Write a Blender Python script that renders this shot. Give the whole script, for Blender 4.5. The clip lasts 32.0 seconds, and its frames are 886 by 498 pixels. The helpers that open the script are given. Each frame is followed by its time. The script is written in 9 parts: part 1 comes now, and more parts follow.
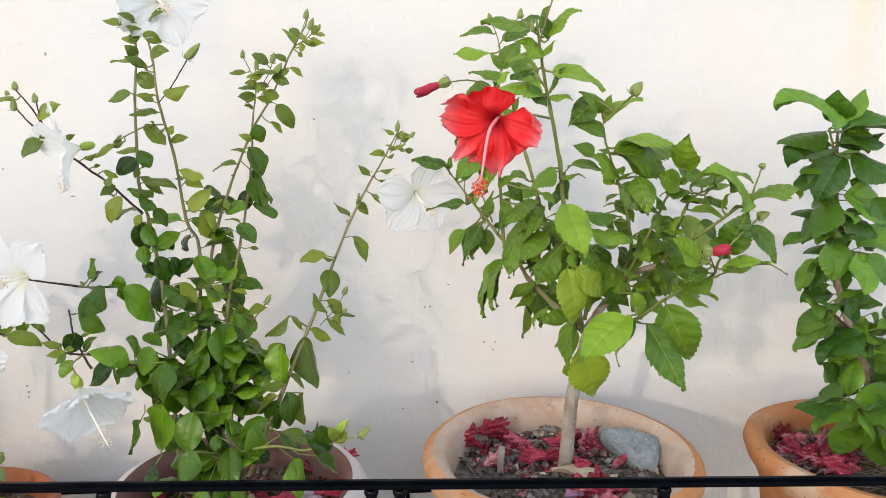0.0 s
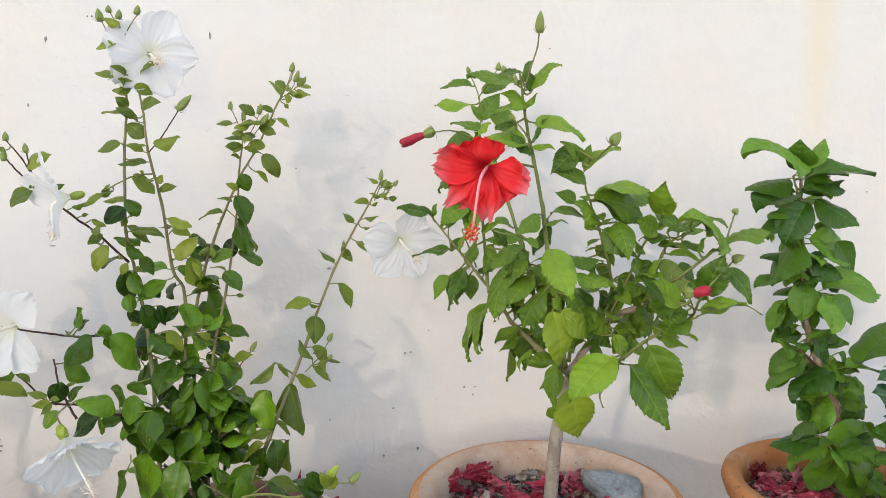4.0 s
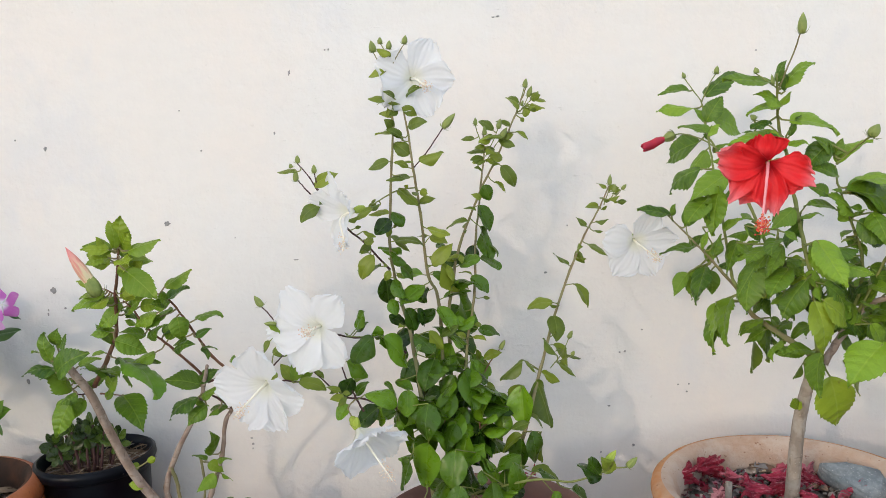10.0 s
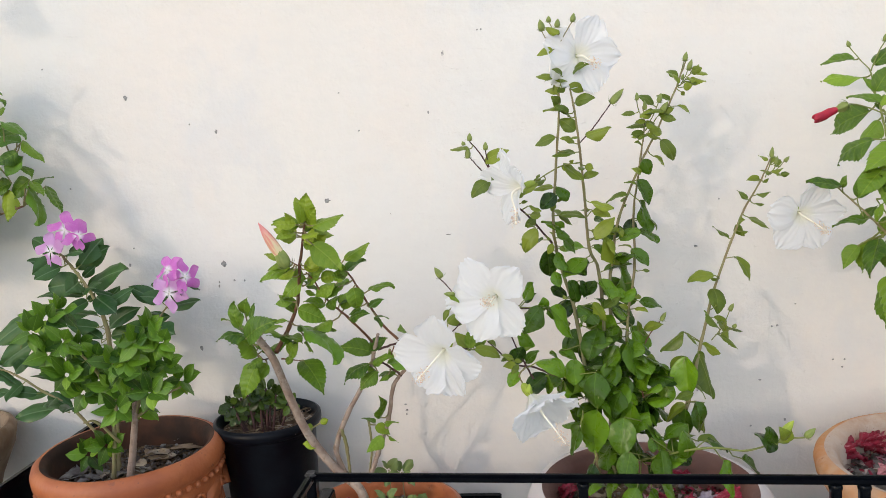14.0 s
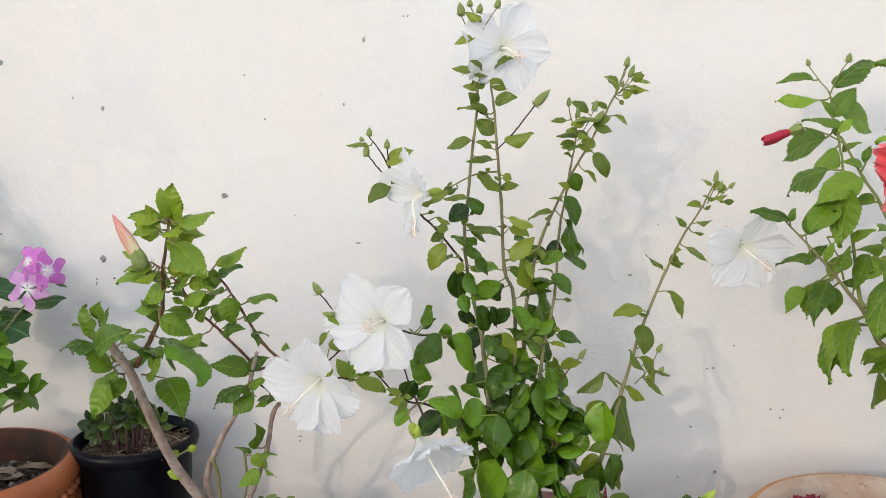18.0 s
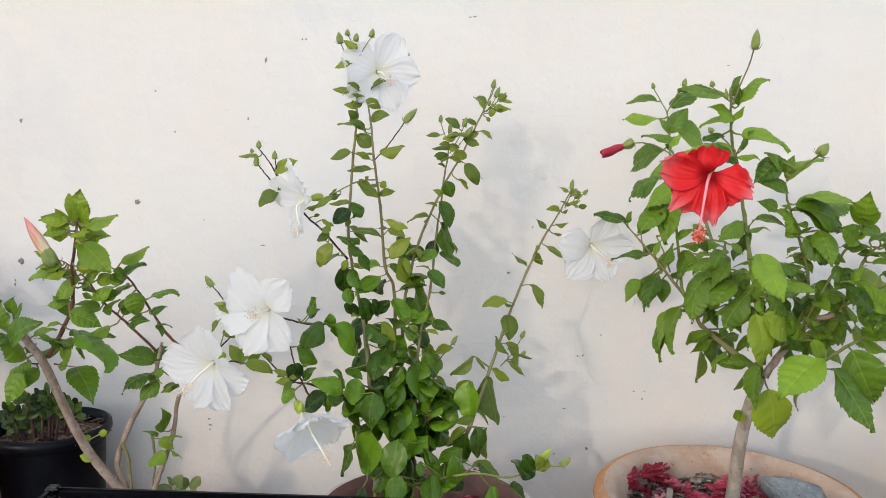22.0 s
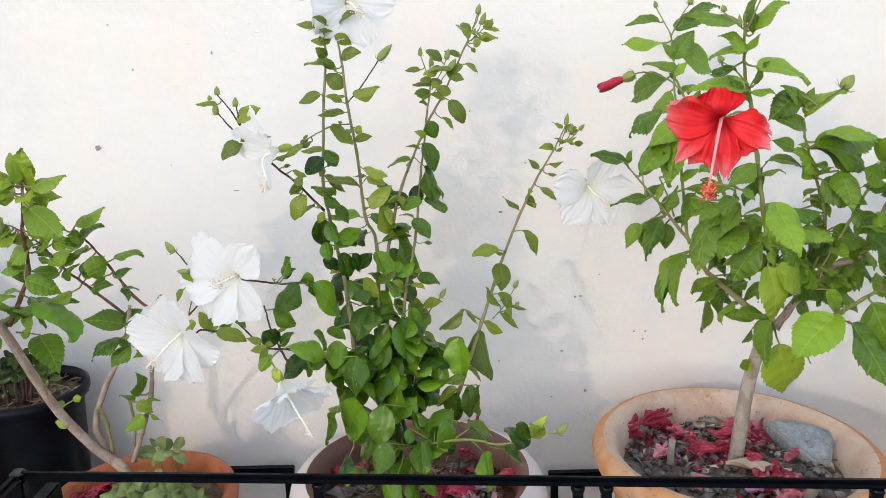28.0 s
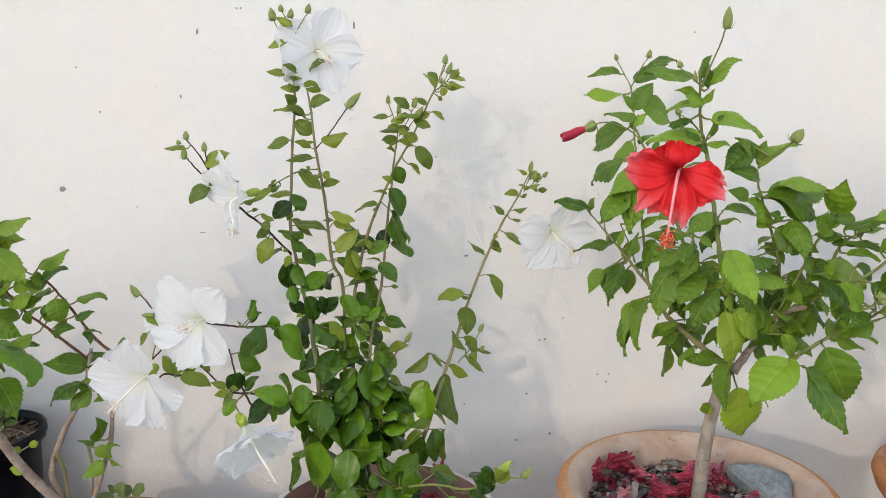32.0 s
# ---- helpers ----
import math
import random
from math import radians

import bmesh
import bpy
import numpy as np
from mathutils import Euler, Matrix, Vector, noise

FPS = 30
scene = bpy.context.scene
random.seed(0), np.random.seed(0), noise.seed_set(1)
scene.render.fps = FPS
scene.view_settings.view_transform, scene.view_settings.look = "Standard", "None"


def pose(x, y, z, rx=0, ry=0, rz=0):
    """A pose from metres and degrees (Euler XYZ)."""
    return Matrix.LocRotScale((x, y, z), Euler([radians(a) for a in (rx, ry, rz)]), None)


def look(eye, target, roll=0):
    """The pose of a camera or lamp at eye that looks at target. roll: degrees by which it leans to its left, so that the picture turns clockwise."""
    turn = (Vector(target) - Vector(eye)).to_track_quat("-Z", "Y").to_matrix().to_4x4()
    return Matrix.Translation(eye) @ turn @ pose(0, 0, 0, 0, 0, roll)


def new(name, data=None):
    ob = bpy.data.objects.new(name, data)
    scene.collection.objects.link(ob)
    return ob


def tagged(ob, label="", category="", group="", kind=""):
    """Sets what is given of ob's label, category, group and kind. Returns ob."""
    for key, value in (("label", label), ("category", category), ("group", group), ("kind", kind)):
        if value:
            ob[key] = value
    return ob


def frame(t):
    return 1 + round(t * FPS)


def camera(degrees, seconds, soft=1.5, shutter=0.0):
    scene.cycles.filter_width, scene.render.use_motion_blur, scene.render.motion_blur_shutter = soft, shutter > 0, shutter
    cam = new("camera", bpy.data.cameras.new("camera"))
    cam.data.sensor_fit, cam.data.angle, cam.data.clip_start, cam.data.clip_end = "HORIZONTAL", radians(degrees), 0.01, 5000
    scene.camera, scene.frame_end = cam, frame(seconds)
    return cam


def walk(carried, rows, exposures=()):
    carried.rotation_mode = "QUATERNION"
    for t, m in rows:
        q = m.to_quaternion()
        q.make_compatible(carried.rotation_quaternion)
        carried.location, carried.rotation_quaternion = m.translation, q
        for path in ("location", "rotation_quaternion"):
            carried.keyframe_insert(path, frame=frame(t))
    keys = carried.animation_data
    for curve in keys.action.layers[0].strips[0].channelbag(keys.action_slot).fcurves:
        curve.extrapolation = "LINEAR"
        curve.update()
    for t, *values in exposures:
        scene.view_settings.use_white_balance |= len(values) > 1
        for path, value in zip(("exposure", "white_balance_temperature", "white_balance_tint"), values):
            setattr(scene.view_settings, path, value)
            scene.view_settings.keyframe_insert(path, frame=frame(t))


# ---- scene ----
# the walk
cam = camera(59.0, 32.0, soft=0.45)
METRES, EYE, TILT, LEAN, TURN = 1.25, 1.05, -12.0, 0.0, -4.3
ROWS = [
    (0.0, 0.0, 0.0, 0.0, 0.0, 0.0, 0.0),
    (0.5, 0.0151, -0.001, 0.0025, -2.1, 0.13, 0.27),
    (1.0, 0.0243, -0.0078, 0.0051, -3.55, 0.52, 0.31),
    (1.5, 0.0204, -0.0089, 0.0057, -3.6, 0.85, 0.33),
    (2.0, 0.0154, -0.011, 0.0072, -3.41, 1.27, 0.48),
    (2.5, 0.0111, -0.0143, 0.0048, -3.2, 2.06, 0.45),
    (4.5, -0.0421, -0.0214, -0.0049, -2.26, 3.93, 0.78),
    (5.0, -0.0575, -0.0293, -0.0053, -1.49, 4.41, 0.92),
    (5.5, -0.0685, -0.0368, -0.0048, -0.52, 4.74, 0.93),
    (6.0, -0.0796, -0.0418, -0.0055, 0.35, 5.03, 0.85),
    (6.5, -0.0913, -0.0441, -0.0069, 1.05, 5.27, 0.77),
    (7.0, -0.1023, -0.0488, -0.0103, 1.86, 5.36, 0.75),
    (7.5, -0.1191, -0.0534, -0.013, 2.56, 5.41, 0.81),
    (8.0, -0.131, -0.0597, -0.0128, 2.64, 5.4, 0.98),
    (8.5, -0.1415, -0.0643, -0.0137, 3.59, 5.18, 2.2),
    (9.0, -0.1559, -0.0701, -0.0154, 3.76, 5.08, 2.25),
    (9.5, -0.1755, -0.0722, -0.0184, 4.14, 4.95, 2.12),
    (10.0, -0.1934, -0.0766, -0.0184, 4.69, 4.82, 2.16),
    (10.5, -0.2051, -0.0815, -0.0177, 4.86, 4.65, 2.17),
    (11.0, -0.2208, -0.0872, -0.019, 5.29, 4.54, 2.13),
    (11.5, -0.2337, -0.0928, -0.0175, 5.67, 4.3, 2.0),
    (12.0, -0.2436, -0.0956, -0.0231, 6.19, 4.24, 1.75),
    (12.5, -0.2585, -0.1046, -0.0244, 8.62, 4.02, 1.49),
    (13.0, -0.2729, -0.1126, -0.0249, 10.53, 3.54, 1.48),
    (13.5, -0.2796, -0.1201, -0.024, 11.35, 3.39, 1.81),
    (15.5, -0.2661, -0.119, -0.02, 10.63, 3.51, 1.97),
    (16.0, -0.2603, -0.1161, -0.0211, 10.28, 3.64, 1.55),
    (16.5, -0.2515, -0.1038, -0.019, 10.01, 4.3, 0.62),
    (17.0, -0.251, -0.0562, -0.0154, 9.52, 6.01, -0.5),
    (17.5, -0.2403, -0.0098, -0.0099, 8.99, 5.14, -1.26),
    (18.0, -0.2291, 0.0185, -0.0073, 8.35, 3.97, -1.85),
    (18.5, -0.2171, 0.0364, -0.0094, 7.2, 3.97, -2.24),
    (19.0, -0.2044, 0.0409, -0.0118, 6.44, 4.03, -2.19),
    (19.5, -0.1912, 0.0373, -0.0173, 5.96, 4.34, -2.0),
    (20.0, -0.1858, 0.0192, -0.0216, 5.71, 4.7, -1.87),
    (20.5, -0.1825, -0.0117, -0.0199, 5.46, 4.77, -1.5),
    (21.0, -0.1732, -0.0524, -0.022, 5.03, 4.84, -1.29),
    (21.5, -0.1555, -0.0649, -0.0244, 4.77, 4.87, -1.34),
    (22.0, -0.1408, -0.0836, -0.0273, 4.4, 4.85, -1.29),
    (22.5, -0.138, -0.1109, -0.0317, 4.21, 5.0, -1.2),
    (23.0, -0.1404, -0.1229, -0.0315, 4.25, 5.24, -0.89),
    (23.5, -0.1455, -0.1335, -0.0347, 4.35, 5.64, -0.36),
    (24.0, -0.1466, -0.1395, -0.0395, 4.48, 5.92, -0.32),
    (24.5, -0.1493, -0.1326, -0.0453, 4.42, 6.25, -0.28),
    (26.5, -0.1497, -0.0971, -0.0428, 4.89, 4.66, 0.76),
    (27.0, -0.1388, -0.0648, -0.0138, 4.93, 2.93, 0.76),
    (27.5, -0.1348, -0.0328, 0.0004, 4.65, -1.76, 0.65),
    (28.0, -0.1315, -0.0105, 0.0249, 4.34, -1.94, 0.43),
    (28.5, -0.1349, 0.0056, 0.0377, 3.83, -1.76, 0.25),
    (29.0, -0.1321, 0.013, 0.0379, 3.07, -1.52, 0.24),
    (29.5, -0.1256, 0.009, 0.0359, 2.52, -1.26, 0.35),
    (30.0, -0.1235, 0.0029, 0.0347, 2.17, -0.85, 0.4),
    (30.5, -0.1244, -0.001, 0.0314, 1.95, -0.11, 0.41),
    (31.0, -0.1262, -0.0056, 0.0334, 1.85, 0.47, 0.32),
    (31.5, -0.1286, -0.0139, 0.0341, 1.76, 0.66, 0.16),
    (32.0, -0.1313, -0.0209, 0.0301, 1.84, 0.96, 0.08),
]
walk(cam, [(t, pose(0, 0, EYE, TILT, LEAN, TURN) @ pose(METRES * x, METRES * y, METRES * z, 90 + pitch, roll, yaw)) for t, x, y, z, yaw, pitch, roll in ROWS],
     [(0, 0.34, 6340, 11), (2.5, 0.31, 6320, 11), (5, 0.10, 6310, 11), (12, 0.10, 6310, 11), (13.5, 0.13, 6410, 11), (16, 0.14, 6360, 11), (24, 0.10, 6310, 11), (27, 0.13, 6260, 11), (28, 0.33, 6210, 11), (29.5, 0.26, 6260, 11), (31, 0.10, 6260, 11), (32, 0.10, 6260, 11)])

# ---- light: a hazy low sun from behind the camera, and the open sky ----
SUN_WAY = Vector((0.68, 1.0, -0.37)).normalized()
world = bpy.data.worlds.new("sky")
world.use_nodes = True
scene.world = world
sky = world.node_tree.nodes.new("ShaderNodeTexSky")
sky.sky_type, sky.sun_disc = "NISHITA", False
sky.sun_elevation = math.asin(-SUN_WAY.z)
sky.sun_rotation = math.atan2(-SUN_WAY.x, -SUN_WAY.y)
sky.air_density, sky.dust_density, sky.ozone_density = 1.0, 0.6, 1.5
back = world.node_tree.nodes["Background"]
back.inputs["Strength"].default_value = 0.15
# an even white added to the sky as fill light for the lower wall
sky_fill = world.node_tree.nodes.new("ShaderNodeMix")
sky_fill.data_type, sky_fill.blend_type = "RGBA", "ADD"
sky_fill.inputs[0].default_value = 1.0
sky_fill.inputs[7].default_value = (5.0, 5.0, 5.0, 1)
world.node_tree.links.new(sky.outputs[0], sky_fill.inputs[6])
world.node_tree.links.new(sky_fill.outputs[2], back.inputs["Color"])
sun_data = bpy.data.lights.new("sun", "SUN")
sun_data.energy, sun_data.angle, sun_data.color = 0.56, radians(0.7), (1.0, 0.80, 0.60)
sun = new("sun", sun_data)
sun.matrix_world = look((-1.5, -5, 3), Vector((-1.5, -5, 3)) + SUN_WAY)


# ---- materials ----
def node(nt, kind, **values):
    n = nt.nodes.new(kind)
    for key, v in values.items():
        n.inputs[key.replace("_", " ")].default_value = v
    return n


def material(name, colour, rough=0.6, metal=0.0, spec=0.5):
    m = bpy.data.materials.new(name)
    m.use_nodes = True
    nt = m.node_tree
    b = nt.nodes["Principled BSDF"]
    b.inputs["Base Color"].default_value = (*colour, 1)
    b.inputs["Roughness"].default_value = rough
    b.inputs["Metallic"].default_value = metal
    b.inputs["Specular IOR Level"].default_value = spec
    return m, nt, b


def mix(nt, fac, a, b, mode="MIX"):
    """A colour mix; fac, a and b are sockets or values."""
    n = nt.nodes.new("ShaderNodeMix")
    n.data_type, n.blend_type = "RGBA", mode
    for sock, v in ((n.inputs[0], fac), (n.inputs[6], a), (n.inputs[7], b)):
        if hasattr(v, "links"):
            nt.links.new(v, sock)
        else:
            sock.default_value = v if isinstance(v, (int, float)) else (*v, 1)
    return n.outputs[2]


def maths(nt, op, a, b=0.0, c=0.0):
    n = nt.nodes.new("ShaderNodeMath")
    n.operation = op
    for sock, v in zip(n.inputs, (a, b, c)):
        if hasattr(v, "links"):
            nt.links.new(v, sock)
        else:
            sock.default_value = v
    return n.outputs[0]


def coords(nt, which="Object"):
    return nt.nodes.new("ShaderNodeTexCoord").outputs[which]


def noise_of(nt, vec, scale, detail=4.0, rough=0.55):
    n = nt.nodes.new("ShaderNodeTexNoise")
    nt.links.new(vec, n.inputs["Vector"])
    n.inputs["Scale"].default_value, n.inputs["Detail"].default_value, n.inputs["Roughness"].default_value = scale, detail, rough
    return n.outputs["Fac"]


def ramp(nt, fac, lo, hi):
    """fac mapped from lo..hi to 0..1, softly."""
    n = nt.nodes.new("ShaderNodeMapRange")
    n.interpolation_type = "SMOOTHSTEP"
    nt.links.new(fac, n.inputs["Value"])
    n.inputs["From Min"].default_value, n.inputs["From Max"].default_value = lo, hi
    return n.outputs["Result"]


def bump(nt, b, height, strength, distance):
    n = nt.nodes.new("ShaderNodeBump")
    n.inputs["Strength"].default_value, n.inputs["Distance"].default_value = strength, distance
    nt.links.new(height, n.inputs["Height"])
    nt.links.new(n.outputs["Normal"], b.inputs["Normal"])


def scaled(nt, vec, s):
    n = nt.nodes.new("ShaderNodeMapping")
    n.inputs["Scale"].default_value = s
    nt.links.new(vec, n.inputs["Vector"])
    return n.outputs[0]


def wall_material():
    m, nt, b = material("cream_wall_paint", (0.80, 0.74, 0.67), 0.75, spec=0.25)
    v = coords(nt)
    cloud = noise_of(nt, v, 1.6, 3)
    c = mix(nt, ramp(nt, cloud, 0.3, 0.7), (0.785, 0.745, 0.697), (0.76, 0.748, 0.725))
    patch = noise_of(nt, scaled(nt, v, (1, 1, 0.8)), 4.5, 6, 0.6)
    c = mix(nt, maths(nt, "MULTIPLY", ramp(nt, patch, 0.52, 0.64), 0.42), c, (0.67, 0.675, 0.70))
    peach = noise_of(nt, scaled(nt, v, (1.3, 1, 0.7)), 2.6, 7, 0.62)
    c = mix(nt, maths(nt, "MULTIPLY", ramp(nt, peach, 0.47, 0.64), 0.42), c, (0.82, 0.735, 0.665))
    # the faded ochre streak that runs down near the blue gate
    sep = nt.nodes.new("ShaderNodeSeparateXYZ")
    nt.links.new(v, sep.inputs[0])
    off = maths(nt, "ABSOLUTE", maths(nt, "SUBTRACT", sep.outputs["X"], 0.84))
    streak = maths(nt, "MULTIPLY", maths(nt, "SUBTRACT", 1.0, ramp(nt, off, 0.0, 0.05)), ramp(nt, sep.outputs["Z"], 0.85, 1.25))
    c = mix(nt, maths(nt, "MULTIPLY", streak, 0.70), c, (0.80, 0.70, 0.53))
    brushed = noise_of(nt, scaled(nt, v, (1, 1, 2.2)), 22, 6, 0.65)
    c = mix(nt, maths(nt, "MULTIPLY", ramp(nt, brushed, 0.35, 0.7), 0.22), c, (0.70, 0.68, 0.655))
    speck = noise_of(nt, v, 60, 2)
    c = mix(nt, maths(nt, "MULTIPLY", ramp(nt, speck, 0.70, 0.78), 0.25), c, (0.55, 0.51, 0.46))
    nt.links.new(c, b.inputs["Base Color"])
    h = maths(nt, "ADD", maths(nt, "MULTIPLY", noise_of(nt, v, 14, 5, 0.6), 1.0), maths(nt, "MULTIPLY", noise_of(nt, v, 110, 4, 0.65), 0.14))
    grit = ramp(nt, noise_of(nt, scaled(nt, v, (0.7, 1, 1.8)), 95, 3), 0.66, 0.76)
    drag = ramp(nt, noise_of(nt, scaled(nt, v, (0.5, 1, 2.0)), 30, 5, 0.7), 0.60, 0.70)
    where = ramp(nt, noise_of(nt, v, 3.2, 3), 0.50, 0.64)
    h = maths(nt, "ADD", h, maths(nt, "MULTIPLY", where, maths(nt, "ADD", maths(nt, "MULTIPLY", grit, 0.15), maths(nt, "MULTIPLY", drag, 0.12))))
    bump(nt, b, h, 0.5, 0.012)
    return m


def leaf_material(name, dark, light, back_tint, vein, gloss=0.30, streak=0.08, rib=0.012, relief=0.0045):
    """A leaf blade: midrib and side veins in the leaf's own coordinates, hue varied from leaf to leaf."""
    m, nt, b = material(name, dark, gloss, spec=0.30)
    v = coords(nt)
    sep = nt.nodes.new("ShaderNodeSeparateXYZ")
    nt.links.new(v, sep.inputs[0])
    ax = maths(nt, "ABSOLUTE", sep.outputs["X"])
    info = nt.nodes.new("ShaderNodeObjectInfo")
    rnd = info.outputs["Random"]
    # each leaf has its own mottling
    own = nt.nodes.new("ShaderNodeVectorMath")
    own.operation = "MULTIPLY_ADD"
    nt.links.new(info.outputs["Location"], own.inputs[0])
    own.inputs[1].default_value = (37, 37, 37)
    nt.links.new(v, own.inputs[2])
    mine = own.outputs[0]
    c = mix(nt, maths(nt, "POWER", rnd, 1.15), dark, light)
    c = mix(nt, maths(nt, "MULTIPLY", ramp(nt, noise_of(nt, mine, 3.0, 3), 0.35, 0.7), 0.45), c, back_tint)
    wave = maths(nt, "FRACT", maths(nt, "MULTIPLY", maths(nt, "SUBTRACT", sep.outputs["Y"], maths(nt, "MULTIPLY", maths(nt, "POWER", ax, 0.8), 0.62)), 5.6))
    side = maths(nt, "SUBTRACT", 1.0, ramp(nt, maths(nt, "ABSOLUTE", maths(nt, "SUBTRACT", wave, 0.5)), 0.0, 0.11))
    mid = maths(nt, "SUBTRACT", 1.0, ramp(nt, ax, rib * 0.4, rib * 1.6))
    net = nt.nodes.new("ShaderNodeTexVoronoi")
    net.feature = "DISTANCE_TO_EDGE"
    net.inputs["Scale"].default_value = 16
    nt.links.new(v, net.inputs["Vector"])
    mesh_lines = maths(nt, "SUBTRACT", 1.0, ramp(nt, net.outputs["Distance"], 0.0, 0.12))
    c = mix(nt, maths(nt, "MULTIPLY", mesh_lines, streak * 0.5), c, vein)
    c = mix(nt, maths(nt, "MULTIPLY", side, streak), c, vein)
    c = mix(nt, maths(nt, "MULTIPLY", mid, 0.26), c, vein)
    c = mix(nt, maths(nt, "MULTIPLY", ramp(nt, noise_of(nt, mine, 14, 3), 0.62, 0.8), 0.3), c, (0.16, 0.17, 0.03))
    c = mix(nt, maths(nt, "MULTIPLY", ramp(nt, noise_of(nt, mine, 7, 2), 0.74, 0.80), 0.5), c, (0.13, 0.09, 0.03))
    nt.links.new(c, b.inputs["Base Color"])
    nt.links.new(maths(nt, "ADD", maths(nt, "MULTIPLY", noise_of(nt, mine, 5, 3), 0.22), gloss - 0.06), b.inputs["Roughness"])
    bulge = maths(nt, "SUBTRACT", maths(nt, "MULTIPLY", noise_of(nt, mine, 3.5, 1), 0.8), maths(nt, "ADD", maths(nt, "MULTIPLY", mesh_lines, streak * 0.5), maths(nt, "MULTIPLY", mid, 0.4)))
    bump(nt, b, bulge, 0.30, relief)
    through_light = nt.nodes.new("ShaderNodeBsdfTranslucent")
    nt.links.new(mix(nt, 0.5, c, (0.30, 0.42, 0.04)), through_light.inputs["Color"])
    add = nt.nodes.new("ShaderNodeMixShader")
    add.inputs[0].default_value = 0.07
    nt.links.new(b.outputs[0], add.inputs[1])
    nt.links.new(through_light.outputs[0], add.inputs[2])
    nt.links.new(add.outputs[0], nt.nodes["Material Output"].inputs["Surface"])
    return m


def petal_material(name, base, throat, edge, glow, ribs=0.2, eye=0.35):
    m, nt, b = material(name, base, 0.55, spec=0.3)
    v = coords(nt)
    sep = nt.nodes.new("ShaderNodeSeparateXYZ")
    nt.links.new(v, sep.inputs[0])
    far = maths(nt, "SQRT", maths(nt, "ADD", maths(nt, "POWER", sep.outputs["X"], 2.0), maths(nt, "POWER", sep.outputs["Y"], 2.0)))
    c = mix(nt, ramp(nt, far, eye * 0.3, eye), throat, base)
    c = mix(nt, maths(nt, "MULTIPLY", ramp(nt, maths(nt, "ADD", far, maths(nt, "MULTIPLY", noise_of(nt, v, 4, 3), 0.3)), 0.75, 1.2), 0.8), c, edge)
    turn = nt.nodes.new("ShaderNodeMath")
    turn.operation = "ARCTAN2"
    nt.links.new(sep.outputs["Y"], turn.inputs[0])
    nt.links.new(sep.outputs["X"], turn.inputs[1])
    line = maths(nt, "SINE", maths(nt, "ADD", maths(nt, "MULTIPLY", turn.outputs[0], 34.0), maths(nt, "MULTIPLY", noise_of(nt, v, 6, 2), 9.0)))
    c = mix(nt, maths(nt, "MULTIPLY", ramp(nt, line, 0.2, 1.0), ribs), c, throat)
    nt.links.new(c, b.inputs["Base Color"])
    bump(nt, b, maths(nt, "ADD", maths(nt, "MULTIPLY", line, 0.12), noise_of(nt, v, 5, 2)), 0.14, 0.004)
    through_light = nt.nodes.new("ShaderNodeBsdfTranslucent")
    nt.links.new(c, through_light.inputs["Color"])
    add = nt.nodes.new("ShaderNodeMixShader")
    add.inputs[0].default_value = glow
    nt.links.new(b.outputs[0], add.inputs[1])
    nt.links.new(through_light.outputs[0], add.inputs[2])
    nt.links.new(add.outputs[0], nt.nodes["Material Output"].inputs["Surface"])
    return m


def mottled(name, a, c2, scale=20.0, rough=0.8, spec=0.3, lo=0.35, hi=0.65, relief=0.3, dist=0.004, third=None, metal=0.0, fleck=None):
    """Two (or three) tones broken up by noise at two scales, with relief."""
    m, nt, b = material(name, a, rough, metal, spec)
    v = coords(nt)
    c = mix(nt, ramp(nt, noise_of(nt, v, scale, 5), lo, hi), a, c2)
    if third:
        c = mix(nt, maths(nt, "MULTIPLY", ramp(nt, noise_of(nt, v, scale * 0.35, 6, 0.65), 0.5, 0.68), 0.85), c, third)
    if fleck:
        c = mix(nt, maths(nt, "MULTIPLY", ramp(nt, noise_of(nt, v, scale * 4, 4, 0.65), 0.62, 0.68), 0.8), c, fleck)
    nt.links.new(c, b.inputs["Base Color"])
    bump(nt, b, maths(nt, "ADD", noise_of(nt, v, scale * 1.5, 5), maths(nt, "MULTIPLY", noise_of(nt, v, scale * 9, 2), 0.4)), relief, dist)
    return m


def varied(name, tones, rough=0.8, scale=30.0, whole=False, fade=(0.45, 0.38, 0.4)):
    """One tone for each object, or for each island of a joined mesh."""
    m, nt, b = material(name, tones[0], rough, spec=0.3)
    r = nt.nodes.new("ShaderNodeValToRGB")
    r.color_ramp.interpolation = "CONSTANT"
    while len(r.color_ramp.elements) < len(tones):
        r.color_ramp.elements.new(0.5)
    for i, (e, t) in enumerate(zip(r.color_ramp.elements, tones)):
        e.position, e.color = i / len(tones), (*t, 1)
    nt.links.new(nt.nodes.new("ShaderNodeObjectInfo").outputs["Random"] if whole else nt.nodes.new("ShaderNodeNewGeometry").outputs["Random Per Island"], r.inputs[0])
    v = coords(nt)
    c = mix(nt, ramp(nt, noise_of(nt, v, scale, 4), 0.3, 0.7), r.outputs[0], mix(nt, 1.0, r.outputs[0], fade, "MULTIPLY"))
    nt.links.new(c, b.inputs["Base Color"])
    bump(nt, b, noise_of(nt, v, scale * 3, 4), 0.4, 0.003)
    return m


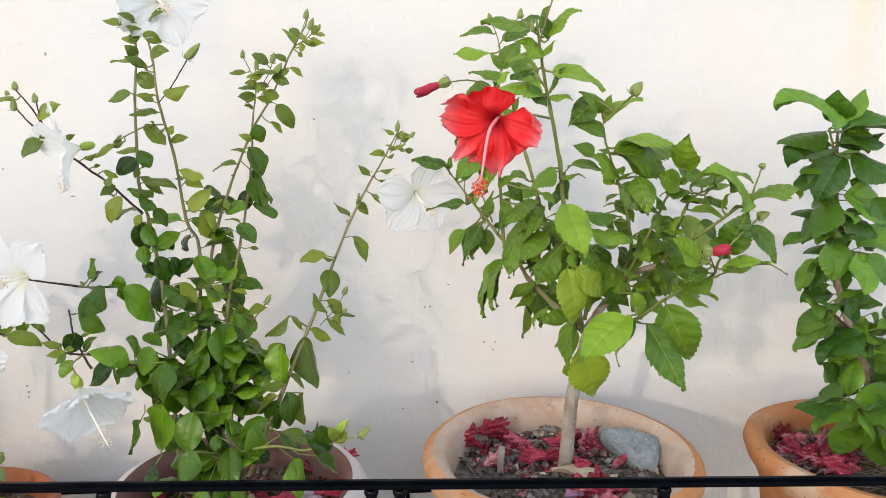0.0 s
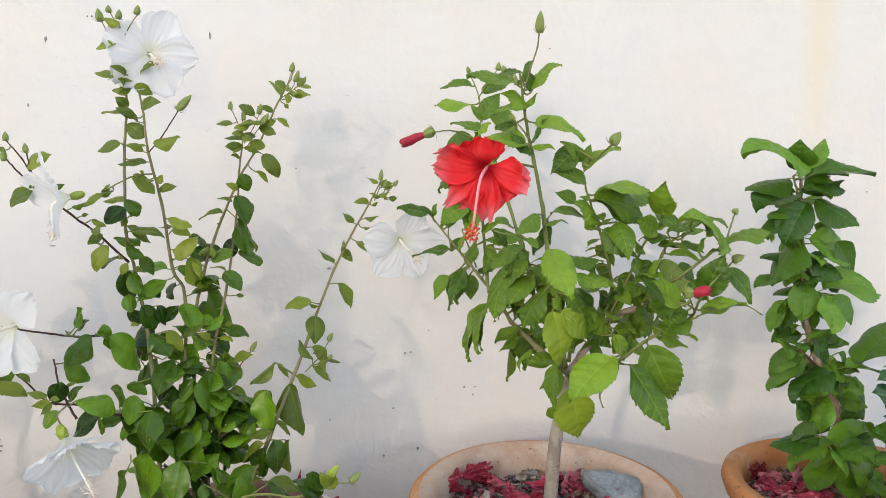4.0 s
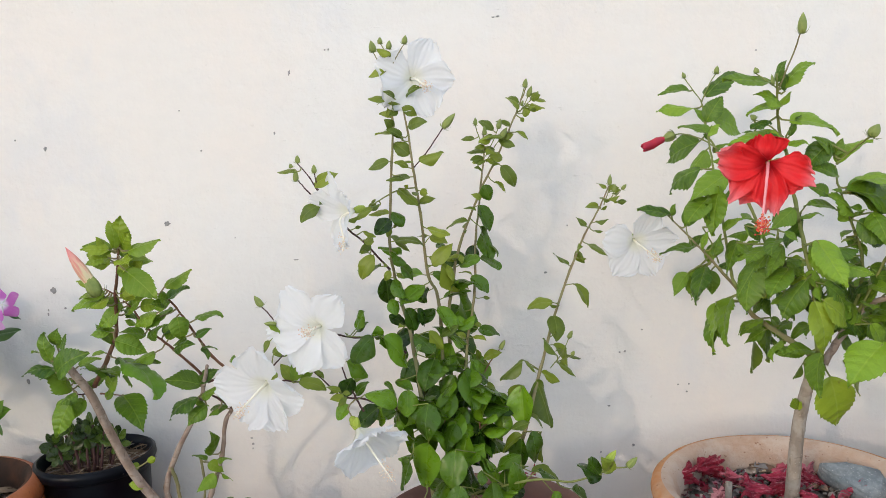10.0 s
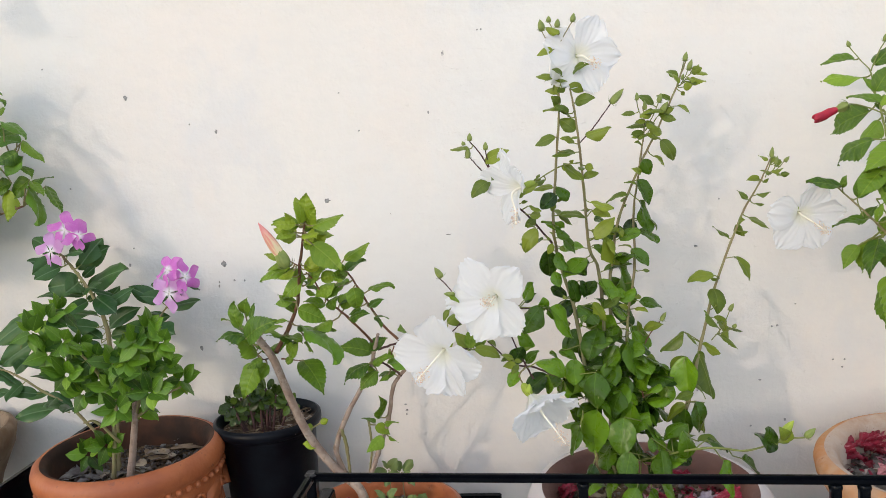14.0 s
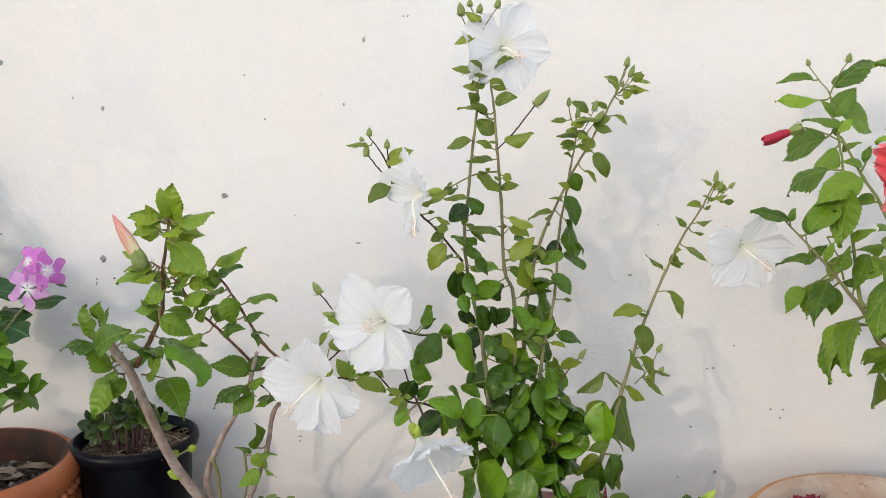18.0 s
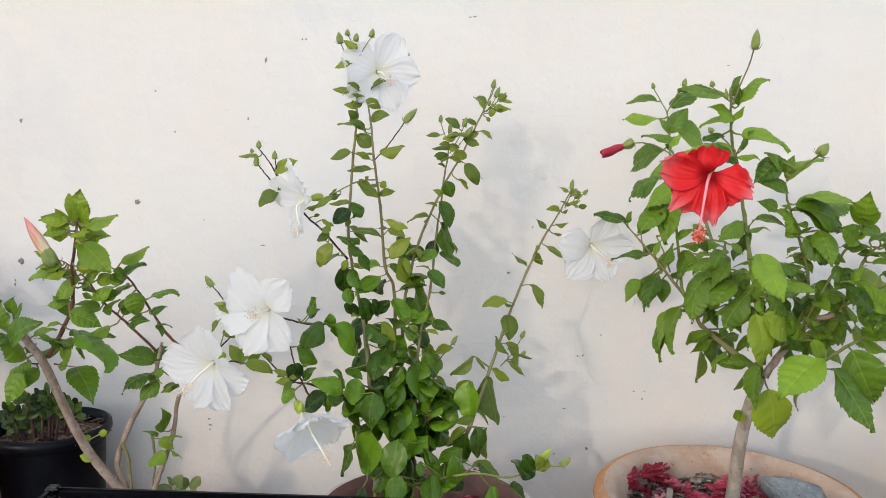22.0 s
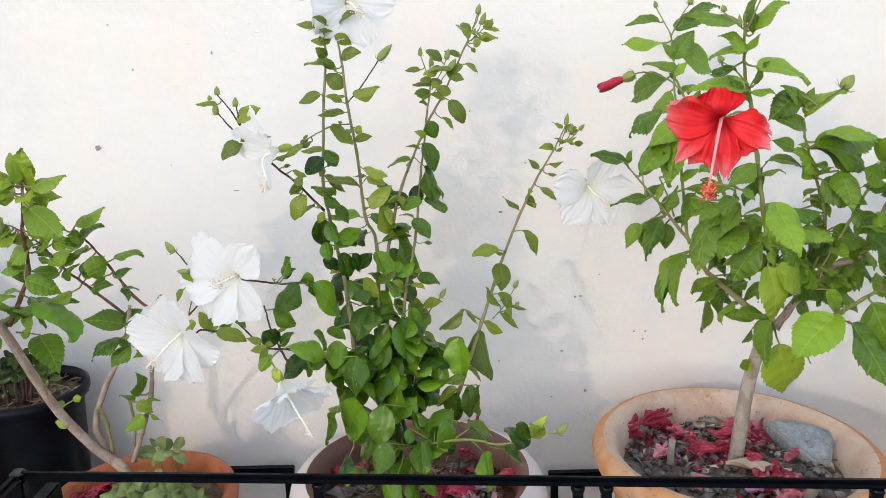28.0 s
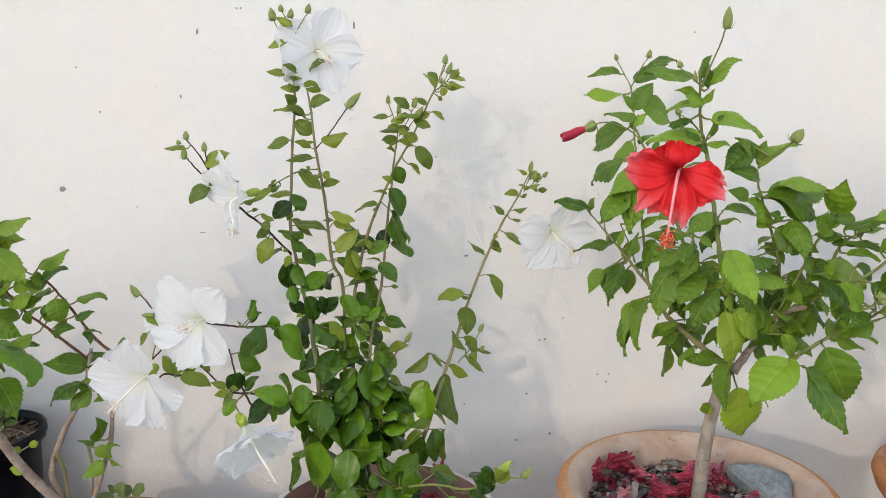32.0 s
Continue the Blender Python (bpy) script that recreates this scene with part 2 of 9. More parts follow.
def bark_material(name, tone, pale, dark):
    """Smooth young bark: pale lichen patches, small corky dots and cross scars."""
    m, nt, b = material(name, tone, 0.85, spec=0.25)
    v = coords(nt)
    c = mix(nt, ramp(nt, noise_of(nt, v, 35, 5, 0.6), 0.4, 0.62), tone, pale)
    c = mix(nt, maths(nt, "MULTIPLY", ramp(nt, noise_of(nt, scaled(nt, v, (1, 1, 0.35)), 130, 3), 0.55, 0.7), 0.55), c, dark)
    scars = ramp(nt, noise_of(nt, scaled(nt, v, (0.25, 0.25, 1.6)), 160, 3), 0.62, 0.70)
    c = mix(nt, maths(nt, "MULTIPLY", scars, 0.5), c, dark)
    dots = ramp(nt, noise_of(nt, v, 300, 2), 0.66, 0.74)
    c = mix(nt, maths(nt, "MULTIPLY", dots, 0.6), c, (0.62, 0.57, 0.50))
    nt.links.new(c, b.inputs["Base Color"])
    h = maths(nt, "ADD", maths(nt, "ADD", noise_of(nt, v, 55, 5), maths(nt, "MULTIPLY", dots, 0.5)), maths(nt, "MULTIPLY", scars, -0.5))
    bump(nt, b, h, 0.7, 0.004)
    return m


def wilt_material():
    """Wilted petals: crimson to dusty pink from bloom to bloom, streaked paler and darker by noise."""
    m, nt, b = material("wilted_red_petals", (0.45, 0.04, 0.07), 0.42, spec=0.4)
    v = coords(nt)
    rnd = nt.nodes.new("ShaderNodeObjectInfo").outputs["Random"]
    c = mix(nt, ramp(nt, rnd, 0.1, 0.9), (0.24, 0.006, 0.024), (0.46, 0.040, 0.085))
    c = mix(nt, maths(nt, "MULTIPLY", ramp(nt, rnd, 0.75, 1.0), 0.7), c, (0.62, 0.32, 0.33))
    # pale streaks paint in small highlights, dark ones the shade of crevices
    c = mix(nt, maths(nt, "MULTIPLY", ramp(nt, noise_of(nt, scaled(nt, v, (1, 0.3, 1)), 260, 5, 0.65), 0.53, 0.68), 0.7), c, (0.68, 0.30, 0.34))
    c = mix(nt, maths(nt, "MULTIPLY", ramp(nt, noise_of(nt, scaled(nt, v, (1, 0.4, 1)), 150, 4), 0.52, 0.68), 0.85), c, (0.12, 0.003, 0.012))
    nt.links.new(c, b.inputs["Base Color"])
    bump(nt, b, noise_of(nt, scaled(nt, v, (1, 0.35, 1)), 300, 5, 0.65), 0.8, 0.004)
    return m


def bud_material():
    """A cream bud that turns pink towards its tip, with twisted petal lines."""
    m, nt, b = material("pink_cream_bud", (0.75, 0.6, 0.5), 0.5, spec=0.3)
    v = coords(nt)
    sep = nt.nodes.new("ShaderNodeSeparateXYZ")
    nt.links.new(v, sep.inputs[0])
    c = mix(nt, ramp(nt, sep.outputs["Z"], 0.018, 0.062), (0.66, 0.56, 0.34), (0.70, 0.26, 0.25))
    lines = noise_of(nt, scaled(nt, v, (260, 260, 18)), 1.0, 3)
    c = mix(nt, maths(nt, "MULTIPLY", ramp(nt, lines, 0.45, 0.65), 0.6), c, (0.62, 0.16, 0.16))
    nt.links.new(c, b.inputs["Base Color"])
    bump(nt, b, lines, 0.3, 0.002)
    return m


M = dict(
    wall=wall_material(),
    ground=mottled("pale_worn_concrete", (0.25, 0.24, 0.22), (0.30, 0.29, 0.27), 6.0, 0.9, third=(0.20, 0.195, 0.18)),
    blue=mottled("blue_gate_paint", (0.030, 0.090, 0.150), (0.040, 0.105, 0.170), 8.0, 0.45, 0.5, relief=0.1),
    black=mottled("black_gloss_enamel", (0.001, 0.0013, 0.003), (0.002, 0.003, 0.005), 40.0, 0.20, 0.12, relief=0.08, dist=0.002),
    worn=mottled("worn_black_enamel", (0.008, 0.008, 0.010), (0.05, 0.05, 0.055), 120.0, 0.5, 0.5, lo=0.45, hi=0.6),
    black_plastic=mottled("black_nursery_plastic", (0.0025, 0.003, 0.006), (0.005, 0.007, 0.011), 25.0, 0.34, 0.14, relief=0.1),
    terracotta=mottled("weathered_terracotta", (0.48, 0.205, 0.075), (0.50, 0.26, 0.12), 22.0, 0.85, third=(0.52, 0.34, 0.22), fleck=(0.30, 0.14, 0.07)),
    terracotta_stained=mottled("stained_terracotta", (0.40, 0.155, 0.055), (0.47, 0.215, 0.085), 16.0, 0.85, third=(0.55, 0.41, 0.30), fleck=(0.24, 0.10, 0.05)),
    terracotta_inner=mottled("limed_terracotta", (0.49, 0.35, 0.26), (0.53, 0.42, 0.34), 26.0, 0.9, third=(0.42, 0.26, 0.17), fleck=(0.25, 0.12, 0.07), relief=0.6),
    terracotta_orange=mottled("orange_terracotta", (0.36, 0.105, 0.038), (0.42, 0.135, 0.048), 18.0, 0.48, 0.4, third=(0.28, 0.080, 0.034), fleck=(0.22, 0.075, 0.04)),
    # inside of the decorated pot: the rim's shade put into a darker colour
    terracotta_dark=mottled("damp_terracotta", (0.075, 0.032, 0.018), (0.035, 0.020, 0.014), 18.0, 0.8),
    cream_pot=mottled("cream_glazed_plastic", (0.52, 0.475, 0.47), (0.58, 0.53, 0.515), 9.0, 0.45, 0.4, relief=0.1, third=(0.60, 0.47, 0.44)),
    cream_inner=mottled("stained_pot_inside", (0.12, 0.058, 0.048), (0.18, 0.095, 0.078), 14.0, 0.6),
    # tan clay at about half its tone: the drooping plant's shade is in the colour
    tan_pot=mottled("tan_glazed_clay", (0.17, 0.10, 0.055), (0.30, 0.22, 0.15), 14.0, 0.7, fleck=(0.18, 0.10, 0.06)),
    soil=mottled("grey_soil", (0.10, 0.085, 0.07), (0.20, 0.18, 0.16), 60.0, 0.95, relief=0.8, dist=0.01),
    soil_brown=mottled("brown_soil", (0.09, 0.06, 0.035), (0.20, 0.14, 0.085), 70.0, 0.95, relief=0.8, dist=0.01),
    clod=varied("soil_clods", [(0.16, 0.145, 0.13), (0.24, 0.225, 0.205), (0.32, 0.30, 0.28), (0.17, 0.135, 0.11)], 0.95),
    litter=varied("dry_leaf_litter", [(0.30, 0.23, 0.15), (0.20, 0.14, 0.09), (0.42, 0.36, 0.27), (0.34, 0.31, 0.28), (0.14, 0.09, 0.06)], 0.85),
    grey_litter=varied("grey_leaf_litter", [(0.15, 0.135, 0.125), (0.08, 0.066, 0.06), (0.25, 0.235, 0.22), (0.14, 0.10, 0.066)], 0.85),
    wilted=wilt_material(),
    scrap=varied("petal_scraps", [(0.26, 0.010, 0.03), (0.40, 0.03, 0.07), (0.16, 0.006, 0.018), (0.60, 0.24, 0.28), (0.34, 0.02, 0.05), (0.62, 0.52, 0.46), (0.30, 0.21, 0.15), (0.56, 0.36, 0.38), (0.24, 0.21, 0.19)], 0.6),
    lilac=varied("faded_lilac_petals", [(0.50, 0.42, 0.48), (0.40, 0.22, 0.33)], 0.7, 60.0, True),
    pale_bloom=mottled("bleached_petals", (0.62, 0.56, 0.58), (0.48, 0.38, 0.44), 60.0, 0.8),
    brown_leaf=mottled("brown_dead_leaf", (0.12, 0.065, 0.04), (0.20, 0.12, 0.075), 40.0, 0.8),
    pale_leaf=mottled("bleached_leaf", (0.62, 0.52, 0.38), (0.50, 0.40, 0.28), 30.0, 0.8),
    tan_leaf=mottled("tan_dead_leaf", (0.30, 0.22, 0.145), (0.22, 0.155, 0.10), 40.0, 0.8, fleck=(0.14, 0.09, 0.06)),
    stone=mottled("grey_stone", (0.21, 0.24, 0.255), (0.30, 0.33, 0.345), 90.0, 0.75, third=(0.36, 0.39, 0.40), relief=0.8, fleck=(0.62, 0.63, 0.62)),
    bark_red=bark_material("pinkish_grey_bark", (0.31, 0.225, 0.18), (0.41, 0.33, 0.275), (0.15, 0.10, 0.07)),
    bark=bark_material("grey_brown_bark", (0.29, 0.24, 0.195), (0.40, 0.35, 0.295), (0.17, 0.13, 0.095)),
    twig_green=mottled("green_stem", (0.17, 0.20, 0.05), (0.22, 0.24, 0.07), 60.0, 0.6),
    twig_light=mottled("olive_stem", (0.235, 0.225, 0.095), (0.25, 0.20, 0.105), 60.0, 0.7),
    twig_red=mottled("brown_red_stem", (0.13, 0.055, 0.035), (0.20, 0.10, 0.055), 60.0, 0.6),
    twig_dark=mottled("dark_purple_stem", (0.06, 0.028, 0.03), (0.09, 0.045, 0.04), 60.0, 0.6),
    bud=mottled("green_bud", (0.25, 0.30, 0.08), (0.17, 0.22, 0.06), 60.0, 0.55),
    bud_bright=mottled("lime_bud", (0.36, 0.44, 0.06), (0.28, 0.37, 0.05), 60.0, 0.55),
    bud_red=mottled("red_bud", (0.42, 0.02, 0.04), (0.30, 0.015, 0.04), 90.0, 0.5),
    bud_pink=bud_material(),
    leaf_white=leaf_material("glossy_dark_leaf", (0.004, 0.020, 0.002), (0.150, 0.285, 0.011), (0.048, 0.130, 0.005), (0.17, 0.30, 0.04), 0.24, 0.05),
    leaf_olive=leaf_material("olive_leaf", (0.070, 0.112, 0.011), (0.235, 0.290, 0.023), (0.13, 0.175, 0.014), (0.24, 0.30, 0.07)),
    leaf_red=leaf_material("fresh_serrate_leaf", (0.022, 0.070, 0.005), (0.200, 0.330, 0.020), (0.115, 0.220, 0.011), (0.33, 0.45, 0.05), streak=0.13, relief=0.008),
    leaf_yellow=leaf_material("yellowing_leaf", (0.10, 0.190, 0.010), (0.28, 0.360, 0.022), (0.19, 0.27, 0.016), (0.36, 0.44, 0.08)),
    leaf_right=leaf_material("mid_green_leaf", (0.016, 0.062, 0.005), (0.150, 0.300, 0.020), (0.062, 0.155, 0.011), (0.18, 0.31, 0.07), streak=0.12, relief=0.008),
    leaf_vinca=leaf_material("dark_vinca_leaf", (0.018, 0.065, 0.018), (0.050, 0.12, 0.030), (0.035, 0.095, 0.025), (0.30, 0.42, 0.24), 0.34, 0.025, 0.013),
    leaf_lime=leaf_material("lime_bush_leaf", (0.012, 0.050, 0.004), (0.125, 0.255, 0.014), (0.048, 0.125, 0.007), (0.26, 0.42, 0.06), 0.36, 0.06),
    leaf_young=leaf_material("young_lime_leaf", (0.075, 0.175, 0.008), (0.20, 0.34, 0.018), (0.13, 0.24, 0.011), (0.36, 0.48, 0.08), 0.34, 0.05),
    leaf_jade=leaf_material("jade_leaf", (0.006, 0.018, 0.004), (0.095, 0.155, 0.022), (0.028, 0.060, 0.010), (0.08, 0.12, 0.03), 0.24, 0.0),
    leaf_sage=leaf_material("dull_sage_leaf", (0.10, 0.145, 0.045), (0.23, 0.30, 0.11), (0.16, 0.21, 0.07), (0.30, 0.36, 0.15), 0.5, 0.05),
    petal_red=petal_material("red_petal", (0.80, 0.028, 0.034), (0.42, 0.004, 0.010), (0.90, 0.30, 0.33), 0.24, 0.07),
    petal_white=petal_material("white_petal", (0.86, 0.87, 0.89), (0.86, 0.86, 0.78), (0.86, 0.87, 0.89), 0.45, 0.04),
    petal_pink=petal_material("orchid_pink_petal", (0.62, 0.17, 0.56), (0.90, 0.86, 0.90), (0.66, 0.26, 0.60), 0.30, 0.03, 0.42),
    petal_pale=petal_material("pale_lilac_petal", (0.66, 0.34, 0.66), (0.92, 0.88, 0.92), (0.68, 0.40, 0.68), 0.30, 0.03, 0.48),
    column_white=material("cream_column", (0.88, 0.85, 0.74), 0.5)[0],
    column_red=material("rose_column", (0.80, 0.30, 0.32), 0.5)[0],
    anther=varied("pink_anthers", [(0.86, 0.76, 0.62), (0.90, 0.84, 0.70), (0.80, 0.62, 0.52)], 0.7, fade=(0.92, 0.85, 0.8)),
    anther_red=varied("red_anthers", [(0.78, 0.12, 0.05), (0.82, 0.28, 0.12), (0.70, 0.05, 0.05)], 0.7, fade=(0.85, 0.8, 0.8)),
    chip=mottled("bare_plaster", (0.23, 0.22, 0.22), (0.36, 0.35, 0.34), 120.0, 0.95, relief=0.8),
)


# ---- builders ----
def thing(name, label, category, at, group="", kind=""):
    """A top-level Empty at its base."""
    ob = new(name)
    ob.location = at
    ob.empty_display_size = 0.05
    return tagged(ob, label, category, group, kind)


def data_of(name, verts, faces, mat, smooth=True):
    me = bpy.data.meshes.new(name)
    me.from_pydata([tuple(v) for v in verts], [], faces)
    me.materials.append(mat)
    if smooth:
        me.polygons.foreach_set("use_smooth", [True] * len(me.polygons))
    me.update()
    return me


def world_of(ob):
    return ob.matrix_basis if ob.parent is None else world_of(ob.parent) @ ob.matrix_parent_inverse @ ob.matrix_basis


def hang(ob, parent, world_pose):
    """Parent ob, at a pose given in the world."""
    ob.parent = parent
    ob.matrix_parent_inverse = world_of(parent).inverted()
    ob.matrix_basis = world_pose
    return ob


def piece(name, me, parent, world_pose=None, label="", kind=""):
    ob = new(name, me)
    if parent is not None:
        hang(ob, parent, world_pose or Matrix.Identity(4))
    else:
        ob.matrix_basis = world_pose or Matrix.Identity(4)
    return tagged(ob, label, "", "", kind)


def lathe(profile, n=64, wobble=0.0, seed=0):
    """Verts and faces of a turned form; profile: (radius, height), from the outside foot over the rim to the inside."""
    rnd = random.Random(seed)
    ph = [rnd.uniform(0, 6.28) for _ in range(4)]
    verts, faces = [], []
    for r, z in profile:
        for i in range(n):
            a = 2 * math.pi * i / n
            k = 1 + wobble * (math.sin(2 * a + ph[0]) + 0.5 * math.sin(3 * a + ph[1]) + 0.3 * math.sin(7 * a + ph[2] + 20 * z))
            verts.append((r * k * math.cos(a), r * k * math.sin(a), z + wobble * 0.12 * math.sin(2 * a + ph[3])))
    for j in range(len(profile) - 1):
        for i in range(n):
            a, b = j * n + i, j * n + (i + 1) % n
            faces.append((a, b, b + n, a + n))
    return verts, faces


def tube(points, radii, sides=8):
    """Verts and faces of a tapering tube along points."""
    verts, faces = [], []
    pts = [Vector(p) for p in points]
    side = None
    for i, p in enumerate(pts):
        d = (pts[min(i + 1, len(pts) - 1)] - pts[max(i - 1, 0)]).normalized()
        if side is None:
            side = d.orthogonal().normalized()
        side = (side - d * side.dot(d)).normalized()
        up = d.cross(side)
        for k in range(sides):
            a = 2 * math.pi * k / sides
            verts.append(p + (side * math.cos(a) + up * math.sin(a)) * radii[i])
    for i in range(len(pts) - 1):
        for k in range(sides):
            a, b = i * sides + k, i * sides + (k + 1) % sides
            faces.append((a, b, b + sides, a + sides))
    faces.append(tuple(range(sides))[::-1])
    faces.append(tuple((len(pts) - 1) * sides + k for k in range(sides)))
    return verts, faces


def smooth_line(points, steps=5):
    """A Catmull-Rom line through the points."""
    p = [Vector(q) for q in points]
    p = [2 * p[0] - p[1]] + p + [2 * p[-1] - p[-2]]
    out = []
    for i in range(1, len(p) - 2):
        for s in range(steps):
            t = s / steps
            a, b, c, d = p[i - 1], p[i], p[i + 1], p[i + 2]
            out.append(0.5 * ((2 * b) + (c - a) * t + (2 * a - 5 * b + 4 * c - d) * t * t + (3 * b - a - 3 * c + d) * t ** 3))
    out.append(p[-2])
    return out


def box_data(name, size, mat, bevel=0.002):
    bm = bmesh.new()
    bmesh.ops.create_cube(bm, size=1)
    for v in bm.verts:
        v.co = Vector((v.co.x * size[0], v.co.y * size[1], v.co.z * size[2]))
    if bevel:
        bmesh.ops.bevel(bm, geom=bm.edges[:], offset=bevel, segments=2, affect="EDGES")
    me = bpy.data.meshes.new(name)
    bm.to_mesh(me)
    bm.free()
    me.materials.append(mat)
    return me


# ---- the setting ----
WALL_Y, GROUND, EDGE_X = 1.365, 0.16, 1.04


def setting():
    me = box_data("wall", (7.0, 0.2, 3.4), M["wall"], 0.0)
    wall = piece("wall_north", me, None, pose(EDGE_X - 3.5, WALL_Y + 0.1, GROUND + 1.6))
    # texture coordinates of the wall follow the world
    for v in me.vertices:
        v.co.x += EDGE_X - 3.5
    wall.location.x = 0
    for v in me.vertices:
        v.co.z += GROUND + 1.6
    wall.location.z = 0
    tagged(wall, "cream painted plaster wall with small chips and faint stains", "wall", "", "structure")
    ground = piece("ground", data_of("ground", [(-300, -300, GROUND), (300, -300, GROUND), (300, 300, GROUND), (-300, 300, GROUND)], [(0, 1, 2, 3)], M["ground"]), None)
    tagged(ground, "worn grey concrete floor", "ground", "", "structure")
    gate = thing("gate", "dark blue painted metal gate beside the cream wall", "gate", (EDGE_X + 0.6, WALL_Y + 0.02, GROUND))
    piece("gate_panel", box_data("gate_panel", (1.1, 0.03, 2.2), M["blue"]), gate, pose(EDGE_X + 0.60, WALL_Y + 0.03, GROUND + 1.1))
    piece("gate_post", box_data("gate_post", (0.05, 0.06, 2.2), M["blue"]), gate, pose(EDGE_X + 0.0265, WALL_Y + 0.03, GROUND + 1.1))
    return wall


wall = setting()


def chip(x, z, w, h, seed):
    """A small flake of missing paint: an uneven, slightly domed scar of bare plaster."""
    rnd = random.Random(seed)
    n = 11
    out = [(w * 0.5 * rnd.uniform(0.6, 1.1) * math.cos(6.283 * i / n), 0, h * 0.5 * rnd.uniform(0.6, 1.1) * math.sin(6.283 * i / n)) for i in range(n)]
    inn = [(v[0] * 0.7, -0.0012, v[2] * 0.7) for v in out]
    faces = [(i, (i + 1) % n, n + (i + 1) % n, n + i) for i in range(n)] + [tuple(range(n, 2 * n))]
    piece("paint_chip", data_of("paint_chip", out + inn, [f[::-1] for f in faces], M["chip"]), wall, pose(x, WALL_Y - 0.0003, z))


chip(-1.148, 1.169, 0.009, 0.011, 0)
chip(-0.97, 1.09, 0.007, 0.009, 1)
chip(-0.761, 0.941, 0.013, 0.011, 2)
chip(-0.985, 0.828, 0.013, 0.014, 3)
chip(-1, 0.783, 0.004, 0.007, 4)
chip(-0.999, 0.791, 0.003, 0.005, 5)
chip(-0.967, 0.793, 0.005, 0.005, 6)
chip(-0.946, 0.792, 0.004, 0.005, 7)
chip(-1.053, 0.656, 0.009, 0.013, 8)
chip(-0.64, 0.522, 0.006, 0.004, 9)
chip(-0.638, 0.51, 0.006, 0.005, 10)
chip(-0.639, 0.501, 0.004, 0.004, 11)
chip(-1.023, 1.108, 0.004, 0.004, 12)
chip(-0.55, 1.096, 0.004, 0.007, 13)
chip(-1.362, 0.933, 0.008, 0.008, 14)
chip(-1.289, 0.998, 0.004, 0.004, 15)
chip(-1.184, 0.836, 0.006, 0.008, 16)
chip(-1.171, 0.87, 0.004, 0.004, 17)
chip(-1.313, 1.237, 0.004, 0.004, 18)
chip(-0.448, 1.239, 0.004, 0.004, 19)
chip(-0.254, 1.21, 0.004, 0.014, 20)
chip(-0.514, 1.203, 0.002, 0.01, 21)
chip(-0.528, 0.861, 0.01, 0.003, 22)
chip(-0.066, 0.812, 0.008, 0.005, 23)
chip(-0.022, 0.898, 0.003, 0.003, 24)
chip(-0.441, 1.239, 0.004, 0.004, 25)
chip(0.079, 0.653, 0.005, 0.005, 26)
chip(0.046, 0.548, 0.006, 0.003, 27)
chip(0.091, 0.468, 0.007, 0.006, 28)
chip(0.112, 0.693, 0.004, 0.003, 29)
chip(0.195, 0.568, 0.004, 0.004, 30)
chip(-0.516, 1.201, 0.002, 0.01, 32)
chip(-0.07, 0.531, 0.003, 0.004, 33)
chip(0.028, 0.457, 0.004, 0.004, 34)
chip(-0.686, 1.071, 0.004, 0.004, 35)
chip(-0.134, 1.281, 0.008, 0.003, 36)
chip(1.008, 0.938, 0.004, 0.003, 37)
chip(0.955, 0.938, 0.005, 0.003, 38)
chip(0.069, 0.652, 0.005, 0.004, 39)
chip(0.178, 0.583, 0.005, 0.004, 42)
chip(-0.142, 1.28, 0.007, 0.003, 44)
chip(0.199, 0.583, 0.005, 0.004, 45)
chip(-0.118, 0.989, 0.003, 0.003, 46)
chip(0.329, 1.197, 0.005, 0.003, 47)
chip(-0.638, 0.908, 0.003, 0.003, 48)
chip(-0.719, 1.145, 0.005, 0.003, 49)


